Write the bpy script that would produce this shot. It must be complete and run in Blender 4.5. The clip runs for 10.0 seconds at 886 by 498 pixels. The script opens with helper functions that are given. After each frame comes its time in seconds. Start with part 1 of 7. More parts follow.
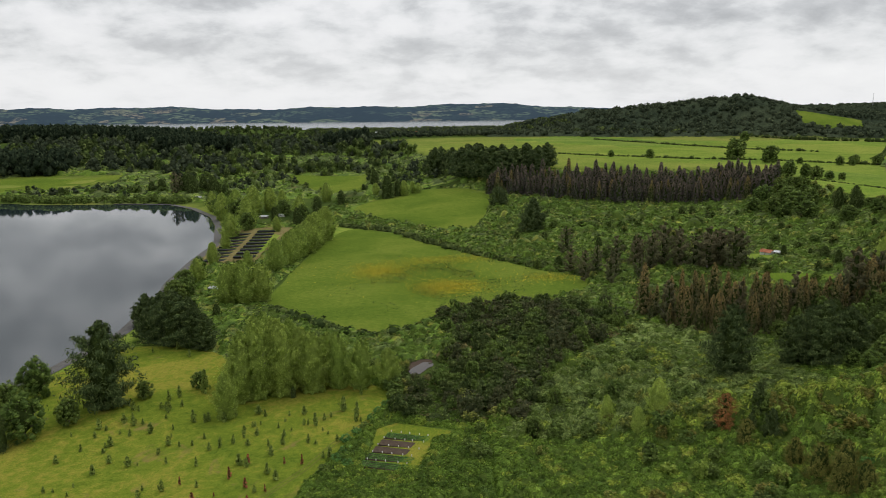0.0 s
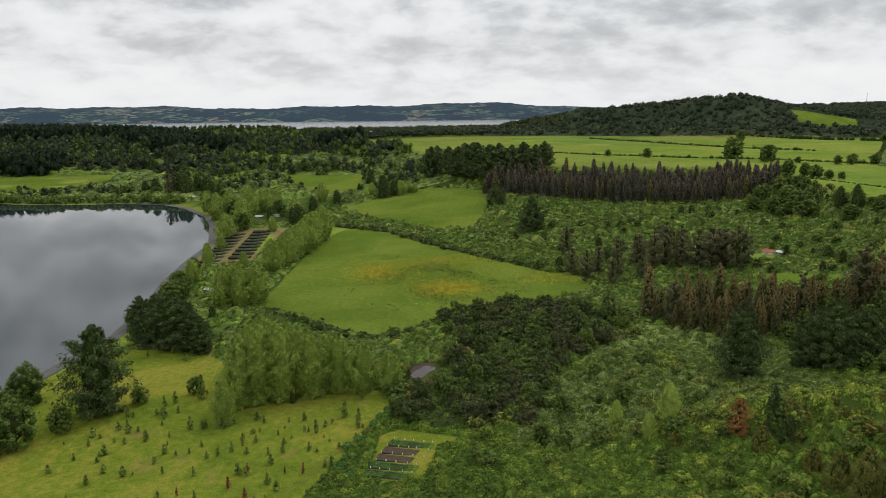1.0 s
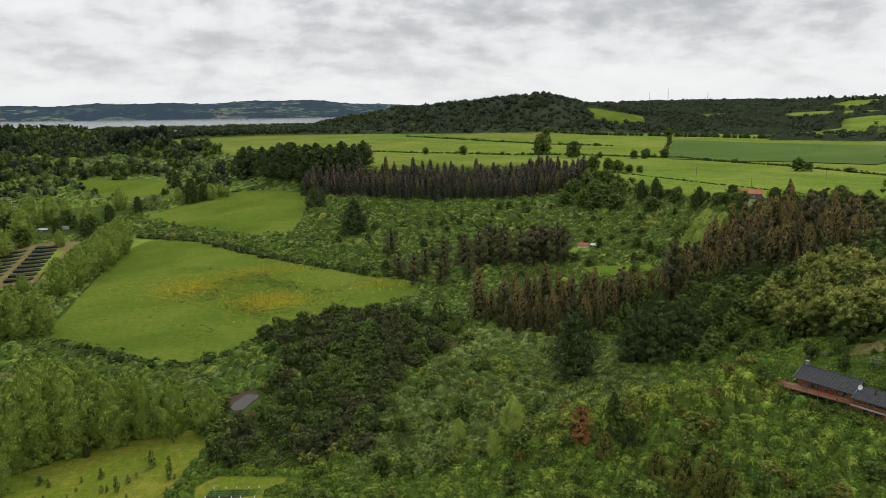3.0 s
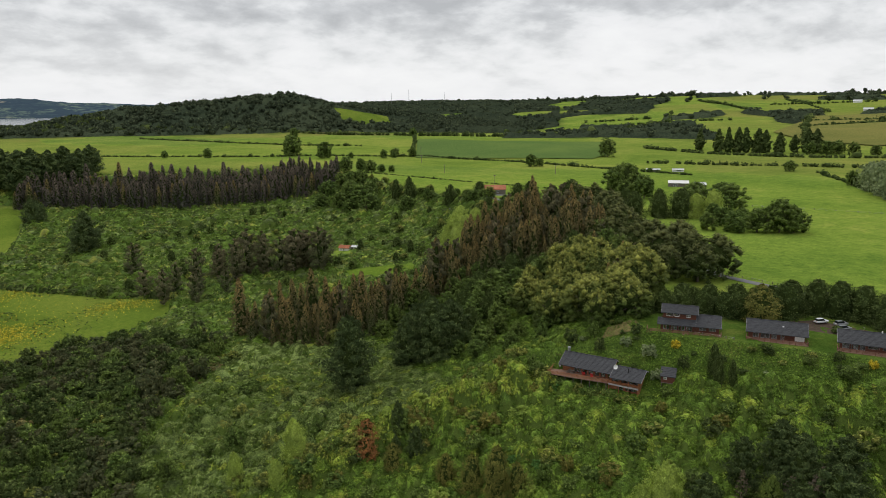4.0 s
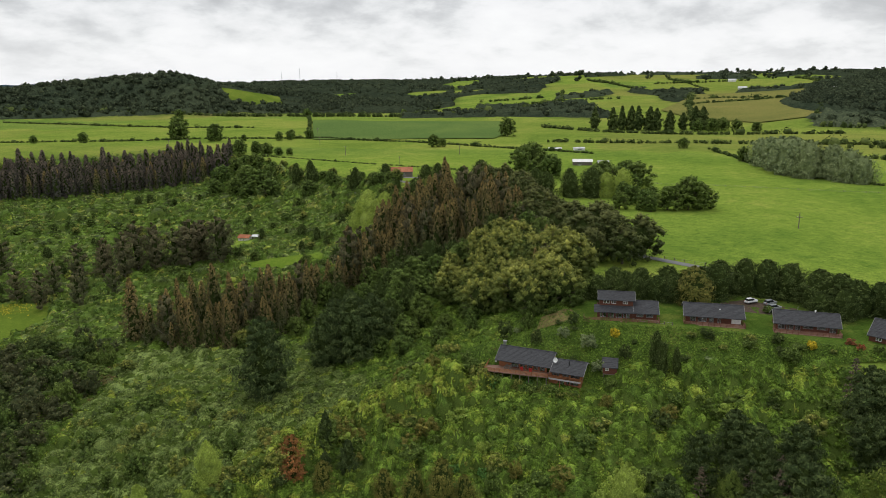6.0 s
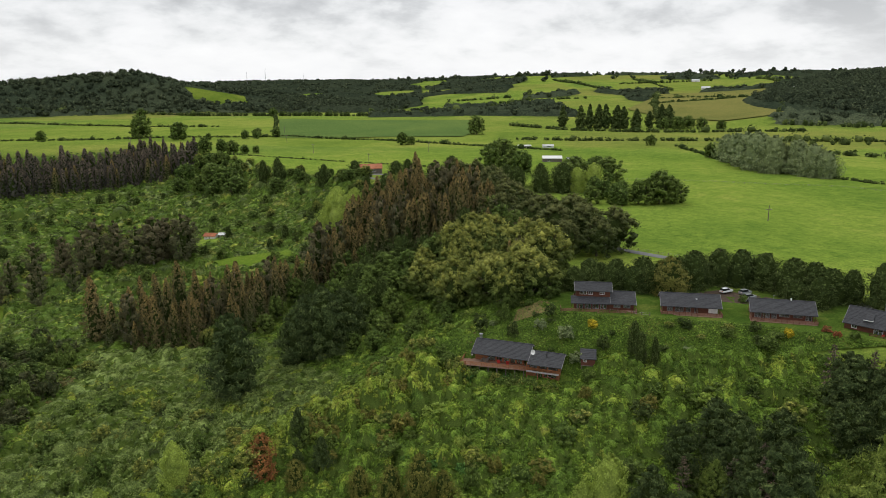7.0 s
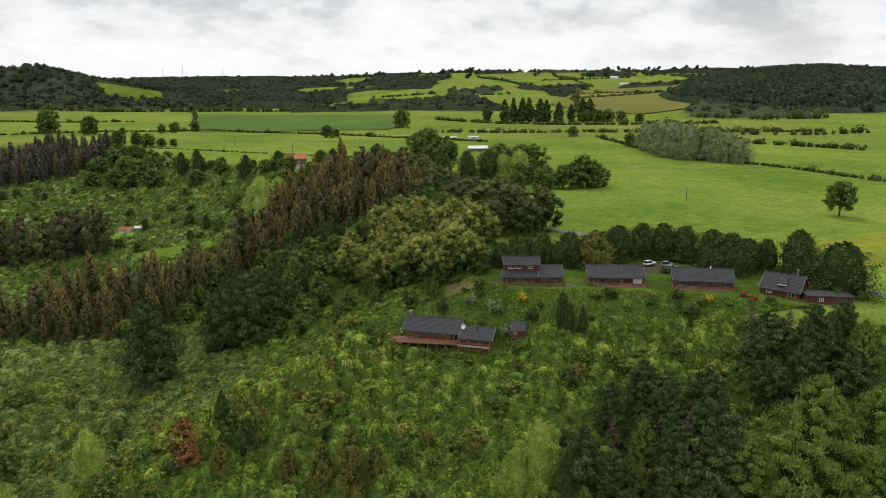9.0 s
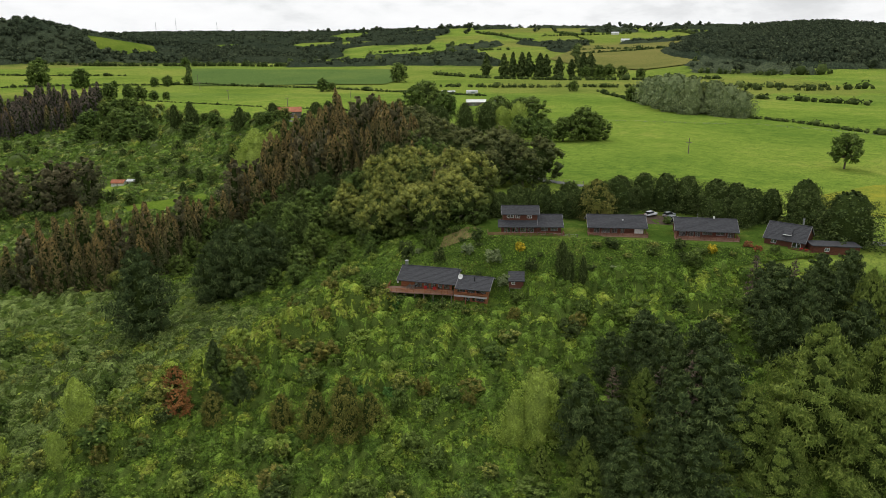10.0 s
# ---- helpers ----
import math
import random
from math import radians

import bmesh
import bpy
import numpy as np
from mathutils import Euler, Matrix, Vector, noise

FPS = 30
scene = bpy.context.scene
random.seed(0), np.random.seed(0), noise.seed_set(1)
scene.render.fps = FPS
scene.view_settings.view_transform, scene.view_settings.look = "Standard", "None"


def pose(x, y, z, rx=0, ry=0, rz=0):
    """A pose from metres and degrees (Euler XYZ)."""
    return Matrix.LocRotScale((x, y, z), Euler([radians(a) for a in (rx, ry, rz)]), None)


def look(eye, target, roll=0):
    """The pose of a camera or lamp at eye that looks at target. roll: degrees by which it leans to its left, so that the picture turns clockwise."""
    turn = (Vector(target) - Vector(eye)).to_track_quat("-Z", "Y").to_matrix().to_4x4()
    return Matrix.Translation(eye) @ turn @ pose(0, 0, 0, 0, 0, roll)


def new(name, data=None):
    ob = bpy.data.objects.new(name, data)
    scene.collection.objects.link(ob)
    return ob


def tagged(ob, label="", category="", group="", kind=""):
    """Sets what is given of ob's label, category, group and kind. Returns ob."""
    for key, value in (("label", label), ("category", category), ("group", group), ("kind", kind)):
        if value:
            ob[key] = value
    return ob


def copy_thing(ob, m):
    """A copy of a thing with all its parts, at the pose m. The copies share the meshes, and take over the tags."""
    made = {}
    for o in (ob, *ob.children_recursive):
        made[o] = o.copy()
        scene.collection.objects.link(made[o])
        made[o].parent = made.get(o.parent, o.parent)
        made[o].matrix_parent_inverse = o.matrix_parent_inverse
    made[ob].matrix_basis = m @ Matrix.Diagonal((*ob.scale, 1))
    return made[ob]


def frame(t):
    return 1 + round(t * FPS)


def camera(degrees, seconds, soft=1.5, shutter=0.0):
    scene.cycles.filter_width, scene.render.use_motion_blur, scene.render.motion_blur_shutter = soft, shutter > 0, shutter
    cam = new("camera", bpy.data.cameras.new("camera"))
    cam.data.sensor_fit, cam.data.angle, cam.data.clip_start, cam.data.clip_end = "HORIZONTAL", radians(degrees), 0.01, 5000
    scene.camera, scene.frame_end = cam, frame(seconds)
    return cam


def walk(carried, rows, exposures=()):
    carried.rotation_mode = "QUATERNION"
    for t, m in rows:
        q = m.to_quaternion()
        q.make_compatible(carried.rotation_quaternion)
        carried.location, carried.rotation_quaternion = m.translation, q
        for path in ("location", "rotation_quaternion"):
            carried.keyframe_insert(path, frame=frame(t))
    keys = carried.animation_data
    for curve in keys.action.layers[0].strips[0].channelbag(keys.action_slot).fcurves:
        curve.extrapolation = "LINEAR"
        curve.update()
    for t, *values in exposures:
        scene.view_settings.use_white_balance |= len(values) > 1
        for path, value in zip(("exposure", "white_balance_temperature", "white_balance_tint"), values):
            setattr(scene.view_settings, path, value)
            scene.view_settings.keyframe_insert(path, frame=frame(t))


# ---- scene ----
cam = camera(63.7, 10.0, soft=0.65)
PATH = [
    (0, (2.228, -5.573, 117.266), (2.215, -3.61, 116.885), -0.6),
    (0.5, (-0.099, -2.704, 116.895), (-0.102, -0.741, 116.513), -0.6),
    (1, (-1.369, 1.312, 116.744), (-1.365, 3.275, 116.361), -0.6),
    (1.5, (-2.894, 5.66, 116.749), (-2.819, 7.621, 116.365), -0.5),
    (2, (-3.577, 10.639, 116.648), (-3.397, 12.593, 116.264), -0.5),
    (2.2, (-2.759, 13.37, 116.723), (-2.52, 15.318, 116.336), -0.5),
    (3.3, (-0.593, 26.491, 117.812), (0.091, 28.328, 117.414), -0.6),
    (3.5, (-0.507, 28.945, 118.017), (0.337, 30.714, 117.618), -0.6),
    (4, (-0.83, 35.369, 118.161), (0.285, 36.98, 117.761), -0.4),
    (4.1, (-0.699, 36.566, 118.155), (0.448, 38.154, 117.753), -0.4),
    (4.2, (-0.569, 37.764, 118.149), (0.598, 39.337, 117.745), -0.4),
    (4.3, (-0.438, 38.961, 118.144), (0.741, 40.522, 117.727), -0.4),
    (4.4, (-0.308, 40.159, 118.138), (0.883, 41.706, 117.703), -0.4),
    (4.5, (-0.177, 41.356, 118.132), (1.022, 42.893, 117.684), -0.4),
    (5, (1.312, 46.894, 118.619), (2.566, 48.385, 118.166), -0.4),
    (5.5, (2.61, 51.646, 118.483), (3.912, 53.095, 118.029), -0.5),
    (7, (5.281, 59.51, 113.686), (6.676, 60.869, 113.233), -0.4),
    (7.5, (5.749, 60.077, 111.991), (7.198, 61.379, 111.536), -0.5),
    (8, (5.543, 59.89, 110.392), (7.036, 61.141, 109.938), -0.4),
    (8.5, (5.254, 59.768, 108.507), (6.78, 60.978, 108.053), -0.3),
    (9, (5.953, 60.188, 106.79), (7.48, 61.395, 106.332), -0.3),
    (9.5, (7.385, 61.102, 104.96), (8.914, 62.308, 104.502), -0.2),
    (9.6, (7.811, 61.404, 104.492), (9.34, 62.609, 104.033), -0.2),
    (9.7, (8.236, 61.706, 104.023), (9.763, 62.908, 103.548), -0.2),
    (9.8, (8.662, 62.008, 103.555), (10.183, 63.205, 103.054), -0.1),
    (9.9, (9.087, 62.31, 103.086), (10.602, 63.501, 102.552), -0.1),
    (10, (9.513, 62.612, 102.618), (11.021, 63.797, 102.05), -0.1),
]
walk(cam, [(t, look(eye, target, roll)) for t, eye, target, roll in PATH],
     exposures=[(0.0, -0.04), (4.5, 0.02), (5.5, 0.08), (6.5, 0.1), (8.0, 0.13), (10.0, 0.14)])


# ---------- world and light: a bright, broken overcast ----------
world = bpy.data.worlds.new("world")
scene.world = world
world.use_nodes = True
wt = world.node_tree
for n in list(wt.nodes):
    wt.nodes.remove(n)


def node(tree, kind, **values):
    n = tree.nodes.new(kind)
    for key, value in values.items():
        if key in n.inputs:
            n.inputs[key].default_value = value
        elif key == "operation":
            n.operation = value
        elif key == "blend_type":
            n.blend_type = value
        elif key == "data_type":
            n.data_type = value
    return n


def ramp(tree, fac, stops):
    n = tree.nodes.new("ShaderNodeValToRGB")
    while len(n.color_ramp.elements) < len(stops):
        n.color_ramp.elements.new(0.5)
    for e, (at, colour) in zip(n.color_ramp.elements, stops):
        e.position, e.color = at, (*colour, 1)
    tree.links.new(fac, n.inputs["Fac"])
    return n.outputs["Color"]


def maths(tree, operation, a, b=None):
    n = tree.nodes.new("ShaderNodeMath")
    n.operation = operation
    for socket, v in zip(n.inputs, (a, b)):
        if v is None:
            continue
        if isinstance(v, (int, float)):
            socket.default_value = v
        else:
            tree.links.new(v, socket)
    return n.outputs[0]


def blend(tree, fac, a, b, how="MIX"):
    n = tree.nodes.new("ShaderNodeMix")
    n.data_type, n.blend_type = "RGBA", how
    for socket, v in ((n.inputs["Factor"], fac), (n.inputs[6], a), (n.inputs[7], b)):
        if isinstance(v, (int, float)):
            socket.default_value = v
        elif isinstance(v, tuple):
            socket.default_value = (*v, 1)
        else:
            tree.links.new(v, socket)
    return n.outputs[2]


def noise_at(tree, vector, scale, detail=4.0, rough=0.55, distort=0.0):
    n = node(tree, "ShaderNodeTexNoise", Scale=scale, Detail=detail, Roughness=rough, Distortion=distort)
    tree.links.new(vector, n.inputs["Vector"])
    return n.outputs["Fac"]


SUN_ELEVATION, SUN_TURN = 52.0, 215.0
sky = wt.nodes.new("ShaderNodeTexSky")
sky.sky_type, sky.sun_disc = "NISHITA", False
sky.sun_elevation, sky.sun_rotation = radians(SUN_ELEVATION), radians(SUN_TURN)
coord = wt.nodes.new("ShaderNodeTexCoord")
split = wt.nodes.new("ShaderNodeSeparateXYZ")
wt.links.new(coord.outputs["Generated"], split.inputs[0])
rise = maths(wt, "ADD", maths(wt, "MAXIMUM", split.outputs["Z"], 0.0), 0.34)
flat = wt.nodes.new("ShaderNodeCombineXYZ")
wt.links.new(maths(wt, "DIVIDE", split.outputs["X"], rise), flat.inputs["X"])
wt.links.new(maths(wt, "DIVIDE", split.outputs["Y"], rise), flat.inputs["Y"])
banks = noise_at(wt, flat.outputs[0], 0.95, 4.0, 0.5, 0.2)
puffs = noise_at(wt, flat.outputs[0], 4.2, 9.0, 0.56, 0.15)
wisps = noise_at(wt, flat.outputs[0], 12.0, 5.0, 0.55, 0.2)
cover = maths(wt, "ADD", maths(wt, "MULTIPLY", banks, 0.52), maths(wt, "ADD", maths(wt, "MULTIPLY", puffs, 0.40), maths(wt, "MULTIPLY", wisps, 0.08)))
clouds = ramp(wt, cover, [(0.40, (0.50, 0.51, 0.525)), (0.45, (0.64, 0.65, 0.665)), (0.485, (0.79, 0.80, 0.81)), (0.525, (0.90, 0.90, 0.912)), (0.60, (0.97, 0.97, 0.975))])
low = ramp(wt, split.outputs["Z"], [(0.0, (0.90, 0.91, 0.93)), (0.05, (0.93, 0.935, 0.945)), (0.11, (0.7, 0.7, 0.7))])
lowness = ramp(wt, split.outputs["Z"], [(0.0, (0.75, 0.75, 0.75)), (0.04, (0.4, 0.4, 0.4)), (0.12, (0, 0, 0))])
clouds = blend(wt, lowness, clouds, low)
above = ramp(wt, split.outputs["Z"], [(0.2, (1, 1, 1)), (0.6, (1.25, 1.25, 1.25))])
clouds = blend(wt, 1.0, clouds, above, "MULTIPLY")
thin = wt.nodes.new("ShaderNodeBackground")
thin.inputs["Strength"].default_value = 0.08
wt.links.new(sky.outputs[0], thin.inputs["Color"])
deck = wt.nodes.new("ShaderNodeBackground")
deck.inputs["Strength"].default_value = 1.0
wt.links.new(clouds, deck.inputs["Color"])
mixed = wt.nodes.new("ShaderNodeMixShader")
mixed.inputs[0].default_value = 0.93
wt.links.new(thin.outputs[0], mixed.inputs[1])
wt.links.new(deck.outputs[0], mixed.inputs[2])
out = wt.nodes.new("ShaderNodeOutputWorld")
wt.links.new(mixed.outputs[0], out.inputs["Surface"])

sun = new("sun", bpy.data.lights.new("sun", "SUN"))
sun.data.energy, sun.data.angle, sun.data.color = 1.1, radians(25), (1.0, 0.96, 0.9)
sun.matrix_world = pose(0, 0, 400, 90 - SUN_ELEVATION, 0, 180 - SUN_TURN + 180)


# ---------- materials ----------
def material(name, rough=0.8, spec=0.3):
    m = bpy.data.materials.new(name)
    m.use_nodes = True
    t = m.node_tree
    b = t.nodes["Principled BSDF"]
    b.inputs["Roughness"].default_value = rough
    b.inputs["Specular IOR Level"].default_value = spec
    return m, t, b


def bumped(t, b, height_socket, strength, distance):
    n = node(t, "ShaderNodeBump", Strength=strength, Distance=distance)
    t.links.new(height_socket, n.inputs["Height"])
    t.links.new(n.outputs[0], b.inputs["Normal"])


def position(t):
    return t.nodes.new("ShaderNodeNewGeometry").outputs["Position"]


def objectwise(t):
    return t.nodes.new("ShaderNodeTexCoord").outputs["Object"]


def foliage(name, a, b, tip=None, patch=0.0, glow=0.22, fine=2.4, crest=0.0, grit=0.0, speck=0.3, sheen=0.06):
    """Leaves: a and b are the colours of different plants, tip that of some of the sprays."""
    m, t, p = material(name, 0.7, sheen)
    info = t.nodes.new("ShaderNodeObjectInfo")
    geo = t.nodes.new("ShaderNodeNewGeometry")
    pick = info.outputs["Random"]
    if patch:
        broad = noise_at(t, geo.outputs["Position"], patch, 5.0, 0.6, 0.4)
        pick = ramp(t, broad, [(0.36, (0, 0, 0)), (0.62, (1, 1, 1))])
    colour = blend(t, pick, a, b)
    if tip and not crest:
        some = ramp(t, geo.outputs["Random Per Island"], [(0.55, (0, 0, 0)), (1.0, (0.9, 0.9, 0.9))])
        colour = blend(t, some, colour, tip)
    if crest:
        # sprays take more of the tip colour towards a crown's top
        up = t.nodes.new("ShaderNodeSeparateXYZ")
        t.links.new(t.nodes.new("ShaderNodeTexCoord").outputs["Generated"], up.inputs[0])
        tops = maths(t, "MULTIPLY", ramp(t, up.outputs["Z"], [(0.4, (0, 0, 0)), (1.0, (1, 1, 1))]), maths(t, "ADD", geo.outputs["Random Per Island"], 0.35))
        colour = blend(t, maths(t, "MULTIPLY", tops, crest), colour, tip)
    shade = ramp(t, geo.outputs["Random Per Island"], [(0.0, (0.98 - speck, 0.99 - speck, 1.01 - speck)), (0.5, (0.97, 0.97, 0.97)), (1.0, (1.02 + speck, 1.02 + speck, 0.98 + speck))])
    mottle = ramp(t, noise_at(t, geo.outputs["Position"], 0.35, 3.0), [(0.3, (0.72, 0.75, 0.75)), (0.7, (1.25, 1.22, 1.15))])
    colour = blend(t, 1.0, blend(t, 1.0, colour, shade, "MULTIPLY"), mottle, "MULTIPLY")
    grain = noise_at(t, geo.outputs["Position"], fine, 2.0, 0.6)
    leaves_ = ramp(t, grain, [(0.33, (0.72 - grit, 0.73 - grit, 0.75 - grit)), (0.5, (1.0, 1.0, 1.0)), (0.68, (1.29 + grit, 1.28 + grit, 1.22 + grit))])
    colour = blend(t, 1.0, colour, leaves_, "MULTIPLY")
    bumped(t, p, grain, 0.5, 0.3)
    t.links.new(colour, p.inputs["Base Color"])
    thin = t.nodes.new("ShaderNodeBsdfTranslucent")
    t.links.new(colour, thin.inputs["Color"])
    mix = t.nodes.new("ShaderNodeMixShader")
    mix.inputs[0].default_value = glow
    t.links.new(p.outputs[0], mix.inputs[1])
    t.links.new(thin.outputs[0], mix.inputs[2])
    t.links.new(mix.outputs[0], t.nodes["Material Output"].inputs["Surface"])
    return m


def turf(name, dark, mid, light, patch=0.012, dirt=None):
    """Grass seen from the air: broad patches, tussocks and fine grain."""
    m, t, p = material(name, 1.0, 0.0)
    at = position(t)
    broad = noise_at(t, at, patch, 6.0, 0.62, 0.6)
    tuft = noise_at(t, at, 0.35, 5.0, 0.65)
    grain = noise_at(t, at, 2.2, 3.0, 0.6)
    v = maths(t, "ADD", maths(t, "MULTIPLY", broad, 0.6), maths(t, "MULTIPLY", tuft, 0.4))
    colour = ramp(t, v, [(0.38, dark), (0.49, mid), (0.58, light)])
    fine = ramp(t, grain, [(0.3, (0.66, 0.7, 0.7)), (0.7, (1.32, 1.28, 1.25))])
    colour = blend(t, 1.0, colour, fine, "MULTIPLY")
    if dirt:
        spots = ramp(t, noise_at(t, at, 0.06, 6.0, 0.7, 0.8), [(0.60, (0, 0, 0)), (0.70, (0.8, 0.8, 0.8))])
        colour = blend(t, spots, colour, dirt)
    t.links.new(colour, p.inputs["Base Color"])
    bumped(t, p, maths(t, "ADD", tuft, grain), 0.5, 0.5)
    return m


def plain(name, a, b, scale, rough=0.7, spec=0.3, bump=0.0, metal=0.0, stretch=(1, 1, 1)):
    """A surface of two close tones with grain."""
    m, t, p = material(name, rough, spec)
    at = node(t, "ShaderNodeMapping", Scale=stretch)
    t.links.new(objectwise(t), at.inputs["Vector"])
    f = noise_at(t, at.outputs[0], scale, 6.0, 0.65)
    t.links.new(ramp(t, f, [(0.3, a), (0.7, b)]), p.inputs["Base Color"])
    p.inputs["Metallic"].default_value = metal
    if bump:
        bumped(t, p, f, bump, 0.05)
    return m


BARK = plain("bark", (0.05, 0.04, 0.03), (0.14, 0.12, 0.09), 3.0, 0.9, 0.1, 0.4, stretch=(1, 1, 0.2))
PALE_BARK = plain("pale_bark", (0.16, 0.14, 0.11), (0.38, 0.34, 0.28), 2.0, 0.85, 0.1, 0.3, stretch=(1, 1, 0.2))
def scrub_leaves():
    """Mixed bushes: each has a kind of its own, kept in the mesh, with its own green."""
    m = foliage("scrub_leaves", (0.1, 0.1, 0.1), (0.1, 0.1, 0.1), patch=0.03, fine=2.8, grit=0.2)
    t = m.node_tree
    own = t.nodes.new("ShaderNodeAttribute")
    own.attribute_name = "plant"
    broad = noise_at(t, position(t), 0.022, 4.0, 0.6, 0.5)
    pick = maths(t, "ADD", own.outputs["Fac"], maths(t, "MULTIPLY", maths(t, "SUBTRACT", broad, 0.5), 0.22))
    # deep, fresh and yellowish greens; pale bramble; dusky native bushes; bronze
    greens = ramp(t, pick, [(0.02, (0.072, 0.120, 0.0242)), (0.14, (0.105, 0.172, 0.0264)), (0.26, (0.140, 0.218, 0.0319)), (0.36, (0.245, 0.305, 0.046)), (0.44, (0.185, 0.195, 0.044)),
                            (0.50, (0.128, 0.176, 0.050)), (0.60, (0.166, 0.226, 0.066)), (0.68, (0.195, 0.252, 0.074)), (0.74, (0.094, 0.128, 0.0374)), (0.86, (0.066, 0.094, 0.0297)), (0.98, (0.17, 0.145, 0.055))])
    for n in [n for n in t.nodes if n.bl_idname == "ShaderNodeMix" and n.blend_type == "MIX" and not n.inputs[6].is_linked and not n.inputs[7].is_linked]:
        for link in list(n.outputs[2].links):
            t.links.new(greens, link.to_socket)
    return m


# dim green with the shade of gaps between bushes put into it
SHADED_UNDER = plain("undergrowth", (0.034, 0.055, 0.013), (0.128, 0.184, 0.036), 4.5, 0.95, 0.0, 1.0)
# leaves and twigs inside a crown, their shade painted into the colour
SHADED_CORE = plain("shaded_inner_leaves_and_twigs", (0.012, 0.020, 0.007), (0.058, 0.082, 0.020), 3.5, 0.9, 0.0, 0.9)
LEAF = {
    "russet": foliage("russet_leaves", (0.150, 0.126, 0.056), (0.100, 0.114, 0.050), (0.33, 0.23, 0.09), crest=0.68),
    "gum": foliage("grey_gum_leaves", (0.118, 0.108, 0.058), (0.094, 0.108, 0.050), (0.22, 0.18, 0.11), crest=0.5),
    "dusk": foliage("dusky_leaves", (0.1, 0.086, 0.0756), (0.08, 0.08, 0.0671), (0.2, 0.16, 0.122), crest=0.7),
    "spring": foliage("spring_leaves", (0.27, 0.35, 0.0708), (0.235, 0.33, 0.0634), (0.36, 0.44, 0.104), glow=0.42, speck=0.16),
    "pine": foliage("pine_needles", (0.048, 0.074, 0.0256), (0.062, 0.092, 0.0317), (0.11, 0.14, 0.0488), glow=0.12),
    "deep": foliage("deep_green_needles", (0.026, 0.04, 0.0244), (0.038, 0.054, 0.0317), (0.05, 0.066, 0.0366), fine=0.6, sheen=0.0),
    "young_pine": foliage("young_pine_needles", (0.150, 0.210, 0.044), (0.172, 0.232, 0.049), (0.27, 0.325, 0.080), glow=0.3, speck=0.16),
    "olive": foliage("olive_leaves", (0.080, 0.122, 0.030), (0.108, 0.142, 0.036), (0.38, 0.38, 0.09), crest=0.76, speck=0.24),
    "dark": foliage("dark_leaves", (0.052, 0.08, 0.0268), (0.076, 0.104, 0.0342), (0.125, 0.155, 0.0512), sheen=0.0),
    "native": foliage("dusky_native_leaves", (0.082, 0.088, 0.039), (0.072, 0.094, 0.0366), (0.12, 0.122, 0.0549)),
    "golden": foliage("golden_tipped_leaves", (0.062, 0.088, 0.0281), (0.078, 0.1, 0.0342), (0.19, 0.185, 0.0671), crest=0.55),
    "green": foliage("green_leaves", (0.08, 0.13, 0.0293), (0.115, 0.16, 0.0366), (0.165, 0.225, 0.0549)),
    "lime": foliage("lime_leaves", (0.33, 0.43, 0.085), (0.36, 0.45, 0.0915), (0.4, 0.49, 0.134), glow=0.4, speck=0.16),
    "willow": foliage("willow_leaves", (0.185, 0.235, 0.107), (0.21, 0.255, 0.117), (0.27, 0.31, 0.165), speck=0.16),
    "red": foliage("red_leaves", (0.26, 0.085, 0.0427), (0.22, 0.1, 0.0488), (0.36, 0.13, 0.061)),
    "dead": foliage("dead_needles", (0.13, 0.1, 0.0732), (0.1, 0.085, 0.0671), (0.2, 0.15, 0.11)),
    "rust": foliage("rusty_leaves", (0.27, 0.112, 0.043), (0.225, 0.122, 0.045), (0.36, 0.16, 0.058), speck=0.16),
    "bronze": foliage("bronze_leaves", (0.17, 0.165, 0.040), (0.15, 0.160, 0.038), (0.25, 0.215, 0.058), speck=0.16),
    "gold": foliage("yellow_flowers", (0.46, 0.36, 0.0244), (0.52, 0.42, 0.0366), (0.6, 0.5, 0.061)),
    "scrub": scrub_leaves(),
    # distance haze is mixed into this grey-green leaf colour
    "far": foliage("hazed_far_leaves", (0.042, 0.058, 0.0366), (0.064, 0.082, 0.0488), (0.082, 0.098, 0.0586), patch=0.008, fine=0.35, sheen=0.0),
    "gunnera": foliage("giant_leaves", (0.08, 0.18, 0.0427), (0.1, 0.21, 0.0488), (0.14, 0.26, 0.0732)),
}
SHORE_GRAVEL = plain("gravel", (0.075, 0.072, 0.07), (0.14, 0.135, 0.125), 0.6, 0.95, 0.1, 0.3)
ASPHALT = plain("asphalt", (0.10, 0.10, 0.10), (0.17, 0.17, 0.168), 0.5, 0.8, 0.3, 0.1)
EARTH = plain("earth", (0.05, 0.035, 0.028), (0.10, 0.075, 0.055), 1.2, 0.95, 0.05, 0.5)
DRY = turf("dry_path", (0.12, 0.10, 0.04), (0.17, 0.14, 0.06), (0.22, 0.19, 0.08))
MEADOW_GRASS = turf("meadow_grass", (0.082, 0.128, 0.019), (0.105, 0.155, 0.022), (0.145, 0.185, 0.030))
LAWN_GRASS = turf("lawn_grass", (0.088, 0.135, 0.017), (0.142, 0.182, 0.022), (0.225, 0.215, 0.036), patch=0.022, dirt=(0.20, 0.145, 0.055))
ROUGH_GRASS = turf("rough_grass", (0.042, 0.078, 0.013), (0.064, 0.110, 0.018), (0.105, 0.135, 0.028), patch=0.08)
BRIGHT_GRASS = turf("bright_grass", (0.075, 0.135, 0.016), (0.10, 0.165, 0.020), (0.135, 0.19, 0.028), patch=0.006)


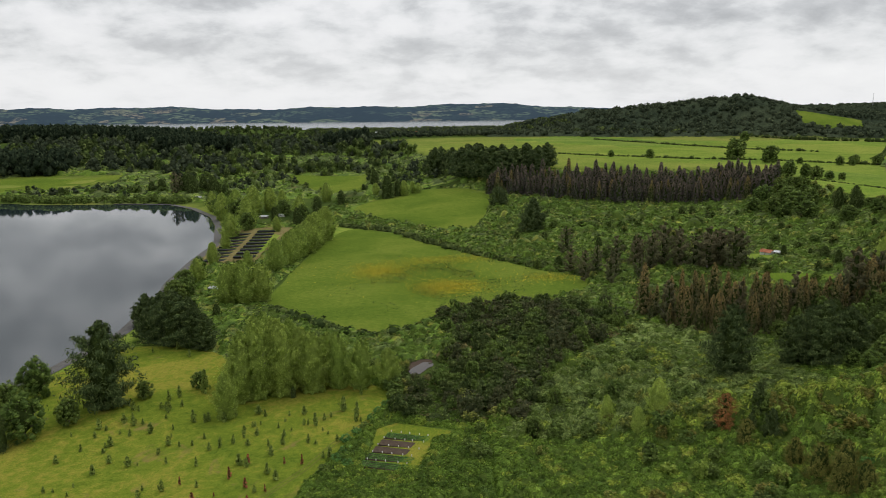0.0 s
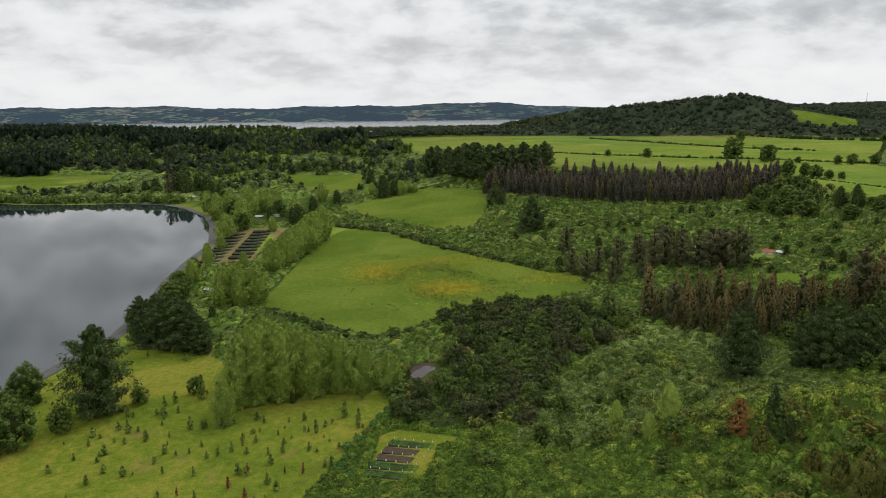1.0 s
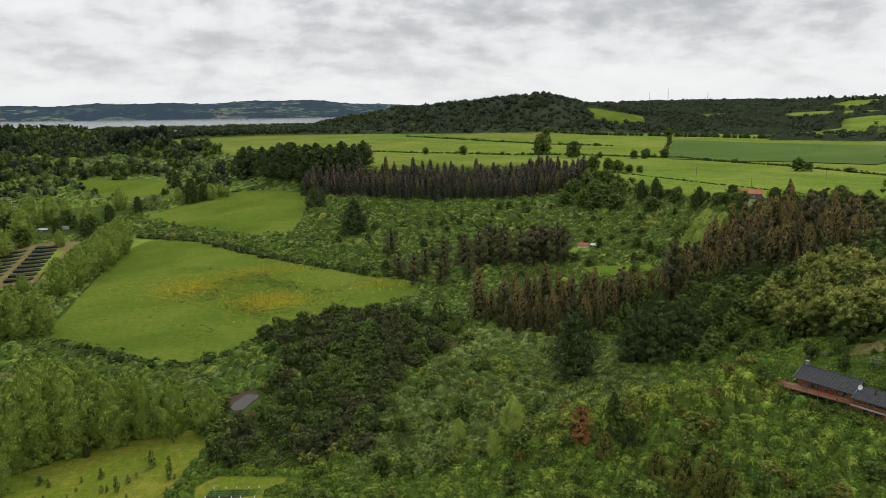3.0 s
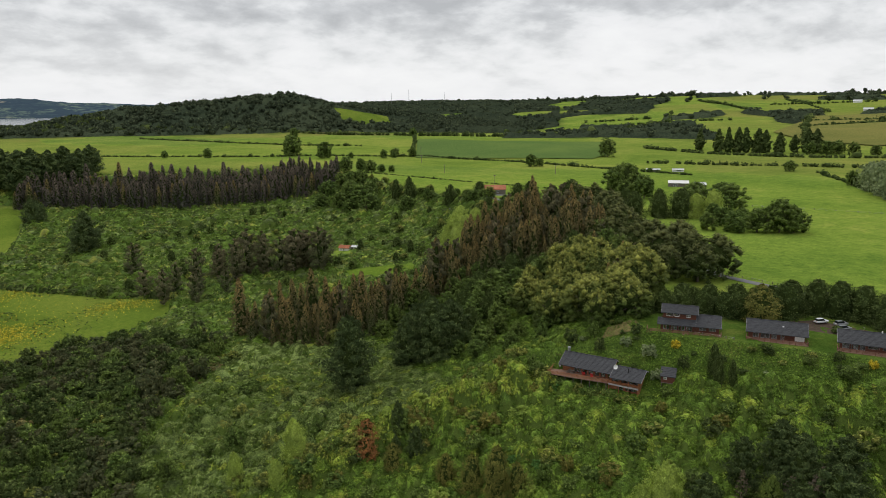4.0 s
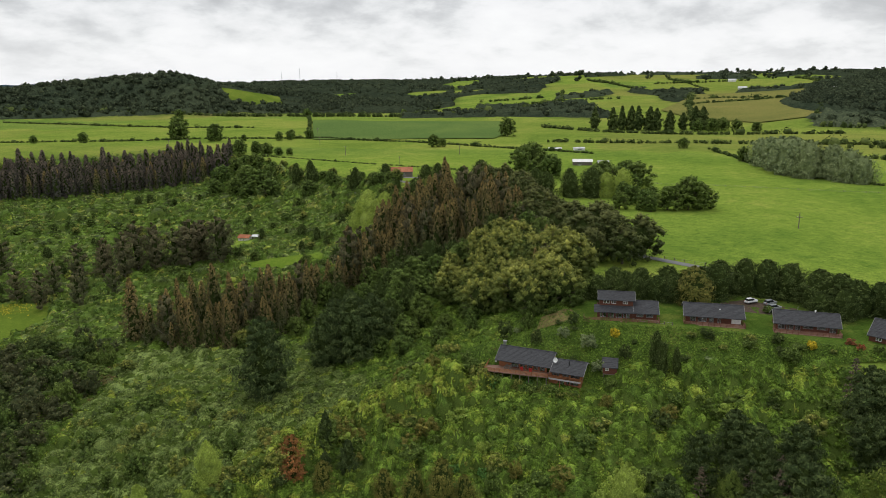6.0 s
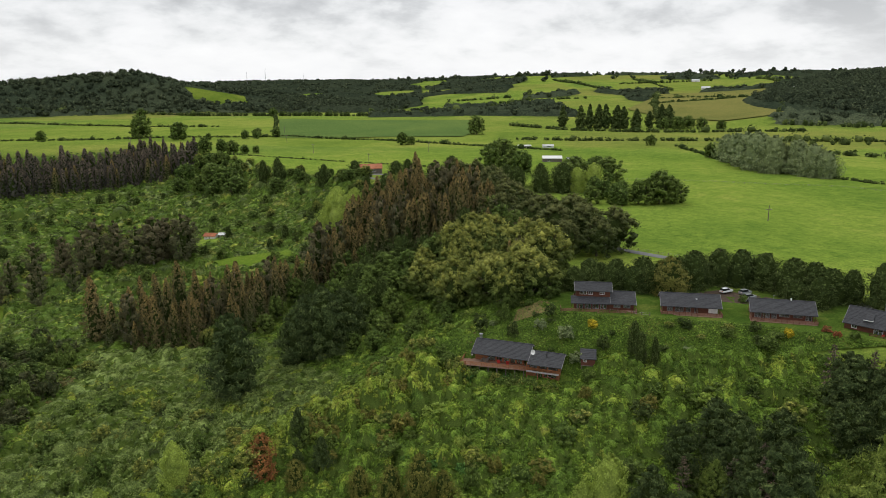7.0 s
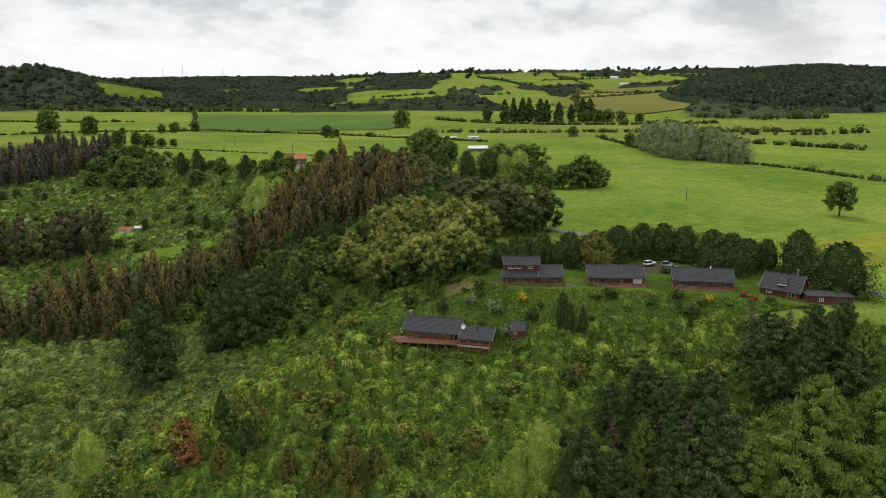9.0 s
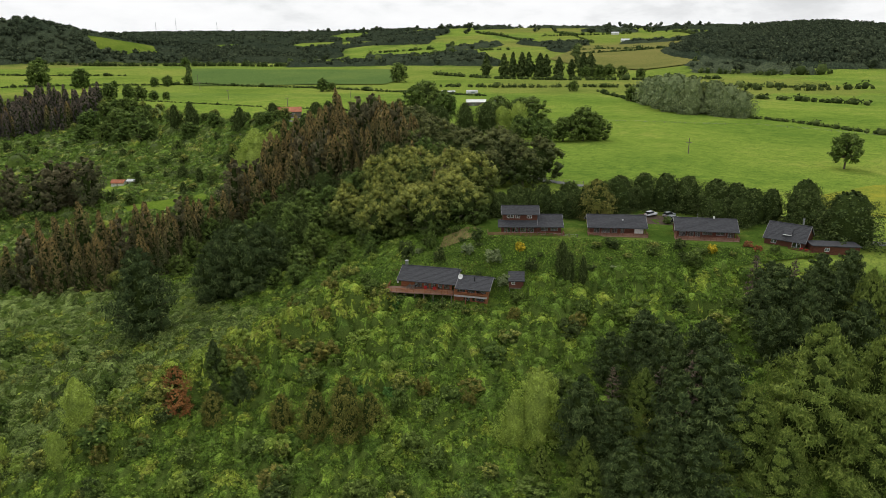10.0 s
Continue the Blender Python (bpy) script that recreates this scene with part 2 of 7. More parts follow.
def ground_material():
    m, t, p = material("ground_cover", 1.0, 0.0)
    at = position(t)
    zone = t.nodes.new("ShaderNodeAttribute")
    zone.attribute_name = "zone"
    parts = t.nodes.new("ShaderNodeSeparateColor")
    t.links.new(zone.outputs["Color"], parts.inputs[0])
    broad, tuft, grain = noise_at(t, at, 0.009, 9.0, 0.68, 0.5), noise_at(t, at, 0.13, 6.0, 0.7), noise_at(t, at, 1.8, 3.0)
    v = maths(t, "ADD", maths(t, "MULTIPLY", broad, 0.65), maths(t, "MULTIPLY", tuft, 0.35))
    grass = ramp(t, v, [(0.38, (0.108, 0.176, 0.028)), (0.46, (0.150, 0.222, 0.035)), (0.52, (0.172, 0.240, 0.040)), (0.60, (0.230, 0.272, 0.054))])
    tussock = ramp(t, noise_at(t, at, 0.45, 5.0, 0.7), [(0.34, (0.72, 0.76, 0.78)), (0.5, (1, 1, 1)), (0.66, (1.16, 1.12, 1.05))])
    grass = blend(t, 1.0, grass, tussock, "MULTIPLY")
    rough = ramp(t, v, [(0.36, (0.035, 0.06, 0.016)), (0.5, (0.055, 0.085, 0.02)), (0.64, (0.085, 0.115, 0.028))])
    ripe = ramp(t, v, [(0.36, (0.13, 0.16, 0.035)), (0.5, (0.17, 0.185, 0.045)), (0.64, (0.21, 0.205, 0.055))])
    crop = ramp(t, v, [(0.36, (0.060, 0.105, 0.034)), (0.5, (0.078, 0.128, 0.038)), (0.64, (0.105, 0.150, 0.042))])
    tone = parts.outputs["Green"]
    colour = blend(t, ramp(t, tone, [(0.0, (1, 1, 1)), (0.5, (0, 0, 0))]), grass, crop)
    colour = blend(t, ramp(t, tone, [(0.5, (0, 0, 0)), (1.0, (1, 1, 1))]), colour, ripe)
    colour = blend(t, parts.outputs["Red"], colour, rough)
    colour = blend(t, parts.outputs["Blue"], colour, (0.15, 0.11, 0.06))
    fine = ramp(t, grain, [(0.3, (0.8, 0.82, 0.82)), (0.7, (1.18, 1.16, 1.14))])
    t.links.new(blend(t, 1.0, colour, fine, "MULTIPLY"), p.inputs["Base Color"])
    bumped(t, p, maths(t, "ADD", tuft, grain), 0.5, 0.5)
    return m


def water_material(name, deep, rough=0.02):
    m, t, p = material(name, rough, 0.5)
    p.inputs["Base Color"].default_value = (*deep, 1)
    p.inputs["IOR"].default_value = 1.33
    at = node(t, "ShaderNodeMapping", Scale=(1, 0.45, 1))
    t.links.new(position(t), at.inputs["Vector"])
    calm = ramp(t, noise_at(t, at.outputs[0], 0.006, 4.0, 0.6, 1.0), [(0.42, (0, 0, 0)), (0.6, (1, 1, 1))])
    ripples = noise_at(t, at.outputs[0], 0.7, 5.0, 0.6, 0.3)
    bumped(t, p, maths(t, "MULTIPLY", ripples, maths(t, "ADD", maths(t, "MULTIPLY", calm, 0.8), 0.2)), 0.03, 0.4)
    return m



# ---------- the lie of the land ----------
RIM = [(265, -600), (262, -300), (245, 0), (224, 70), (206, 98), (198, 126), (188, 145), (178, 158), (171, 174), (180, 192), (208, 212),
       (236, 255), (262, 320), (296, 400), (330, 462), (338, 540), (338, 620), (350, 720), (330, 840), (190, 870), (70, 900), (0, 1100),
       (-60, 1350), (-250, 1900), (-500, 2600), (-800, 6000)]
SHORE = [(-420, -1500), (-300, -200), (-250, 100), (-212, 230), (-184, 305), (-176, 366), (-183, 430), (-195, 484), (-204, 562), (-208, 630),
         (-241, 739), (-267, 802), (-316, 877), (-363, 922), (-440, 932), (-515, 930), (-605, 954), (-900, 965), (-2000, 1000), (-6500, 1050)]
PLATEAU, VALLEY, FAR_LAKE = 48.0, 5.0, 54.0


def smooth(v, a, b):
    u = np.clip((v - a) / (b - a), 0, 1)
    return u * u * (3 - 2 * u)


def side(x, y, line):
    """Signed distance to a polyline: positive on its right-hand side as one goes along it."""
    best, sign = np.full(np.shape(x), 1e9), np.ones(np.shape(x))
    for (ax, ay), (bx, by) in zip(line, line[1:]):
        dx, dy = bx - ax, by - ay
        u = np.clip(((x - ax) * dx + (y - ay) * dy) / (dx * dx + dy * dy), 0, 1)
        d = np.hypot(x - ax - u * dx, y - ay - u * dy)
        s = np.where(dx * (y - ay) - dy * (x - ax) > 0, -1.0, 1.0)
        near = d < best - 1e-6
        best, sign = np.where(near, d, best), np.where(near, s, sign)
    return best * sign


def ridge(x, y, a, b, height_a, height_b, wide, steep=2.0):
    dx, dy = b[0] - a[0], b[1] - a[1]
    u = np.clip(((x - a[0]) * dx + (y - a[1]) * dy) / (dx * dx + dy * dy), 0, 1)
    d = np.hypot(x - a[0] - u * dx, y - a[1] - u * dy)
    return (height_a + (height_b - height_a) * u) * np.exp(-((d / wide) ** steep))


def height(x, y):
    """The bare ground's height above the near lake."""
    x, y = np.asarray(x, float), np.asarray(y, float)
    land, up = side(x, y, SHORE), side(x, y, RIM)
    d = np.maximum(-up, 0)
    drop = 1 - np.exp(-((d / 56) ** 1.05))
    low = VALLEY * smooth(land, 0, 55) - 5 * smooth(-land, 0, 60) + 5 * smooth(land, 120, 330)
    low = low + 46 * smooth(y - 0.15 * x, 1060, 2560) * smooth(land, 0, 200)
    z = low + (PLATEAU - low) * (1 - drop)
    # the far lake's basin in the north-west
    z = z - 20 * smooth(y, 2620, 2900) * smooth(-x, -150, 250) 
    # wooded hill north of the fields, its spurs, and the rolling country to the east
    hill = np.maximum.reduce([ridge(x, y, (420, 1990), (760, 1880), 58, 88, 165), ridge(x, y, (290, 2060), (420, 1990), 34, 58, 120),
                              ridge(x, y, (760, 1880), (1080, 1760), 86, 20, 170)])
    z = z + hill
    r, az = np.hypot(x, y - 50), np.degrees(np.arctan2(x, y - 50))
    east = smooth(az, 6, 24)
    z = z + east * (70 * smooth(r, 1750, 3300) + 22 * smooth(r, 1050, 1700) * smooth(az, 38, 56))
    z = z + np.maximum(ridge(x, y, (1500, 330), (2300, 560), 22, 44, 300), ridge(x, y, (1450, -100), (1500, 330), 56, 26, 230))
    z = z + smooth(r, 900, 1800) * 5 * (np.sin(x / 210 + 1.3) * np.sin(y / 260) + 0.6 * np.sin((x + y) / 130))
    # the spur below the lower house
    z = z + ridge(x, y, (146, 196), (70, 210), 7.5, 5.0, 13) - ridge(x, y, (143, 188), (157, 160), 4.0, 5.0, 10)
    z = z + 0.5 * smooth(land, 30, 120) * np.sin(x / 31) * np.sin(y / 37)
    return z



# ---------- helpers for meshes ----------
def tri_mesh(name, verts, faces, mat=None, smooth_shade=False, inner=None):
    """A mesh from arrays of vertices and triangles."""
    me = bpy.data.meshes.new(name)
    verts, faces = np.asarray(verts, np.float32), np.asarray(faces, np.int32)
    me.vertices.add(len(verts))
    me.vertices.foreach_set("co", verts.ravel())
    me.loops.add(3 * len(faces))
    me.loops.foreach_set("vertex_index", faces.ravel())
    me.polygons.add(len(faces))
    me.polygons.foreach_set("loop_start", np.arange(0, 3 * len(faces), 3, dtype=np.int32))
    me.update(calc_edges=True)
    if smooth_shade:
        me.shade_smooth()
    if mat:
        me.materials.append(mat)
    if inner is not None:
        me.materials.append(SHADED_CORE)
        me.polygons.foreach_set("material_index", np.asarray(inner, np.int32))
    return me


def part(name, data, mat, parent, label=""):
    """Links a bmesh or a mesh as one object under a thing or a part."""
    if isinstance(data, bmesh.types.BMesh):
        me = bpy.data.meshes.new(name)
        data.to_mesh(me)
        data.free()
        me.materials.append(mat)
        data = me
    ob = new(name, data)
    ob.parent = parent
    return tagged(ob, label)


def join(pieces):
    """Several (verts, faces) as one."""
    vs, fs, ms, n = [], [], [], 0
    for v, f, *m in pieces:
        vs.append(v)
        fs.append(np.asarray(f) + n)
        ms.append(m[0] if m else np.zeros(len(f), np.int32))
        n += len(v)
    return np.concatenate(vs), np.concatenate(fs), np.concatenate(ms)


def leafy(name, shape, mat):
    """A mesh of leaves whose inner faces take the shade-darkened core colour."""
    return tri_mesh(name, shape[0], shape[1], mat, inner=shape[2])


def grid_faces(nx, ny):
    i = (np.arange(ny - 1)[:, None] * nx + np.arange(nx - 1)[None]).ravel()
    return np.concatenate([np.stack([i, i + 1, i + nx + 1], 1), np.stack([i, i + nx + 1, i + nx], 1)])


def inside(x, y, poly):
    hit = np.zeros(np.shape(x), bool)
    for (ax, ay), (bx, by) in zip(poly, poly[1:] + poly[:1]):
        if ay != by:
            cross = ((ay > y) != (by > y)) & (x < (bx - ax) * (y - ay) / (by - ay) + ax)
            hit ^= cross
    return hit


def along(line, step):
    """Places every step metres along a polyline."""
    out = []
    for (ax, ay), (bx, by) in zip(line, line[1:]):
        n = max(1, int(math.hypot(bx - ax, by - ay) / step))
        out += [(ax + (bx - ax) * i / n, ay + (by - ay) * i / n) for i in range(n)]
    return out + [line[-1]]


def rounded(poly, times=2):
    """Cuts a polygon's corners."""
    for _ in range(times):
        poly = [q for (ax, ay), (bx, by) in zip(poly, poly[1:] + poly[:1])
                for q in ((0.75 * ax + 0.25 * bx, 0.75 * ay + 0.25 * by), (0.25 * ax + 0.75 * bx, 0.25 * ay + 0.75 * by))]
    return poly


def draped(name, poly, mat, label, category, lift=0.12, cell=6.0, wobble=2.0, base=None):
    """A patch of another cover that lies on the ground."""
    bm = bmesh.new()
    rim = []
    for ax, ay in along(poly + poly[:1], cell)[:-1]:
        d = wobble * noise.noise((ax * 0.06, ay * 0.06, 3.0))
        rim.append(bm.verts.new((ax + d, ay + d, 0)))
    edges = [bm.edges.new((a, b)) for a, b in zip(rim, rim[1:] + rim[:1])]
    bmesh.ops.triangle_fill(bm, use_beauty=True, edges=edges)
    for _ in range(6):
        long = [e for e in bm.edges if e.calc_length() > 2.2 * cell]
        if not long:
            break
        bmesh.ops.subdivide_edges(bm, edges=long, cuts=1)
        bmesh.ops.triangulate(bm, faces=[f for f in bm.faces if len(f.verts) > 3])
    co = np.array([v.co for v in bm.verts])
    z = (height(co[:, 0], co[:, 1]) if base is None else np.full(len(co), base)) + lift
    for v, h in zip(bm.verts, z):
        v.co.z = h
    bmesh.ops.recalc_face_normals(bm, faces=bm.faces)
    if sum(f.normal.z for f in bm.faces) < 0:
        bmesh.ops.reverse_faces(bm, faces=bm.faces)
    ob = part(name, bm, mat, None)
    return tagged(ob, label, category, kind="structure")


def strip(name, line, wide, mat, label, category, lift=0.1, kind="structure"):
    """A road or path of even width on the ground."""
    pts = np.array(along(line, 4.0))
    d = np.gradient(pts, axis=0)
    n = np.stack([d[:, 1], -d[:, 0]], 1) / np.hypot(d[:, 0], d[:, 1])[:, None]
    rows = [pts + n * wide * k for k in (-0.5, -0.17, 0.17, 0.5)]
    v = np.concatenate([np.c_[r, height(r[:, 0], r[:, 1]) + lift] for r in rows])
    f = grid_faces(len(pts), 4)
    ob = new(name, tri_mesh(name, v, f[:, ::-1], mat))
    return tagged(ob, label, category, kind=kind)


# ---------- plan ----------
MEADOW = [(-110, 418), (-105, 693), (-52, 651), (27, 525), (67, 472), (96, 444), (84, 415), (58, 400), (4, 379), (-14, 355), (-36, 343),
          (-70, 367), (-102, 398)]
MEADOW_NORTH = [(-124, 821), (-43, 928), (8, 884), (55, 831), (48, 772), (28, 657), (6, 647), (-50, 708)]
PADDOCK = [(-268, 1208), (-127, 1151), (-114, 962), (-151, 952), (-221, 1068)]
SHORE_FIELD = [(-694, 1228), (-554, 1222), (-531, 1109), (-638, 1008), (-760, 1000), (-800, 1140)]
LAWN = [(-230, 60), (-226, 150), (-206, 232), (-179, 302), (-168, 345), (-150, 335), (-111, 318), (-72, 284), (-52, 280), (-31, 276), (-21, 264),
        (-26, 237), (-33, 218), (-42, 193), (-48, 150), (-60, 60)]
GARDEN_WALK = [(-23, 230), (-17, 234), (4, 226), (3, 222), (-3, 221), (-7, 201), (-12, 197), (-24, 200), (-24, 214)]
HUT_YARD = [(206, 466), (232, 474), (234, 494), (212, 494)]
HUT_GRASS = [(196, 434), (228, 400), (216, 378), (190, 404)]
HOUSE_SLOPE = [(158, 192), (170, 200), (186, 190), (205, 190), (216, 180), (232, 145), (238, 110), (228, 90), (208, 94), (198, 110), (186, 130), (172, 148),
               (163, 160), (161, 172), (158, 182)]
HOUSE_YARD = [(143, 194), (148, 200), (156, 196), (164, 176), (167, 162), (162, 157), (156, 164), (150.5, 174)]
SPUR = [(146, 188), (131, 191), (120, 195), (104, 205), (88, 206), (70, 205)]
HOLLOW = [(20, 215), (34, 250), (58, 288), (80, 318), (96, 340), (120, 318), (140, 300), (150, 268), (132, 246), (134, 226), (118, 214), (92, 210), (73, 214), (50, 206)]
THICKET = [(-4, 370), (23, 392), (70, 384), (92, 352), (80, 312), (62, 296), (48, 280), (38, 253), (29, 231), (0, 229), (-18, 238), (-22, 270), (-12, 292), (4, 316)]
NURSERY = [(-203, 545), (-146, 525), (-150, 690), (-216, 700)]
POND = [(-18, 278), (-15, 298), (-6, 304), (-1, 296), (-5, 278)]
HILL_PATCH = [(862, 1790), (990, 1730), (950, 1630), (870, 1640), (838, 1690)]
CLEARINGS = [
    [(1254, 1405), (1677, 1651), (1801, 1432), (1319, 1113), (1294, 1287)],
    [(1208, 752), (1792, 1002), (1970, 778), (1822, 669), (1208, 470), (1100, 528), (1110, 640)],
    [(1900, 1220), (2507, 1500), (2700, 1100), (2115, 753), (1990, 1066)],
    [(1090, 429), (1135, 269), (930, 180), (800, 320), (790, 460)],
    [(2311, 1800), (2589, 1677), (2902, 1485), (2065, 1268), (1927, 1505)],
    HILL_PATCH,
]

# ---------- ground, one sheet to the horizon ----------
def spaced(near_a, near_b, step, far_a, far_b, growth=1.12):
    a = list(np.arange(near_a, near_b + step, step))
    for end, sign in ((far_b, 1), (far_a, -1)):
        at, s = (a[-1] if sign > 0 else a[0]), step
        while sign * (end - at) > 0:
            s *= growth
            at += sign * min(s, 60)
            a.insert(0, at) if sign < 0 else a.append(at)
    return np.array(a)


gx, gy = spaced(-260, 420, 5.0, -4300, 4600), spaced(40, 720, 5.0, -1300, 4900)
X, Y = np.meshgrid(gx, gy)
Z = height(X, Y)
ground_mesh = tri_mesh("ground", np.stack([X.ravel(), Y.ravel(), Z.ravel()], 1), grid_faces(len(gx), len(gy)), ground_material(), True)


def wild(x, y):
    """Where woods and scrub cover the ground (0 to 1)."""
    land, up = side(x, y, SHORE), side(x, y, RIM)
    w = smooth(-up, 2, 10) * np.where(y > 915, smooth(land, 1, 4), smooth(land, 14, 24))
    r, az = np.hypot(x, y - 50), np.degrees(np.arctan2(x, y - 50))
    patchy = 0.6 * np.sin((0.5 * x - 0.8 * y) / 33) + np.sin(x / 170 + 2) * np.sin(y / 140 + 0.7) + 0.7 * np.sin((x - y) / 95) + 0.5 * np.sin((x * 0.4 + y) / 60)
    edge = np.where(az < 40, 1720 - 6 * np.maximum(az - 20, 0) * 0, 1420 - 9 * np.clip(az - 40, 0, 30))
    hills = (r > edge) & (patchy > np.where(az < 44, -1.15, 0.1))
    hills |= (ridge(x, y, (420, 1990), (760, 1880), 1, 1, 190) > 0.28) | (ridge(x, y, (290, 2060), (420, 1990), 1, 1, 120) > 0.25)
    hills |= (ridge(x, y, (1420, 330), (2300, 520), 1, 1, 230) > 0.35) & (az > 67)
    w = np.maximum(w, hills * 1.0)
    for poly in [MEADOW, MEADOW_NORTH, PADDOCK, SHORE_FIELD, LAWN, GARDEN_WALK, HUT_GRASS, HUT_YARD, HOUSE_SLOPE, HOUSE_YARD, POND, NURSERY] + CLEARINGS:
        w = np.where(inside(x, y, poly), 0.0, w)
    return w


zone = np.zeros((X.size, 4), np.float32)
zone[:, 3] = 1
xs, ys = X.ravel(), Y.ravel()
zone[:, 0] = np.maximum(wild(xs, ys), inside(xs, ys, POND))
cross = 0.82 * xs + 0.57 * ys
plot = np.sin(np.floor(cross / 260) * 12.9 + np.floor((0.57 * xs - 0.82 * ys + 40) / 410) * 78.2) * 43.7
ripe = 0.5 + ((plot - np.floor(plot)) - 0.3) * 0.7 * smooth(np.hypot(xs, ys), 680, 860)
ripe = np.where(inside(xs, ys, CLEARINGS[1]), 0.85, ripe)
zone[:, 1] = np.where(inside(xs, ys, CLEARINGS[2]), 0.7, ripe)
zone[:, 2] = (smooth(cross, 1490, 1510) * smooth(-cross, -1560, -1540) * smooth(ys, 1150, 1300) * smooth(-xs, -900, -800)) * 0.8
tone = ground_mesh.color_attributes.new("zone", "FLOAT_COLOR", "POINT")
tone.data.foreach_set("color", zone.ravel())
tagged(new("ground", ground_mesh), "green pasture and rough ground over plateau, valley and hills", "ground", kind="structure")

# ---------- water ----------
WATER = water_material("lake_water", (0.015, 0.025, 0.03))


def sheet(name, xs_, ys_, z, mat, label):
    x, y = np.meshgrid(xs_, ys_)
    v = np.stack([x.ravel(), y.ravel(), np.full(x.size, z)], 1)
    return tagged(new(name, tri_mesh(name, v, grid_faces(len(xs_), len(ys_)), mat)), label, "lake", kind="structure")


sheet("water", np.linspace(-4300, -100, 12), np.linspace(-1300, 1250, 12), 0.0, WATER, "calm grey lake water mirroring the clouds")
sheet("water_far", np.linspace(-4300, 900, 12), np.linspace(2600, 4850, 12), 54.0, water_material("open_water", (0.12, 0.14, 0.15), 0.22), "pale strip of open lake before distant hills")

# the farther shore, a plain backdrop of distance with haze painted into its colours
back, tb, pb = material("hazy_distant_land", 1.0, 0.0)
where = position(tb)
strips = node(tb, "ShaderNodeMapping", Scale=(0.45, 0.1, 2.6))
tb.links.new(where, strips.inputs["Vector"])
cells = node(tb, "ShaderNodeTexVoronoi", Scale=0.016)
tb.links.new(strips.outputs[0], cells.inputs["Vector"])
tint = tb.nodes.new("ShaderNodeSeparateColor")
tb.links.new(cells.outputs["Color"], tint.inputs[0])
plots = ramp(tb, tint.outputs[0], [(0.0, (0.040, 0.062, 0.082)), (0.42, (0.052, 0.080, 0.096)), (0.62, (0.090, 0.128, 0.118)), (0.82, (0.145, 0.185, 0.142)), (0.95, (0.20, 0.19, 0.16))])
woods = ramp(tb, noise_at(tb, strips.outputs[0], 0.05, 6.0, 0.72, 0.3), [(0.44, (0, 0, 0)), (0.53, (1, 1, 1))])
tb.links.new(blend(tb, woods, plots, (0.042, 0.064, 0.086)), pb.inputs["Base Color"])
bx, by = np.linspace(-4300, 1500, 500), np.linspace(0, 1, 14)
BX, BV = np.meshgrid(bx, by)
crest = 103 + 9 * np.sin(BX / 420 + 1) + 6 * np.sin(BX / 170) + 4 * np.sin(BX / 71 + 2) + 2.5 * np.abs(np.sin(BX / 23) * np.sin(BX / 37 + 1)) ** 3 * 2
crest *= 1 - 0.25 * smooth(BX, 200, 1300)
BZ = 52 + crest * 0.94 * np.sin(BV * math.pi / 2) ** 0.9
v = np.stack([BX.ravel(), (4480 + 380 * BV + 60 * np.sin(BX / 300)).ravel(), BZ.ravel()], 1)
tagged(new("backdrop", tri_mesh("backdrop", v, grid_faces(500, 14), back, True)), "wooded hills across the far lake, painted in blue-green haze", "hills", kind="structure")

# ---------- fields and lawns that differ from the open pasture ----------
draped("meadow", rounded(MEADOW), MEADOW_GRASS, "large green valley meadow with yellow flowers", "meadow")
draped("meadow_north", rounded(MEADOW_NORTH), MEADOW_GRASS, "smooth green sloping meadow beyond a bramble hedge", "meadow")
draped("paddock", PADDOCK, MEADOW_GRASS, "small green paddock between woods", "meadow")
draped("shore_field", SHORE_FIELD, MEADOW_GRASS, "green field behind the lake's north shore", "meadow")
draped("lawn", LAWN, LAWN_GRASS, "yellow-green mown lawn planted with saplings", "lawn")
draped("garden_walk", GARDEN_WALK, LAWN_GRASS, "mown grass walk round the vegetable beds", "lawn", lift=0.18)
draped("glade", rounded(HUT_GRASS), BRIGHT_GRASS, "bright grass glade beside the hut", "lawn", lift=0.3)
draped("hill_field", HILL_PATCH, MEADOW_GRASS, "cleared green field on a wooded hillside", "meadow", lift=2.0, cell=25)
draped("house_slope", rounded(HOUSE_SLOPE), ROUGH_GRASS, "lush grass bank around the timber houses", "lawn", lift=0.3, cell=2.5)
draped("house_yard", rounded(HOUSE_YARD), ROUGH_GRASS, "rough grass yard round the hillside house", "lawn", lift=0.25, cell=2.5)
CROP = turf("crop_field", (0.080, 0.130, 0.038), (0.095, 0.150, 0.042), (0.120, 0.172, 0.046), patch=0.004)
draped("crop_field", [(740, 1188), (915, 882), (768, 728), (669, 670), (506, 829)], CROP, "dark green field of young crop", "field", lift=0.9, cell=30, wobble=0.0)
BUTTERY = turf("flowery_pasture", (0.15, 0.19, 0.030), (0.20, 0.23, 0.034), (0.27, 0.26, 0.035), patch=0.05)
draped("flowery_pasture", rounded([(294, 112), (330, 96), (330, 82), (262, 84), (262, 106), (276, 113)]), BUTTERY, "pasture corner yellow with buttercups", "field", lift=0.2, cell=5)
FALLOW = turf("fallow_grass", (0.125, 0.135, 0.040), (0.155, 0.158, 0.046), (0.185, 0.175, 0.055), patch=0.006)
draped("hill_field", CLEARINGS[1], FALLOW, "dull olive fallow field on the rolling hills", "field", lift=1.6, cell=40, wobble=0.0)
beach = [(x + 1, y) for x, y in SHORE[3:15]]
strip("beach", beach, 7.0, SHORE_GRAVEL, "narrow dark gravel beach along the lake", "beach", lift=0.35)



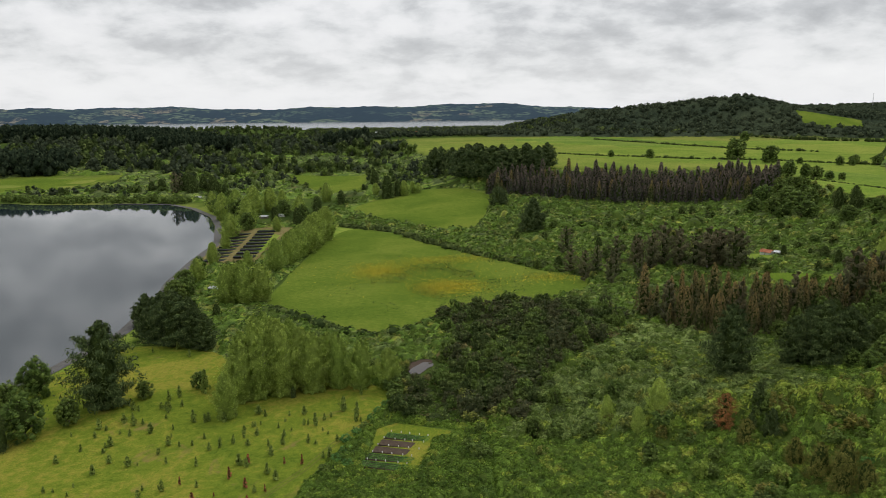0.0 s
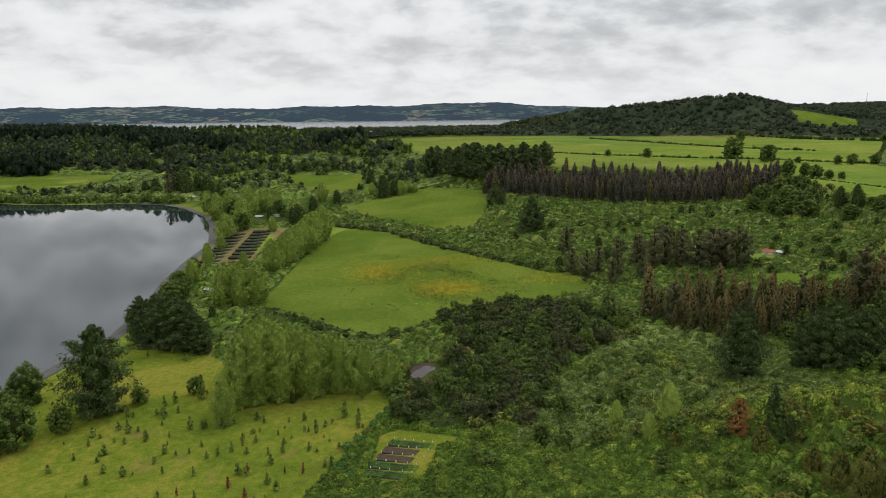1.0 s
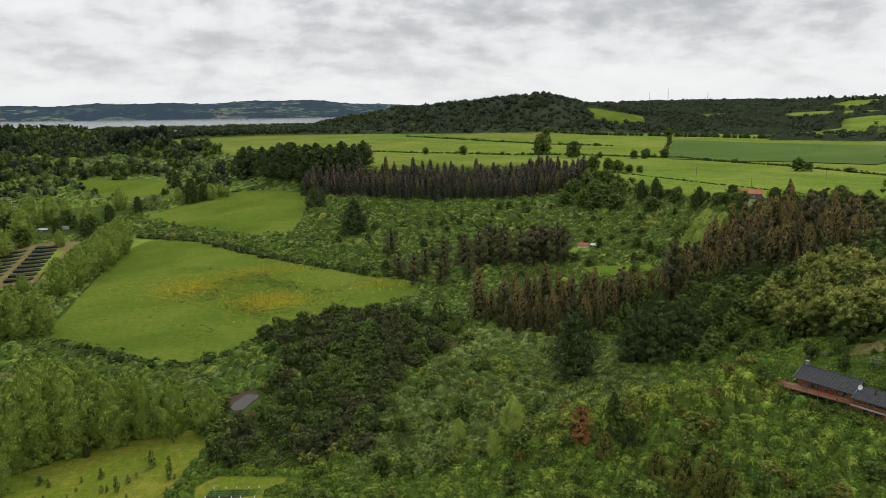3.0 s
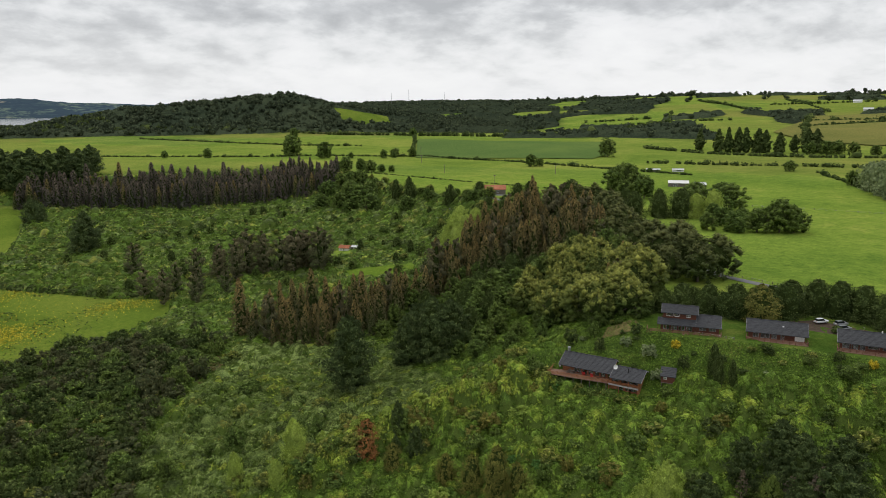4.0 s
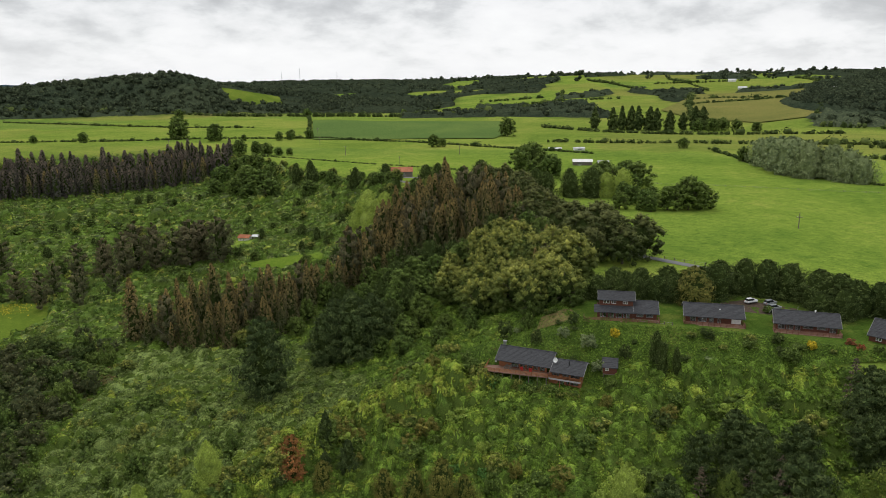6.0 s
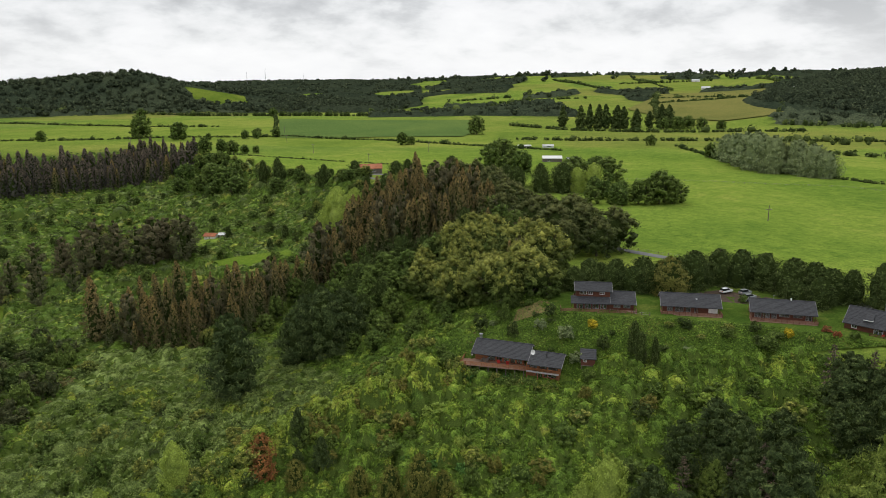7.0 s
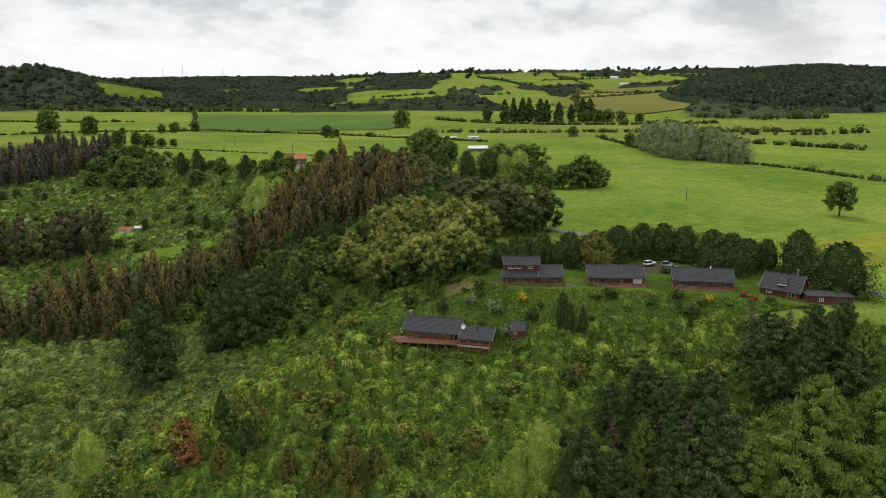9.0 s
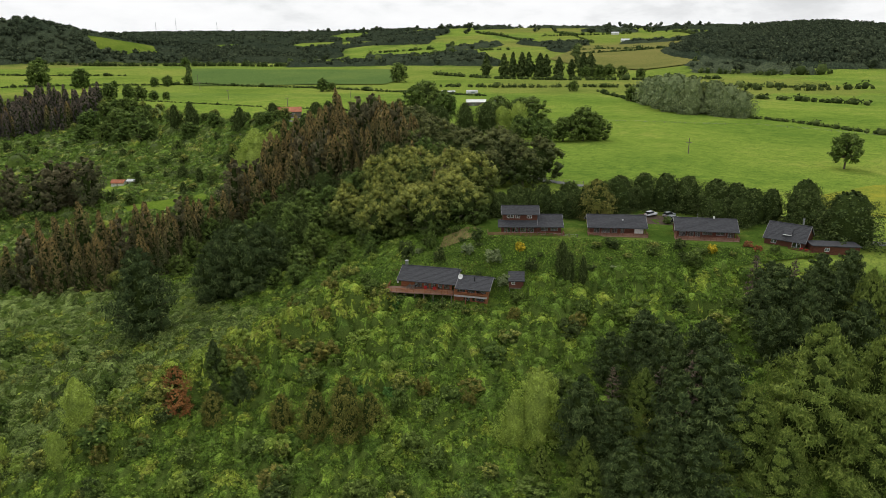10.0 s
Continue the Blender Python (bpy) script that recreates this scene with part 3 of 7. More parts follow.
# ---------- foliage ----------
def icosahedron():
    g = (1 + 5**0.5) / 2
    v = np.array([(-1, g, 0), (1, g, 0), (-1, -g, 0), (1, -g, 0), (0, -1, g), (0, 1, g), (0, -1, -g), (0, 1, -g), (g, 0, -1), (g, 0, 1), (-g, 0, -1), (-g, 0, 1)])
    d = np.linalg.norm(v[:, None] - v[None], axis=2)
    near = (d > 0.1) & (d < 2.01)
    f = []
    for i in range(12):
        for j in range(i + 1, 12):
            for k in range(j + 1, 12):
                if near[i, j] and near[j, k] and near[i, k]:
                    out_ward = np.dot(np.cross(v[j] - v[i], v[k] - v[i]), v[i] + v[j] + v[k]) > 0
                    f.append((i, j, k) if out_ward else (i, k, j))
    return v / np.linalg.norm(v[0]), np.array(f)


ICO_V, ICO_F = icosahedron()
OCTA_V = np.array([(1, 0, 0), (0, 1, 0), (-1, 0, 0), (0, -1, 0), (0, 0, 1), (0, 0, -1)], float)
OCTA_F = np.array([(0, 1, 4), (1, 2, 4), (2, 3, 4), (3, 0, 4), (1, 0, 5), (2, 1, 5), (3, 2, 5), (0, 3, 5)])


def leaf_tris(rng, p, normal, size, hang=0.0, scatter=0.45, slim=False):
    """One three-cornered spray of leaves at each place, turned roughly along the normals."""
    n = len(p)
    normal = normal + rng.normal(0, scatter, (n, 3))
    normal /= np.linalg.norm(normal, axis=1)[:, None] + 1e-9
    ref = np.where(np.abs(normal[:, 2:]) < 0.9, (0, 0, 1), (1, 0, 0))
    a = np.cross(normal, ref)
    a /= np.linalg.norm(a, axis=1)[:, None]
    b = np.cross(normal, a)
    turn = rng.uniform(0, 2 * np.pi, n)
    size = np.broadcast_to(size, n) * rng.uniform(0.7, 1.35, n)
    out_v = []
    for k in range(3):
        ang = turn + ((0, 2.75, 3.53)[k] if slim else k * 2.094) + rng.normal(0, 0.1 if slim else 0.25, n)
        reach = size * (1.9 if slim and k == 0 else 1.0)
        q = p + (np.cos(ang) * reach)[:, None] * a + (np.sin(ang) * reach)[:, None] * b
        if hang:
            q[:, 2] += (q[:, 2] - p[:, 2]) * hang
        out_v.append(q)
    return np.stack(out_v, 1).reshape(-1, 3), np.arange(3 * n).reshape(-1, 3)


FINE = [1.0]


def blob(rng, c, r, n, size, hang=0.0, core=0.74):
    """A bough: a rough core under a coat of sprays."""
    c, r = np.asarray(c, float), np.broadcast_to(r, 3).astype(float)
    n, size = max(5, int(n * FINE[0])), size * FINE[0] ** -0.5
    d = rng.normal(0, 1, (n, 3))
    d[:, 2] += 0.35
    d /= np.linalg.norm(d, axis=1)[:, None]
    pieces = [leaf_tris(rng, c + d * r * rng.uniform(0.7, 1.24, (n, 1)), d + (0, 0, 0.25), size, hang, 0.36)]
    if core:
        v, f = (ICO_V, ICO_F) if FINE[0] > 0.9 else (OCTA_V, OCTA_F)
        pieces.append((c + v * r * core * rng.uniform(0.8, 1.2, (len(v), 1)), f))
    return join(pieces)


def rod(a, b, ra, rb, sides=6):
    """A tapered limb from a to b."""
    a, b = Vector(a), Vector(b)
    q = (b - a).to_track_quat("Z", "Y")
    ring = [Vector((math.cos(i * 2 * math.pi / sides), math.sin(i * 2 * math.pi / sides), 0)) for i in range(sides)]
    v = [tuple(a + q @ (d * ra)) for d in ring] + [tuple(b + q @ (d * rb)) for d in ring]
    f = []
    for i in range(sides):
        j = (i + 1) % sides
        f += [(i, j, sides + j), (i, sides + j, sides + i)]
    return np.array(v), np.array(f)


def domed(rng, h, wide, boughs, n, size, bare=0.18, hang=0.0, lobe=0.30, flat_top=0.0, inner=0.72, skirt=False, taper=0.0, squash=0.85):
    """A broad tree: boughs over a dome-shaped crown, on spreading limbs."""
    limbs = [rod((0, 0, -0.8), (0.01 * h, 0, 0.5 * h), 0.028 * h, 0.014 * h, 7)]
    crown, lean = [], rng.uniform(0, 6.28)
    mid, half = h * (bare + 1) / 2, h * (1 - bare) / 2
    for i in range(boughs):
        u = (i + 0.5) / boughs
        z = 1 - (1.95 if skirt else 1.75) * u
        r = math.sqrt(max(0.05, 1 - z * z)) if z > 0 or not skirt else 1 - 0.22 * z * z
        r *= 1 - taper * (z + 1) / 2
        a = i * 2.39996 + rng.uniform(-0.7, 0.7)
        k = rng.uniform(0.7, 1.08) * (1 + 0.22 * math.sin(a + lean) + 0.14 * math.sin(3 * a + 2 * lean))
        lob = lobe * rng.uniform(0.65, 1.35)
        c = (wide * k * r * math.cos(a) * 0.8, wide * k * r * math.sin(a) * 0.8, mid + half * z * (0.82 + 0.1 * rng.normal()) * (1 - flat_top))
        crown.append(blob(rng, c, (wide * lob, wide * lob, wide * lob * squash), n, size, hang))
        if i % 2 == 0:
            limbs.append(rod((0, 0, 0.3 * h), c, 0.012 * h, 0.004 * h, 4))
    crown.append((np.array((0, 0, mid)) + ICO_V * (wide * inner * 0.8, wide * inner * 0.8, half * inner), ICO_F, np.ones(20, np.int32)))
    return join(limbs), join(crown)


def plumed(rng, h, wide, shape, branches, n, size, rise, bare=0.1, fat=0.3, flat=1.0, stretch=0.0, body=0.5, tips=0, leafy_core=False, needles=False):
    """A tree of rising branches, each a plume of small sprays; shape gives the crown's width from foot to top."""
    limbs = [rod((0, 0, -0.8), (0.01 * h * rng.normal(), 0.01 * h * rng.normal(), 0.95 * h), 0.017 * h, 0.003 * h)]
    n, size = max(3, int(n * FINE[0] ** 0.75)), size * FINE[0] ** -0.375
    lump, places, ways, ends = rng.uniform(0, 6.28, 3), [], [], []
    for i in range(branches):
        u = (i + rng.random()) / branches
        a = i * 2.39996 + rng.uniform(-0.4, 0.4)
        w = wide * shape(u) * rng.uniform(0.7, 1.14) * (1 + 0.15 * math.sin(2 * a + lump[0]) + 0.13 * math.sin(11 * u + lump[1]))
        z = h * (bare + (1 - bare) * u)
        out_way = np.array((math.cos(a), math.sin(a), 0.35))
        tip = np.array((w * math.cos(a), w * math.sin(a), z))
        root = np.array((0, 0, max(z - w * rise, 0.5 * bare * h)))
        f = rng.uniform(0.2, 1, n) ** 0.7
        off = rng.normal(0, 1, (n, 3))
        off /= np.linalg.norm(off, axis=1)[:, None]
        off *= (fat * w * (1.15 - 0.6 * f) + 0.012 * h)[:, None] * rng.uniform(0.35, 1, (n, 1))
        off[:, 2] *= flat
        places.append(root + (tip - root) * f[:, None] + off)
        ways.append(0.7 * off / (np.linalg.norm(off, axis=1)[:, None] + 1e-6) + 0.9 * out_way + (0, 0, 0.4))
        if tips:
            ends.append(tip + rng.normal(0, 1, (tips, 3)) * (fat * w * 0.6 + 0.2, fat * w * 0.6 + 0.2, 0.25) + (0, 0, 0.35))
        if i % 3 == 0:
            limbs.append(rod(root, root + 0.85 * (tip - root), 0.006 * h * (1.1 - u), 0.0015 * h, 3))
    pieces = [leaf_tris(rng, np.concatenate(places), np.concatenate(ways), size * (1.25 if needles else 1.0), stretch, 0.5 if needles else 0.3, needles)]
    if tips:
        q = np.concatenate(ends)
        pieces.append(leaf_tris(rng, q, rng.normal(0, 1, (len(q), 3)) * (1, 1, 0.1), size * 0.6, 2.4))
    ring = np.arange(7) * 2 * np.pi / 7
    levels = np.linspace(0.02, 0.93, 7)
    v = np.concatenate([np.stack([body * wide * shape(u) * np.cos(ring), body * wide * shape(u) * np.sin(ring), np.full(7, h * (bare + (1 - bare) * u))], 1) * rng.uniform(0.8, 1.15, (7, 1))
                        ** (1, 1, 0) for u in levels])
    k, m = np.meshgrid(np.arange(7), np.arange(6))
    p00, p01 = (m * 7 + k).ravel(), (m * 7 + (k + 1) % 7).ravel()
    core = np.concatenate([np.stack([p00, p01, p01 + 7], 1), np.stack([p00, p01 + 7, p00 + 7], 1)])
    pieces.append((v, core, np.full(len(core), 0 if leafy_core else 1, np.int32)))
    return join(limbs), join(pieces)


BASE = 20.0
RNG = np.random.default_rng(11)
KINDS = {
    # name: (object, maker, leaves, bark, label, category)
    "euc": ("eucalyptus_tree", lambda r: plumed(r, BASE, 3.8, lambda u: (1 - u) ** 0.72 * (0.6 + 0.4 * min(1, 3.5 * u)) + 0.015, 84, 36, 0.23, 1.4, 0.03, 0.32, stretch=0.4, body=0.52), "russet", PALE_BARK, "slender russet-brown eucalyptus with a pale stem", "tree"),
    "gum": ("gum_tree", lambda r: plumed(r, BASE, 4.8, lambda u: (1 - u**2.2) ** 0.6 * (0.45 + 0.55 * min(1, 2 * u)) + 0.02, 26, 150, 0.24, 1.0, 0.12, 0.4, stretch=0.2, body=0.2), "gum", PALE_BARK, "tall grey-brown gum tree with a bare stem", "tree"),
    "euc_dark": ("plantation_tree", lambda r: plumed(r, BASE, 3.9, lambda u: (1 - u) ** 0.58 * (0.75 + 0.25 * min(1, 3 * u)) + 0.015, 64, 28, 0.34, 1.4, 0.02, 0.34, stretch=0.4, body=0.55), "dusk", PALE_BARK, "dusky brown plantation tree in a dense stand", "tree"),
    "spring": ("poplar_tree", lambda r: plumed(r, BASE, 5.8, lambda u: (1 - u**2.6) ** 0.62 * (0.55 + 0.45 * min(1, 2.2 * u)) + 0.02, 150, 100, 0.23, 1.1, 0.07, 0.23, stretch=0.2, body=0.62, leafy_core=True), "spring", PALE_BARK, "yellow-green poplar in fresh leaf", "tree"),
    "pine": ("pine_tree", lambda r: plumed(r, BASE, 6.8, lambda u: (1 - u**2.4) ** 0.75 * (0.62 + 0.38 * min(1, 2.5 * u)) + 0.03, 80, 140, 0.22, 0.6, 0.05, 0.3, flat=0.7, stretch=0.3, body=0.42, needles=True), "pine", BARK, "dark green spreading pine", "tree"),
    "young": ("young_pine_tree", lambda r: plumed(r, BASE, 8.6, lambda u: (1 - u**1.7) ** 0.9 + 0.03, 170, 140, 0.17, 0.6, 0.0, 0.2, flat=0.8, stretch=0.6, body=0.5, tips=7, needles=True), "young_pine", BARK, "bright green bushy young pine", "tree"),
    "dead": ("dead_pine_tree", lambda r: plumed(r, BASE, 6.0, lambda u: (1 - u**2) * 0.9 + 0.08, 60, 12, 0.3, 0.2, 0.05, 0.14, flat=0.6, body=0.05, needles=True), "dead", PALE_BARK, "half-dead pine with bare brown branches", "tree"),
    "olive": ("olive_green_tree", lambda r: domed(r, BASE, 8.0, 84, 62, 0.27, 0.0, 0.1, 0.18, skirt=True, squash=1.2), "olive", BARK, "dense olive-green tree with yellowish shoots", "tree"),
    "dark": ("evergreen_tree", lambda r: plumed(r, BASE, 7.6, lambda u: (1 - u**2.8) ** 0.55 * (0.85 + 0.15 * min(1, 3 * u)) + 0.03, 140, 52, 0.26, 0.8, 0.0, 0.24, stretch=0.3, body=0.6), "dark", BARK, "rounded dark evergreen tree", "tree"),
    "golden": ("golden_tipped_tree", lambda r: domed(r, BASE, 8.0, 84, 60, 0.27, 0.0, 0.0, 0.18, skirt=True, taper=0.2, squash=1.1), "golden", BARK, "rounded dark evergreen with golden shoots", "tree"),
    "green": ("broadleaf_tree", lambda r: domed(r, BASE, 7.6, 76, 60, 0.29, 0.0, 0.1, 0.2, skirt=True, squash=1.05), "green", BARK, "leafy mid-green broadleaf tree", "tree"),
    "lime": ("lime_green_tree", lambda r: plumed(r, BASE, 7.4, lambda u: (1 - u**2.2) ** 0.6 * (0.8 + 0.2 * min(1, 3 * u)) + 0.02, 150, 120, 0.23, 0.9, 0.0, 0.25, stretch=0.4, body=0.72, leafy_core=True), "lime", BARK, "light lime-green weeping tree", "tree"),
    "bronze": ("bronze_leaved_tree", lambda r: plumed(r, BASE, 8.2, lambda u: (1 - u**2.6) ** 0.6 * (0.85 + 0.15 * min(1, 3 * u)) + 0.03, 120, 110, 0.27, 0.8, 0.0, 0.3, stretch=0.15, body=0.6), "bronze", BARK, "leafy tree with bronze-yellow leaves among scrub", "tree"),
    "willow": ("willow_tree", lambda r: plumed(r, BASE, 9.0, lambda u: (1 - u**2.4) ** 0.55 * (0.8 + 0.2 * min(1, 3 * u)) + 0.03, 100, 110, 0.3, 0.8, 0.0, 0.26, stretch=0.35, body=0.62, leafy_core=True), "willow", BARK, "grey-green weeping willow in a pasture", "tree"),
    "lone": ("pasture_tree", lambda r: domed(r, BASE, 8.4, 80, 70, 0.34, 0.08, 0.1, 0.2, inner=0.5, squash=1.0), "green", BARK, "lone dark tree standing in a pasture", "tree"),
    "lombardy": ("lombardy_poplar", lambda r: plumed(r, BASE, 2.7, lambda u: (1 - u**3) * (0.6 + 0.4 * min(1, 3 * u)) + 0.03, 34, 60, 0.42, 1.6, 0.04, 0.4, stretch=0.8, body=0.6), "dark", BARK, "tall narrow dark poplar in a row", "tree"),
    "sapling": ("sapling", lambda r: plumed(r, BASE, 6.4, lambda u: (1 - u) ** 0.7 * (0.6 + 0.4 * min(1, 3 * u)) + 0.03, 18, 14, 1.5, 0.8, 0.1, 0.4, body=0.2), "young_pine", BARK, "young planted sapling on the lawn", "sapling"),
    "sapling_red": ("sapling", lambda r: plumed(r, BASE, 4.2, lambda u: (1 - u) ** 0.7 + 0.03, 14, 12, 1.5, 0.8, 0.15, 0.4, body=0.3), "red", BARK, "young planted sapling with red leaves", "sapling"),
    "red": ("rust_leaved_tree", lambda r: plumed(r, BASE, 8.0, lambda u: (1 - u**2.6) ** 0.6 * (0.7 + 0.3 * min(1, 3 * u)) + 0.03, 80, 90, 0.3, 0.8, 0.05, 0.3, stretch=0.15, body=0.4), "rust", BARK, "small tree with rust-red leaves among scrub", "tree"),
}
VARIANTS, PLANTED = {}, {}


def plant(kind, x, y, h, girth=1.0, label="", group="", sink=0.0):
    """A tree of that height; a few shapes of each kind are shared by all."""
    name, make, leaf, bark, text, category = KINDS[kind]
    count = PLANTED[kind] = PLANTED.get(kind, 0) + 1
    off = math.hypot(x, y - 40)
    fine = 1.0 if off < 170 else 0.6 if off < 330 else 0.4 if off < 620 else 0.2
    fine = 1.0 if kind in ("spring", "dark") and off < 330 else fine
    v = (kind, fine, int(RNG.integers(4 if kind not in ("sapling_red", "red", "lime") else 2)))
    s = h / BASE
    m = pose(x, y, float(height(x, y)) - sink, RNG.normal(0, 1.5), RNG.normal(0, 1.5), RNG.uniform(0, 360))
    g = girth * RNG.uniform(0.85, 1.15)
    m.translation.z -= 0.05 * h * (kind in ("dark", "olive", "green", "lime", "willow", "spring"))
    size = Vector((s * g, s * g, s))
    if v in VARIANTS:
        first = VARIANTS[v]
        tree = copy_thing(first, m @ Matrix.Diagonal((*[a / b for a, b in zip(size, first.scale)], 1)))
    else:
        tree = VARIANTS[v] = new(name)
        FINE[0] = fine
        trunk, crown = make(RNG)
        FINE[0] = 1.0
        part("trunk", tri_mesh("trunk", trunk[0], trunk[1], bark), bark, tree)
        part("crown", leafy("crown", crown, LEAF[leaf]), LEAF[leaf], tree)
        tree.matrix_basis = m @ Matrix.Diagonal((*size, 1))
    tagged(tree, label or text, category, group or "trees")
    return tree


def row(kind, places, girth=1.0, label="", group=""):
    for x, y, h in places:
        plant(kind, x, y, h, girth, label, group)


def stand(kind, poly, spacing, low, high, girth=1.0, label="", group="", keep=1.0, mix=0.0, other="gum"):
    """A wood of one kind on a jittered grid."""
    px, py = zip(*poly)
    for x in np.arange(min(px), max(px), spacing):
        for y in np.arange(min(py), max(py), spacing):
            qx, qy = x + RNG.uniform(-0.45, 0.45) * spacing, y + RNG.uniform(-0.45, 0.45) * spacing
            if RNG.random() < keep and inside(np.array(qx), np.array(qy), poly):
                plant(kind if RNG.random() > mix else other, qx, qy, RNG.uniform(low, high) * (1 if RNG.random() < 0.75 else 1.15), girth, "", group)


def many(name, template, xs_, ys_, zs_, scale, mat, label, category):
    """Countless plants as one object."""
    v, f, inner = template
    n = len(xs_)
    a = RNG.uniform(0, 2 * np.pi, n)
    c, s = np.cos(a)[:, None], np.sin(a)[:, None]
    scale = np.asarray(scale)
    if scale.ndim == 1:
        scale = np.stack([scale, scale, scale], 1)
    px = (v[None, :, 0] * c - v[None, :, 1] * s) * scale[:, :1] + xs_[:, None]
    py = (v[None, :, 0] * s + v[None, :, 1] * c) * scale[:, 1:2] + ys_[:, None]
    pz = v[None, :, 2] * scale[:, 2:] + zs_[:, None]
    faces = (f[None] + (np.arange(n) * len(v))[:, None, None]).reshape(-1, 3)
    ob = new(name, tri_mesh(name, np.stack([px, py, pz], 2).reshape(-1, 3), faces, mat, inner=np.tile(inner, n)))
    return tagged(ob, label, category, kind="stuff")


def clump(n, seed, tall=1.0, sprays=9):
    """A far tree one metre across: a few soft lobes with small ragged sprays."""
    r = np.random.default_rng(seed)
    sprays = sprays + 10
    pieces = []
    for i in range(n):
        c = np.array((0.2 * r.normal(), 0.2 * r.normal(), tall * (0.3 + 0.26 * i)))
        w = np.array((0.46 - 0.06 * i, 0.46 - 0.06 * i, 0.36 * tall))
        d = r.normal(0, 1, (sprays, 3)) + (0, 0, 0.5)
        d /= np.linalg.norm(d, axis=1)[:, None]
        pieces += [(c + OCTA_V * w * r.uniform(0.75, 1.0, (6, 1)), OCTA_F), leaf_tris(r, c + d * w * r.uniform(0.7, 1.05, (sprays, 1)), d, 0.17, 0.0, 0.3)]
    return join(pieces)


# ---------- trees: the park by the lake ----------
GROVE = "trees of the lakeside grove"
row("pine", [(-132, 255, 35), (-133, 331, 27), (-155, 350, 24), (-122, 327, 20), (-115, 323, 18), (-146, 341, 23), (-138, 345, 25), (-128, 340, 22), (-150, 360, 22)],
    1.25, group="lakeside pines")
row("green", [(-167, 269, 18), (-148, 229, 18), (-138, 240, 11), (-174, 261, 12), (-120, 263, 8), (-101, 273, 8), (-160, 217, 12)], 1.1, group=GROVE)
row("dark", [(-151, 219, 14), (-55, 273, 9), (-60, 263, 5), (-30, 282, 8), (-66, 270, 9), (-37, 281, 7)], 0.7, group=GROVE)
row("spring", [(-74, 264, 35), (-80, 260, 27), (-65, 267, 33), (-53, 270, 27), (-43, 273, 25), (-34, 272, 22), (-22, 270, 18), (-81, 244, 19), (-80, 300, 27), (-66, 288, 27),
               (-60, 278, 26), (-86, 280, 24), (-72, 282, 30), (-48, 281, 23)], 1.0, group=GROVE)
SHORE_TREES = "poplars along the shore"
row("spring", [(-120, 406, 28), (-130, 405, 26), (-111, 411, 25), (-172, 477, 18), (-179, 532, 19), (-190, 600, 15), (-202, 655, 26), (-203, 719, 30), (-121, 495, 25),
               (-117, 515, 26), (-113, 546, 27), (-110, 581, 31), (-107, 621, 32), (-247, 777, 32), (-234, 786, 33), (-216, 791, 34), (-201, 808, 30), (-193, 831, 24),
               (-281, 845, 26), (-158, 758, 25), (-144, 505, 14), (-161, 669, 16), (-111, 600, 30), (-116, 530, 26), (-112, 562, 28), (-126, 415, 24)], 1.2, group=SHORE_TREES)
row("green", [(-164, 432, 15), (-167, 421, 17), (-178, 500, 15), (-172, 455, 16), (-196, 690, 20), (-225, 760, 26), (-262, 820, 24), (-165, 395, 12), (-170, 380, 13),
              (-178, 770, 20), (-150, 735, 18), (-300, 905, 18)], 1.2, group=SHORE_TREES)
row("dark", [(-148, 700, 20), (-140, 770, 22), (-125, 850, 20), (-73, 885, 30), (-60, 893, 21), (-100, 1000, 24), (-175, 720, 18), (-153, 375, 9), (-140, 372, 8), (-128, 380, 8)],
    1.0, group=SHORE_TREES)
row("spring", [(-52, 891, 20), (-35, 896, 14), (-42, 905, 16), (-90, 915, 18), (-150, 890, 26)], 1.2, group=SHORE_TREES)

row("dark", [(-352, 985, 30), (-330, 1002, 27), (-366, 1004, 31), (-402, 1004, 23), (-420, 1008, 20), (-318, 985, 20), (-300, 960, 18), (-345, 1010, 26)], 1.1, group="trees on the north shore", label="tall dark tree on the north shore")
row("gum", [(-380, 992, 34), (-374, 998, 30)], 1.3, group="trees on the north shore", label="tall brownish tree on the north shore")
row("green", [(-440, 1000, 15), (-462, 1006, 13), (-395, 985, 14), (-500, 1002, 10), (-540, 1000, 9), (-290, 945, 12)], 1.5, group="trees on the north shore", label="leafy tree on the north shore")

# saplings on the lawn
for i in range(125):
    u, w = RNG.uniform(0, 1), RNG.uniform(0, 1)
    x, y = -128 + 100 * u, 180 + 78 * w - 10 * u
    ring = [(float(RNG.normal(x, 3)), float(RNG.normal(y, 3)))][0]
    if inside(np.array(ring[0]), np.array(ring[1]), LAWN) and not (-95 < ring[0] < -25 and ring[1] > 250):
        kind = "sapling_red" if (y < 204 and -80 < x < -45 and RNG.random() < 0.6) else "sapling"
        plant(kind, *ring, RNG.uniform(1.4, 4.2), RNG.uniform(0.9, 1.4), group="planted saplings")
for x, y, h in [(-129, 324, 4), (-119, 312, 4), (-140, 321, 3), (-109, 261, 4), (-106, 264, 5), (-97, 268, 10), (-92, 240, 5), (-38, 248, 6), (-32, 242, 6), (-33, 264, 4), (-46, 235, 5)]:
    plant("sapling", x, y, h, 0.9, group="planted saplings")

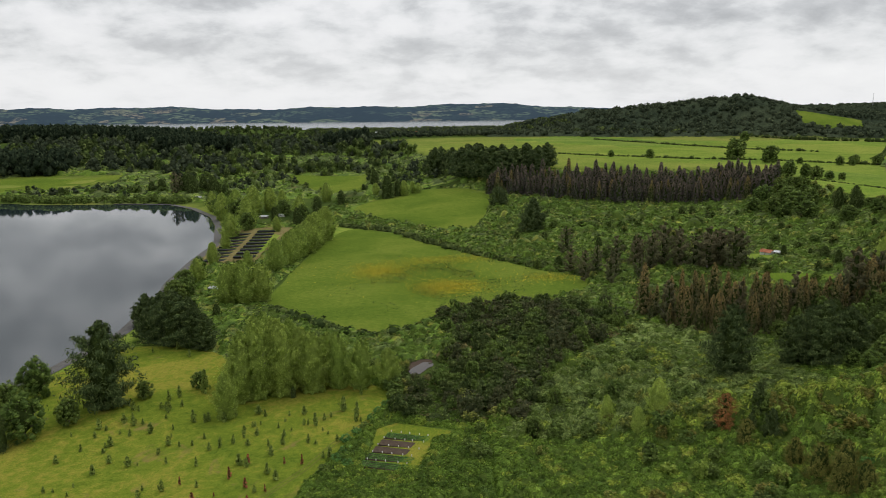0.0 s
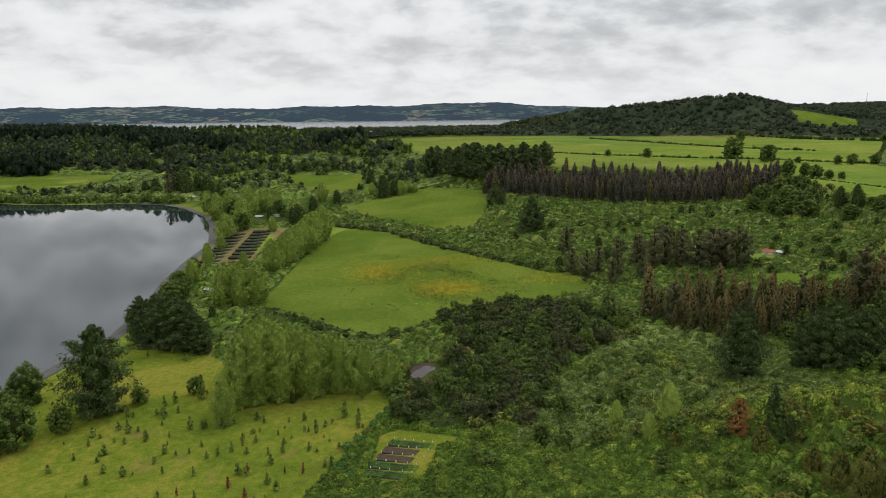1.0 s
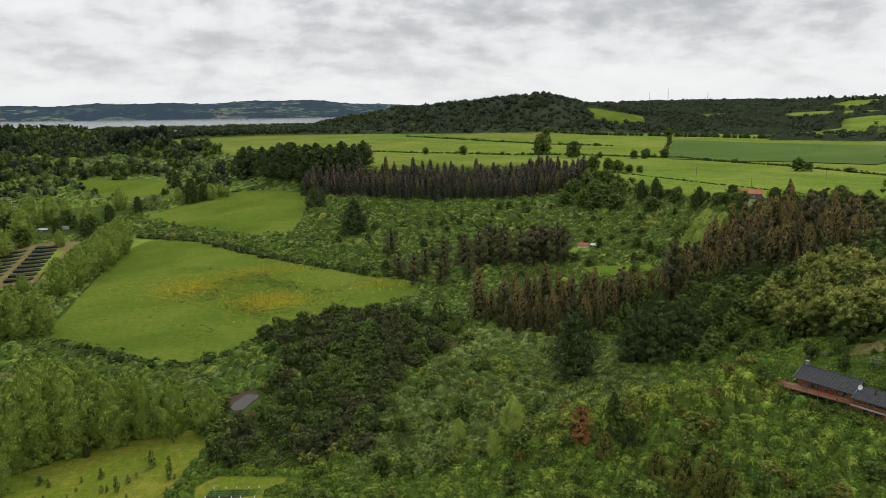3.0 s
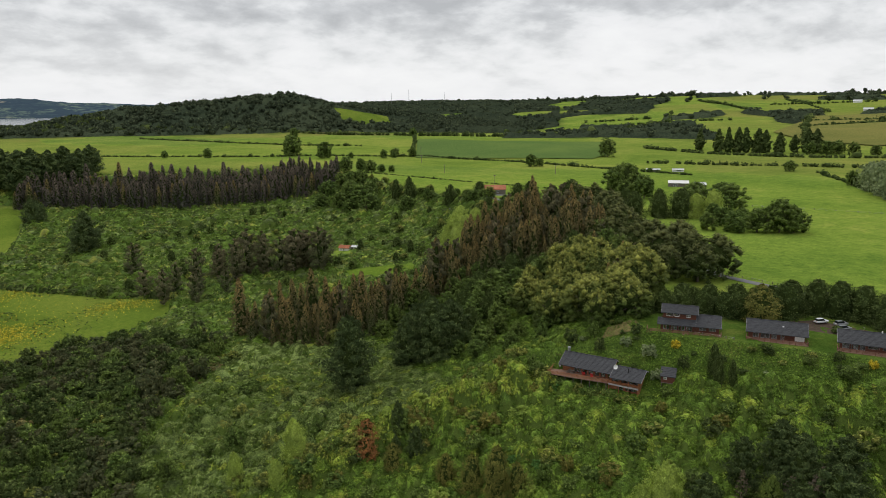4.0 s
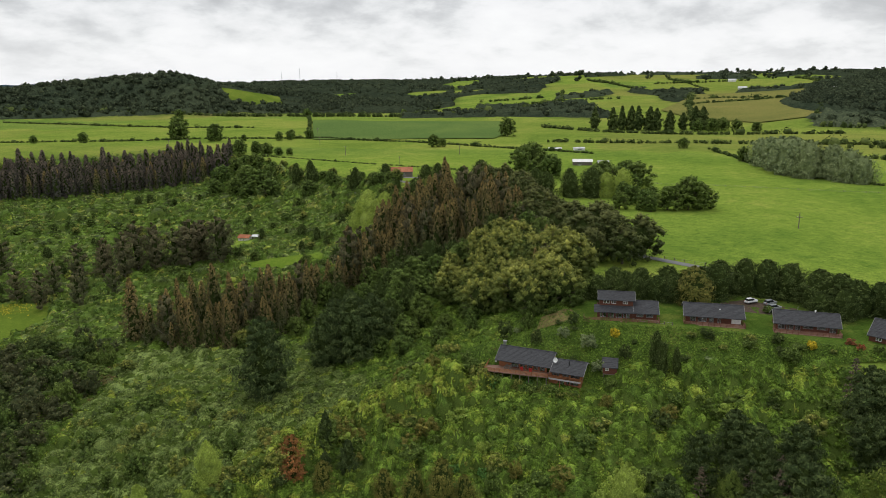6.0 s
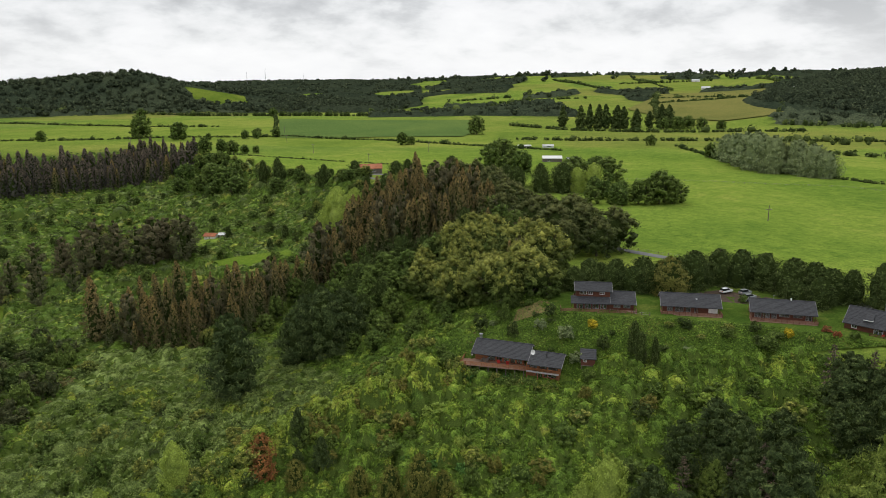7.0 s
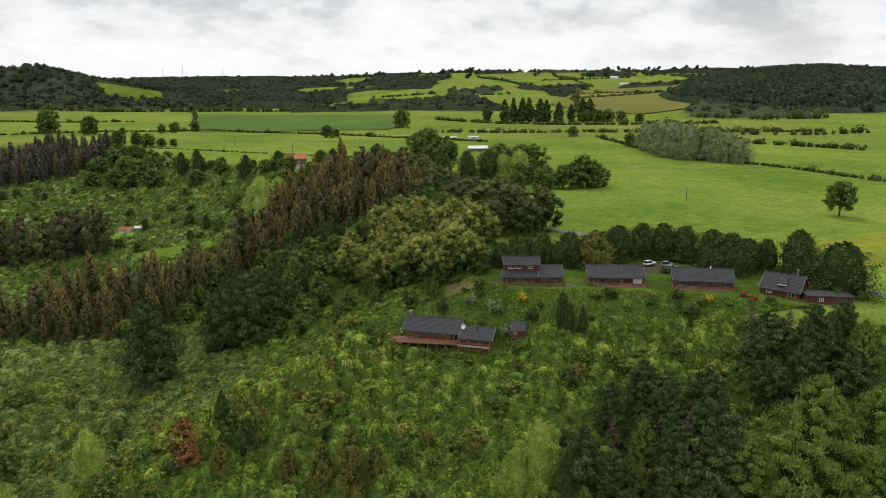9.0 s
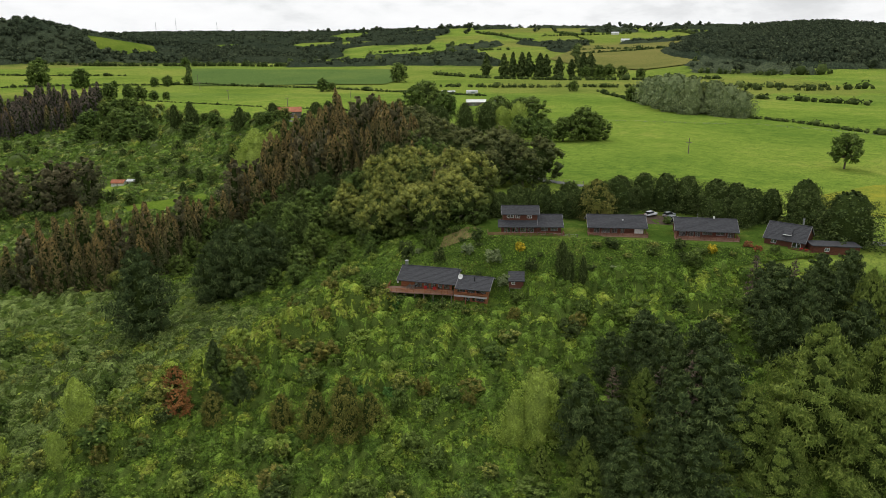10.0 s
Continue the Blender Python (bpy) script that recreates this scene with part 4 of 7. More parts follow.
# ---------- trees: the plantation under the plateau's edge ----------
stand("euc_dark", [(46, 828), (60, 868), (180, 838), (318, 800), (336, 715), (312, 688), (290, 712), (246, 748), (190, 766), (130, 794)], 7.2, 14, 26, 1.2, group="plantation stand", mix=0.12, other="euc")
row("pine", [(-15, 1000, 40), (9, 975, 36), (31, 918, 42), (45, 890, 42), (60, 876, 40), (71, 880, 38), (86, 880, 34), (100, 888, 31), (115, 880, 30), (127, 885, 29), (20, 940, 38),
             (40, 915, 40), (-5, 1010, 36), (57, 770, 22), (62, 776, 20), (80, 631, 30)], 1.5, group="pines at the plantation's edge")

# ---------- trees: the russet stands ----------
RUSSET = "russet eucalyptus stand"
stand("euc", [(103, 356), (104, 334), (112, 324), (128, 306), (146, 304), (160, 312), (176, 312), (192, 318), (186, 336), (160, 344), (130, 356)], 6.0, 11, 25, 1.15, group=RUSSET, keep=0.85, mix=0.14, other="gum")
stand("euc", [(188, 328), (200, 314), (218, 306), (232, 288), (236, 268), (256, 272), (274, 286), (284, 310), (274, 348), (252, 366), (222, 344)], 6.0, 12, 27, 1.15, group=RUSSET, mix=0.14, other="gum")
stand("euc", [(186, 322), (224, 342), (228, 322), (204, 308)], 6.5, 8, 18, 1.1, group=RUSSET, keep=0.8, mix=0.12, other="gum")
row("green", [(176, 317, 13), (187, 325, 14), (161, 309, 11), (136, 311, 10), (206, 318, 13), (213, 311, 14), (116, 327, 11), (198, 312, 12)], 1.1, group="knoll trees", label="green tree among the russet eucalyptus")
stand("green", [(196, 306), (222, 296), (232, 266), (226, 248), (210, 270), (192, 272), (180, 290)], 8.0, 8, 13, 1.4, group="knoll trees", mix=0.4, other="dark")
row("gum", [(148, 466, 30), (137, 457, 27), (171, 449, 29), (185, 439, 29), (178, 452, 26), (118, 475, 22), (89, 437, 20), (103, 426, 18), (91, 517, 22), (155, 458, 25), (142, 470, 22),
            (165, 455, 24), (128, 462, 21), (110, 440, 17), (192, 446, 25), (122, 430, 16), (160, 470, 27), (175, 460, 26), (132, 470, 23), (99, 450, 20), (84, 460, 18), (182, 455, 26)], 1.35, group="gum trees in the valley")
row("pine", [(110, 255, 28), (142, 251, 26), (146, 265, 22), (154, 253, 22), (150, 262, 24), (136, 258, 20), (160, 262, 18), (76, 620, 26)], 1.25, group="dark pines in the scrub")

# ---------- trees: the knoll beside the houses ----------
stand("olive", [(192, 262), (182, 236), (176, 208), (172, 192), (182, 186), (200, 198), (216, 206), (226, 230), (232, 262), (212, 272)], 9.0, 12, 18, 1.25, group="olive-green canopy")
row("golden", [(254, 205, 18), (250, 217, 19), (263, 232, 19), (262, 246, 18), (269, 263, 18), (289, 287, 18), (307, 321, 18), (277, 243, 16), (300, 300, 17), (242, 225, 18), (244, 240, 18),
             (252, 262, 18), (274, 280, 18), (286, 310, 19), (240, 205, 15), (232, 214, 15), (330, 330, 16), (320, 345, 17), (345, 350, 16), (340, 372, 18), (352, 368, 17)],
    1.4, group="round evergreens")
row("lime", [(256, 385.5, 22), (250, 392, 17), (270, 412, 17), (284, 426, 15), (262, 400, 15), (276, 398, 15)], 1.4)
row("green", [(368, 246, 20), (374, 241, 15), (360, 254, 15), (354, 264, 12), (362, 268, 11), (345, 275, 11), (350, 258, 9), (389, 310, 19), (400, 325, 20), (418, 310, 19), (410, 316, 16), (396, 300, 14),
              (439, 417, 26), (433, 420, 23), (424, 385, 19), (454, 340, 15), (365, 280, 12), (372, 290, 12), (385, 320, 17), (436, 405, 18), (420, 400, 14), (465, 350, 12), (378, 275, 10)], 1.3, group="farm trees")
row("lime", [(381, 296, 19), (376, 305, 16), (392, 330, 15)], 1.2, group="farm trees")
row("dark", [(369, 311, 19), (380, 318, 17), (360, 320, 16), (359, 396, 18), (335, 470, 12), (350, 430, 14), (330, 420, 15), (345, 400, 14), (355, 335, 16), (372, 330, 17), (352, 352, 16), (338, 340, 15),
             (366, 352, 15), (325, 395, 13)], 1.3, group="farm trees")
row("willow", [(622, 316, 22), (600, 300, 25), (580, 284, 28), (562, 268, 30), (550, 250, 29), (556, 236, 26), (545, 222, 24), (540, 212, 20), (590, 275, 26)], 1.1, group="willow clump")
row("lone", [(357, 115, 16)], 1.0)
row("lombardy", [(912, 690, 30), (896, 646, 31), (903, 636, 33), (909, 626, 34), (915, 617, 33), (923, 605, 33), (929, 597, 31), (938, 581, 28), (972, 560, 33), (978, 552, 32), (965, 575, 24)],
    1.9, group="lombardy poplars")
row("green", [(963, 530, 20), (975, 520, 20), (950, 545, 18), (985, 505, 17), (990, 480, 14)], 1.3, group="farm trees")

# trees behind the houses
row("dark", [(201.5, 183.5, 10.1), (207.5, 176.5, 10.1), (212.5, 169.5, 11.2), (222, 158, 13), (234, 154, 13), (237, 148, 13), (239, 141, 12.5), (234.5, 130.5, 13.4), (237.5, 125.5, 12.3), (235.5, 119.5, 11.2), (238.5, 115.5, 11.2),
             (241.5, 106.5, 14.5), (236, 104, 13), (225.5, 91.5, 15.5), (229, 94, 14), (219.5, 161.5, 11.2), (215.5, 165.5, 10.1), (229, 160, 12), (240.5, 122.5, 10.1), (203.5, 180.5, 8.96)], 1.45, group="evergreens behind the houses", label="dense dark evergreen behind the houses")
row("bronze", [(208.5, 158.5, 13)], 1.35, label="bronze-green tree behind the houses")

row("dark", [(189, 188, 8), (193.5, 184, 8.5), (198, 180, 8), (202, 175.5, 9), (206, 170, 9), (209, 165, 9.5), (184, 191, 7), (224, 126, 9), (228, 121, 10)], 1.4,
    group="evergreens behind the houses", label="dense dark evergreen behind the houses")

# a ragged belt of trees along the plateau's edge
for x, y in along([(206, 210), (236, 255), (262, 320), (290, 392)], 6.0):
    for k in (-7, 0, 6):
        plant(RNG.choice(["dark", "olive", "green", "euc", "gum"]), x - k * 0.85 + RNG.normal(0, 2), y + k * 0.5 + RNG.normal(0, 2), RNG.uniform(9, 16), 1.25, group="trees along the rim")
for x, y in along([(300, 400), (332, 455), (336, 540), (336, 620), (348, 720)], 7.0):
    plant(RNG.choice(["dark", "green", "green", "olive"]), x - RNG.uniform(2, 14), y + RNG.normal(0, 3), RNG.uniform(4, 10), RNG.uniform(1.2, 1.7), group="trees along the rim",
          label="bushy tree on the plateau's edge")
row("green", [(352, 728, 17), (358, 706, 15), (362, 690, 14), (346, 740, 12), (372, 685, 9), (380, 678, 8)], 1.4, group="trees along the rim")

# trees in the pastures
row("green", [(413, 910, 24), (396, 977, 26), (400, 985, 30), (441, 886, 9), (475, 858, 12), (497, 866, 13), (486, 850, 9), (712, 685, 26), (535, 637, 15), (543, 630, 10), (290, 1013, 14),
             (244, 1051, 11), (840, 1360, 20), (515, 850, 14), (700, 430, 12), (620, 330, 14), (610, 1466, 22), (1010, 1250, 16)], 1.25, group="field trees",
    label="single dark tree on a field boundary")

# brushy trees on the slope below the pastures
row("green", [(297, 593, 22), (286, 614, 17), (293, 565, 18), (302, 670, 18), (310, 640, 17), (280, 640, 15), (300, 620, 20), (285, 590, 14), (312, 600, 17), (320, 520, 13), (305, 530, 14),
              (322, 680, 16), (330, 660, 14)], 1.35, group="slope trees")
row("dark", [(315, 563, 20), (319, 547, 19), (318, 487, 18), (325, 556, 17), (230, 470, 9), (240, 420, 10)], 0.9, group="slope trees")

# smaller trees standing out of the valley scrub
for i in range(120):
    x, y = RNG.uniform(60, 325), RNG.uniform(300, 700)
    if wild(np.array(x), np.array(y)) > 0.5 and side(np.array(x), np.array(y), RIM) < -8:
        plant(RNG.choice(["green", "dark", "green", "olive"]), x, y, RNG.uniform(4, 9.5), RNG.uniform(1.0, 1.5), group="valley trees", label="small tree standing out of the valley scrub")
row("green", [(150, 232, 9), (160, 240, 10), (168, 230, 9), (158, 222, 8), (172, 246, 11), (180, 258, 12), (166, 252, 10), (150, 244, 8), (174, 222, 8), (164, 212, 7), (176, 270, 13), (188, 280, 13), (170, 284, 12),
              (182, 296, 12), (196, 300, 13), (206, 290, 14), (160, 290, 10), (150, 300, 9)], 1.2, group="knoll trees", label="leafy mid-green tree on the knoll's flank")
row("dark", [(156, 250, 12), (170, 262, 14), (184, 268, 14), (192, 290, 14), (178, 308, 13)], 1.1, group="knoll trees", label="dark leafy tree on the knoll's flank")
# the near slope
row("red", [(88.5, 203, 8), (86, 199, 6.5)], 1.4)
row("pine", [(97, 200, 11), (96.5, 190, 10), (92, 193, 8)], 0.8, group="slope trees", label="drooping dark green conifer beside the rust-leaved tree")
row("green", [(98, 200, 9), (84, 228, 7), (62, 240, 9), (40, 235, 10), (30, 215, 9)], 0.95, group="slope trees")
row("bronze", [(102.5, 162, 14), (99, 168, 11), (106, 158, 10), (90, 191, 8), (97, 176, 9)], 0.85, group="slope trees")
row("lime", [(124, 128.5, 17), (120, 131, 12)], 0.95)
row("lime", [(70, 211, 14), (55, 219, 11), (62, 206, 9)], 0.8, label="light green leafy tree on the near slope")
row("young", [(154.5, 82, 26), (166, 74, 20), (150, 70, 18), (172, 64, 20), (160, 60, 18), (143, 92, 17), (138, 84, 14)], 1.3, group="young pines")
row("young", [(188, 80, 18), (141, 113, 13), (121, 116, 9), (114.8, 111.4, 11), (132, 112, 10), (116, 122, 7)], 0.9, group="young pines")
row("pine", [(143, 99.5, 22), (147, 102, 19), (139, 104, 17), (140, 96, 18), (136, 100, 14), (145, 106, 17), (155, 114, 15), (150, 112, 16), (161, 107, 15), (146, 123, 14), (157, 120, 14), (184, 101, 15), (191, 91, 15), (196, 86, 15), (127, 119.5, 17), (129, 114, 13), (124, 113, 11), (118.8, 106.5, 14), (123, 100.5, 13), (128, 103, 13), (127, 96, 14), (183, 98, 16), (182, 92, 17), (188, 87, 14), (176, 90, 17), (172, 96, 14), (192, 80, 14), (180, 80, 16)], 1.2,
    group="dark pines in the scrub")
row("dead", [(141, 102.5, 19), (137.5, 102, 15), (149, 103, 14), (152, 107, 13), (145, 111, 12), (140, 119, 11), (186, 104, 14), (189, 97, 13)], 1.0, group="dark pines in the scrub")
row("spring", [(200, 86, 12), (196, 92, 9)], 0.9)
row("dark", [(169, 146, 10), (171, 143, 9), (172, 150, 9)], 0.6, group="garden shrubs", label="upright dark evergreen on the bank")

# ---------- scrub: a carpet of bushes over the valley and the slopes ----------
def kinds(x, y, a, b):
    """Which bush grows where: fresh green on the slope, pale bramble in the hollow, dusky bushes in the thicket, mixed greens farther off."""
    slope = 0.06 + 0.24 * a + 0.1 * (b > 0.88)
    bramble = np.where(b < 0.82, 0.52 + 0.17 * a, np.where(b < 0.92, 0.30 + 0.1 * a, 0.75 + 0.1 * a))
    dusky = np.where(b < 0.5, 0.74 + 0.12 * a, np.where(b < 0.9, 0.03 + 0.14 * a, 0.95))
    valley = np.where(b < 0.6, 0.03 + 0.15 * a, np.where(b < 0.76, 0.47 + 0.06 * a, np.where(b < 0.93, 0.75 + 0.08 * a, 0.42)))
    north = np.where(b < 0.6, 0.74 + 0.12 * a, 0.02 + 0.2 * a)
    k = np.where(y > 300 + 0.15 * x, valley, slope)
    k = np.where((x < 84) & (y < 236), 0.07 + 0.18 * a + 0.14 * (b > 0.75), k)
    k = np.where(inside(x, y, HOLLOW), bramble, k)
    k = np.where(inside(x, y, THICKET), dusky, k)
    k = np.where((np.abs(side(x, y, SPUR)) < 6.5) & (b < 0.85), 0.31 + 0.09 * a, k)
    return np.where(y > 900, north, k)


def carpet(name, x0, x1, y0, y1, cell, bushes, leaves, size, seed, label, bare=2.0):
    """Bushes shoulder to shoulder: bushes gives (count, radii, heights) from small to large."""
    r = np.random.default_rng(seed)
    cx, cy = np.arange(x0, x1, cell), np.arange(y0, y1, cell)
    cX, cY = np.meshgrid(cx, cy)
    top, sort, open_top = np.zeros(cX.shape), np.zeros(cX.shape), np.zeros(cX.shape)
    for count, wide, tall in bushes:
        gap_x = math.sqrt((x1 - x0) * (y1 - y0) / count)
        ox, oy = [q.ravel() for q in np.meshgrid(np.arange(x0, x1, gap_x), np.arange(y0, y1, gap_x))]
        count = len(ox)
        ox, oy = ox + r.uniform(-0.42, 0.42, count) * gap_x, oy + r.uniform(-0.42, 0.42, count) * gap_x
        lump = 0.8 + 0.35 * np.sin(ox / 17 + 1) * np.sin(oy / 23) + 0.25 * np.sin((ox + oy) / 41)
        rad, high, plant_kind = r.uniform(*wide, count), r.uniform(*tall, count) * np.clip(lump, 0.45, 1.4), r.random(count)
        high *= 1 + 0.6 * smooth(-np.abs(side(ox, oy, SPUR)), -7, -3)
        plant_kind = kinds(ox, oy, plant_kind, r.random(count))
        for bx_, by_, q, hh, kk in zip(ox, oy, rad, high, plant_kind):
            i0, i1 = max(int((bx_ - q - x0) / cell), 0), int((bx_ + q - x0) / cell) + 2
            j0, j1 = max(int((by_ - q - y0) / cell), 0), int((by_ + q - y0) / cell) + 2
            d = ((cX[j0:j1, i0:i1] - bx_) ** 2 + (cY[j0:j1, i0:i1] - by_) ** 2) / q**2
            round_ = np.sqrt(np.clip(1 - d, 0, 1))
            dome = hh * round_
            over = dome > top[j0:j1, i0:i1]
            top[j0:j1, i0:i1] = np.where(over, dome, top[j0:j1, i0:i1])
            sort[j0:j1, i0:i1] = np.where(over, kk, sort[j0:j1, i0:i1])
            open_top[j0:j1, i0:i1] = np.where(over, round_, open_top[j0:j1, i0:i1])
    cover = wild(cX, cY)
    cover[side(cX, cY, RIM) > -3] = 0
    cover[np.hypot(cX - 9, cY - 62) < 90] = 0
    base = height(cX, cY)
    rough = r.uniform(-0.14, 0.14, top.shape) * np.minimum(cell, 1.2)
    z = base + (top + 0.2 + rough) * smooth(cover, 0.2, 0.9) - 0.4 * (cover < 0.3)
    m_ = cover > 0.3
    deep = np.zeros_like(m_)
    deep[1:-1, 1:-1] = m_[1:-1, 1:-1] & m_[:-2, 1:-1] & m_[2:, 1:-1] & m_[1:-1, :-2] & m_[1:-1, 2:]
    fade = deep.astype(float)
    for _ in range(3):
        fade[1:-1, 1:-1] = (2 * fade[1:-1, 1:-1] + fade[:-2, 1:-1] + fade[2:, 1:-1] + fade[1:-1, :-2] + fade[1:-1, 2:]) / 6
    z = base - 0.35 + (z - base + 0.35) * smooth(fade, 0.3, 1.0)
    jit = r.uniform(-0.3, 0.3, (2, *top.shape)) * cell
    v = np.stack([(cX + jit[0]).ravel(), (cY + jit[1]).ravel(), z.ravel()], 1)
    f = grid_faces(len(cx), len(cy))
    f = f[(cover.ravel()[f] > 0.3).all(1)]
    used, back_ = np.unique(f, return_inverse=True)
    surface = (v[used], back_.reshape(-1, 3))
    # few leaves down in the gaps between bushes
    share = 0.25 + smooth(open_top.ravel()[f].mean(1), 0.2, 0.6)
    tufts = leaves // 14
    pick = r.choice(len(f), tufts, p=share / share.sum())
    w3 = r.dirichlet((1, 1, 1), tufts)
    tri = v[f[pick]]
    heart = (tri * w3[:, :, None]).sum(1)
    nrm = np.cross(tri[:, 1] - tri[:, 0], tri[:, 2] - tri[:, 0])
    nrm /= np.linalg.norm(nrm, axis=1)[:, None] + 1e-9
    heart += nrm * r.uniform(0.0, 1.0, (tufts, 1)) * size
    # every tuft is a small dome of fourteen sprays
    way = r.normal(0, 1, (tufts, 14, 3)) + 1.3 * nrm[:, None] + (0, 0, 0.6)
    way /= np.linalg.norm(way, axis=2)[:, :, None]
    p = heart[:, None] + way * (2.3 * size * r.uniform(0.6, 1.35, (tufts, 1, 1)))
    lv, lf = leaf_tris(r, p.reshape(-1, 3), way.reshape(-1, 3), size, 0.0, 0.25)
    # lower dome faces get the shade-darkened gap colour
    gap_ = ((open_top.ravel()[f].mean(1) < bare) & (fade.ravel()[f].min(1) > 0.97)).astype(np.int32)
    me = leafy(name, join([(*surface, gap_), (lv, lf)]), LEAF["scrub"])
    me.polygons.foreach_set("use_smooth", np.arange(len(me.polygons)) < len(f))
    me.materials[1] = SHADED_UNDER
    kinds_ = np.concatenate([sort.ravel()[used] + r.uniform(-0.08, 0.08, len(used)), np.repeat(sort.ravel()[f[pick, 0]] + r.uniform(-0.06, 0.06, tufts), 42)]).astype(np.float32)
    me.attributes.new("plant", "FLOAT", "POINT").data.foreach_set("value", kinds_)
    return tagged(new(name, me), label, "scrub", kind="stuff")


SLOPE_BUSHES = [(5200, (1.0, 1.7), (0.8, 1.6)), (2200, (1.5, 2.4), (1.5, 2.8)), (420, (2.2, 3.4), (2.6, 4.2))]
carpet("scrub", 15, 216, 76, 262, 0.8, SLOPE_BUSHES, 500000, 0.25, 3, "dense leafy scrub covering the near slope", 0.8)
carpet("scrub", -60, 16.5, 150, 303, 1.0, [(int(n * 0.31), w, h) for n, w, h in SLOPE_BUSHES], 150000, 0.28, 13, "dense leafy scrub beside the vegetable garden", 0.85)
carpet("scrub", 14, 216, 260.5, 303, 0.9, [(int(n * 0.23), w, h) for n, w, h in SLOPE_BUSHES], 90000, 0.28, 14, "leafy scrub at the foot of the near slope", 0.85)
carpet("scrub_valley", -110, 350, 300, 564, 1.2, [(8000, (1.5, 2.6), (1.0, 2.2)), (3000, (2.2, 3.4), (1.8, 3.4)), (420, (3.0, 5.0), (3.2, 5.4))], 200000, 0.43, 4,
       "tangled bramble scrub over the valley floor", 0.75)
carpet("scrub_shore", -215, -100, 318, 720, 1.8, [(2500, (1.4, 3.0), (1.0, 2.4)), (400, (2.4, 4.0), (2.0, 4.2))], 34000, 0.45, 6,
       "leafy undergrowth beneath the lakeside poplars", 0.4)
carpet("scrub_north", -1100, 60, 925, 1560, 4.5, [(4000, (5, 9), (2.0, 4.0)), (1500, (7, 11), (3.5, 6.0)), (500, (7, 12), (6.0, 10.0))], 50000, 1.3, 7,
       "low mixed scrub behind the lake's north shore", 0.4)
carpet("scrub_far", -140, 350, 558, 900, 2.1, [(5000, (2.0, 3.6), (1.2, 2.6)), (1600, (3.0, 5.0), (2.2, 4.4)), (220, (4.0, 7.0), (4.0, 8.0))], 90000, 0.75, 5,
       "rough scrub below the plantation", 0.7)

# ---------- woods too far to count ----------
def spread(n, x0, x1, y0, y1, keep, seed):
    r = np.random.default_rng(seed)
    x, y = r.uniform(x0, x1, n), r.uniform(y0, y1, n)
    k = keep(x, y)
    return x[k], y[k]


def north(x, y):
    open_land = inside(x, y, PADDOCK) | inside(x, y, SHORE_FIELD)
    glade = np.sin(x / 97 + 1) * np.sin(y / 83) + 0.5 * np.sin((x + 2 * y) / 120) > 0.45
    return (side(x, y, SHORE) > 20) & (side(x, y, RIM) < -5) & ~open_land & ~glade


def tapered_size(y, seed, low, high):
    return np.random.default_rng(seed).uniform(low, high, len(y)) * (0.5 + 0.5 * smooth(y, 1040, 1400)) * (1 - 0.45 * smooth(y, 1700, 2200))


fx, fy = spread(1300, -1250, 40, 960, 2300, north, 21)
many("north_woods", clump(3, 1, 1.0, 9), fx, fy, height(fx, fy) - 1, 1.3 * tapered_size(fy, 1, 7, 19), LEAF["dark"], "mixed green woods behind the lake's north shore", "woods")
fx, fy = spread(1300, -1250, 40, 960, 2300, north, 25)
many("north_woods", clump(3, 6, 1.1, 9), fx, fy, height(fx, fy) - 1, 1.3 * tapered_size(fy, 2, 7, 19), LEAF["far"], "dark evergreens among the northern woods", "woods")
fx, fy = spread(900, -1000, 330, 1900, 2650, lambda x, y: side(x, y, RIM) < 0, 35)
many("north_woods", clump(3, 16, 1.1, 9), fx, fy, height(fx, fy) - 1, np.random.default_rng(36).uniform(7, 12, len(fx)), LEAF["dark"], "dark trees before the far lake", "woods")
fx, fy = spread(3200, -1250, -330, 920, 1000, lambda x, y: (side(x, y, SHORE) > 3) & (side(x, y, SHORE) < 24), 29)
many("shore_woods", clump(2, 4, 1.1, 10), fx, fy, height(fx, fy) - 0.5, np.random.default_rng(4).uniform(4, 10, len(fx)), LEAF["green"], "low leafy thicket along the lake's north shore", "woods")
fx, fy = spread(300, -420, 40, 960, 1500, north, 26)
many("north_woods", clump(3, 7, 1.1, 18), fx, fy, height(fx, fy) - 1, tapered_size(fy, 3, 10, 20), LEAF["green"], "lighter green trees in the northern woods", "woods")
PINE_BLOCKS = [[(-1000, 1150), (-810, 1180), (-670, 1225), (-690, 1330), (-1000, 1340)], [(-1400, 1880), (-960, 1880), (-760, 1920), (-700, 1990), (-1400, 2000)],
               [(-640, 1570), (-420, 1540), (-440, 1600), (-620, 1640)], [(-780, 1740), (-560, 1760), (-580, 1800), (-780, 1790)], [(-300, 1700), (-180, 1690), (-190, 1730), (-290, 1740)]]
fx, fy = spread(16000, -1400, -180, 1140, 2000, lambda x, y: sum(inside(x, y, b) for b in PINE_BLOCKS) > 0, 27)
many("pine_woods", clump(3, 8, 1.9, 8), fx, fy, height(fx, fy) - 1, np.random.default_rng(8).uniform(14, 20, len(fx)), LEAF["deep"], "dark pine plantation beyond the bay", "woods")
fx, fy = spread(2600, -1000, 330, 1880, 2700, lambda x, y: side(x, y, RIM) > 0, 28)
many("village_trees", clump(2, 9, 1.2, 12), fx, fy, height(fx, fy) - 1, np.random.default_rng(9).uniform(8, 16, len(fx)), LEAF["dark"], "trees round the distant village", "woods")
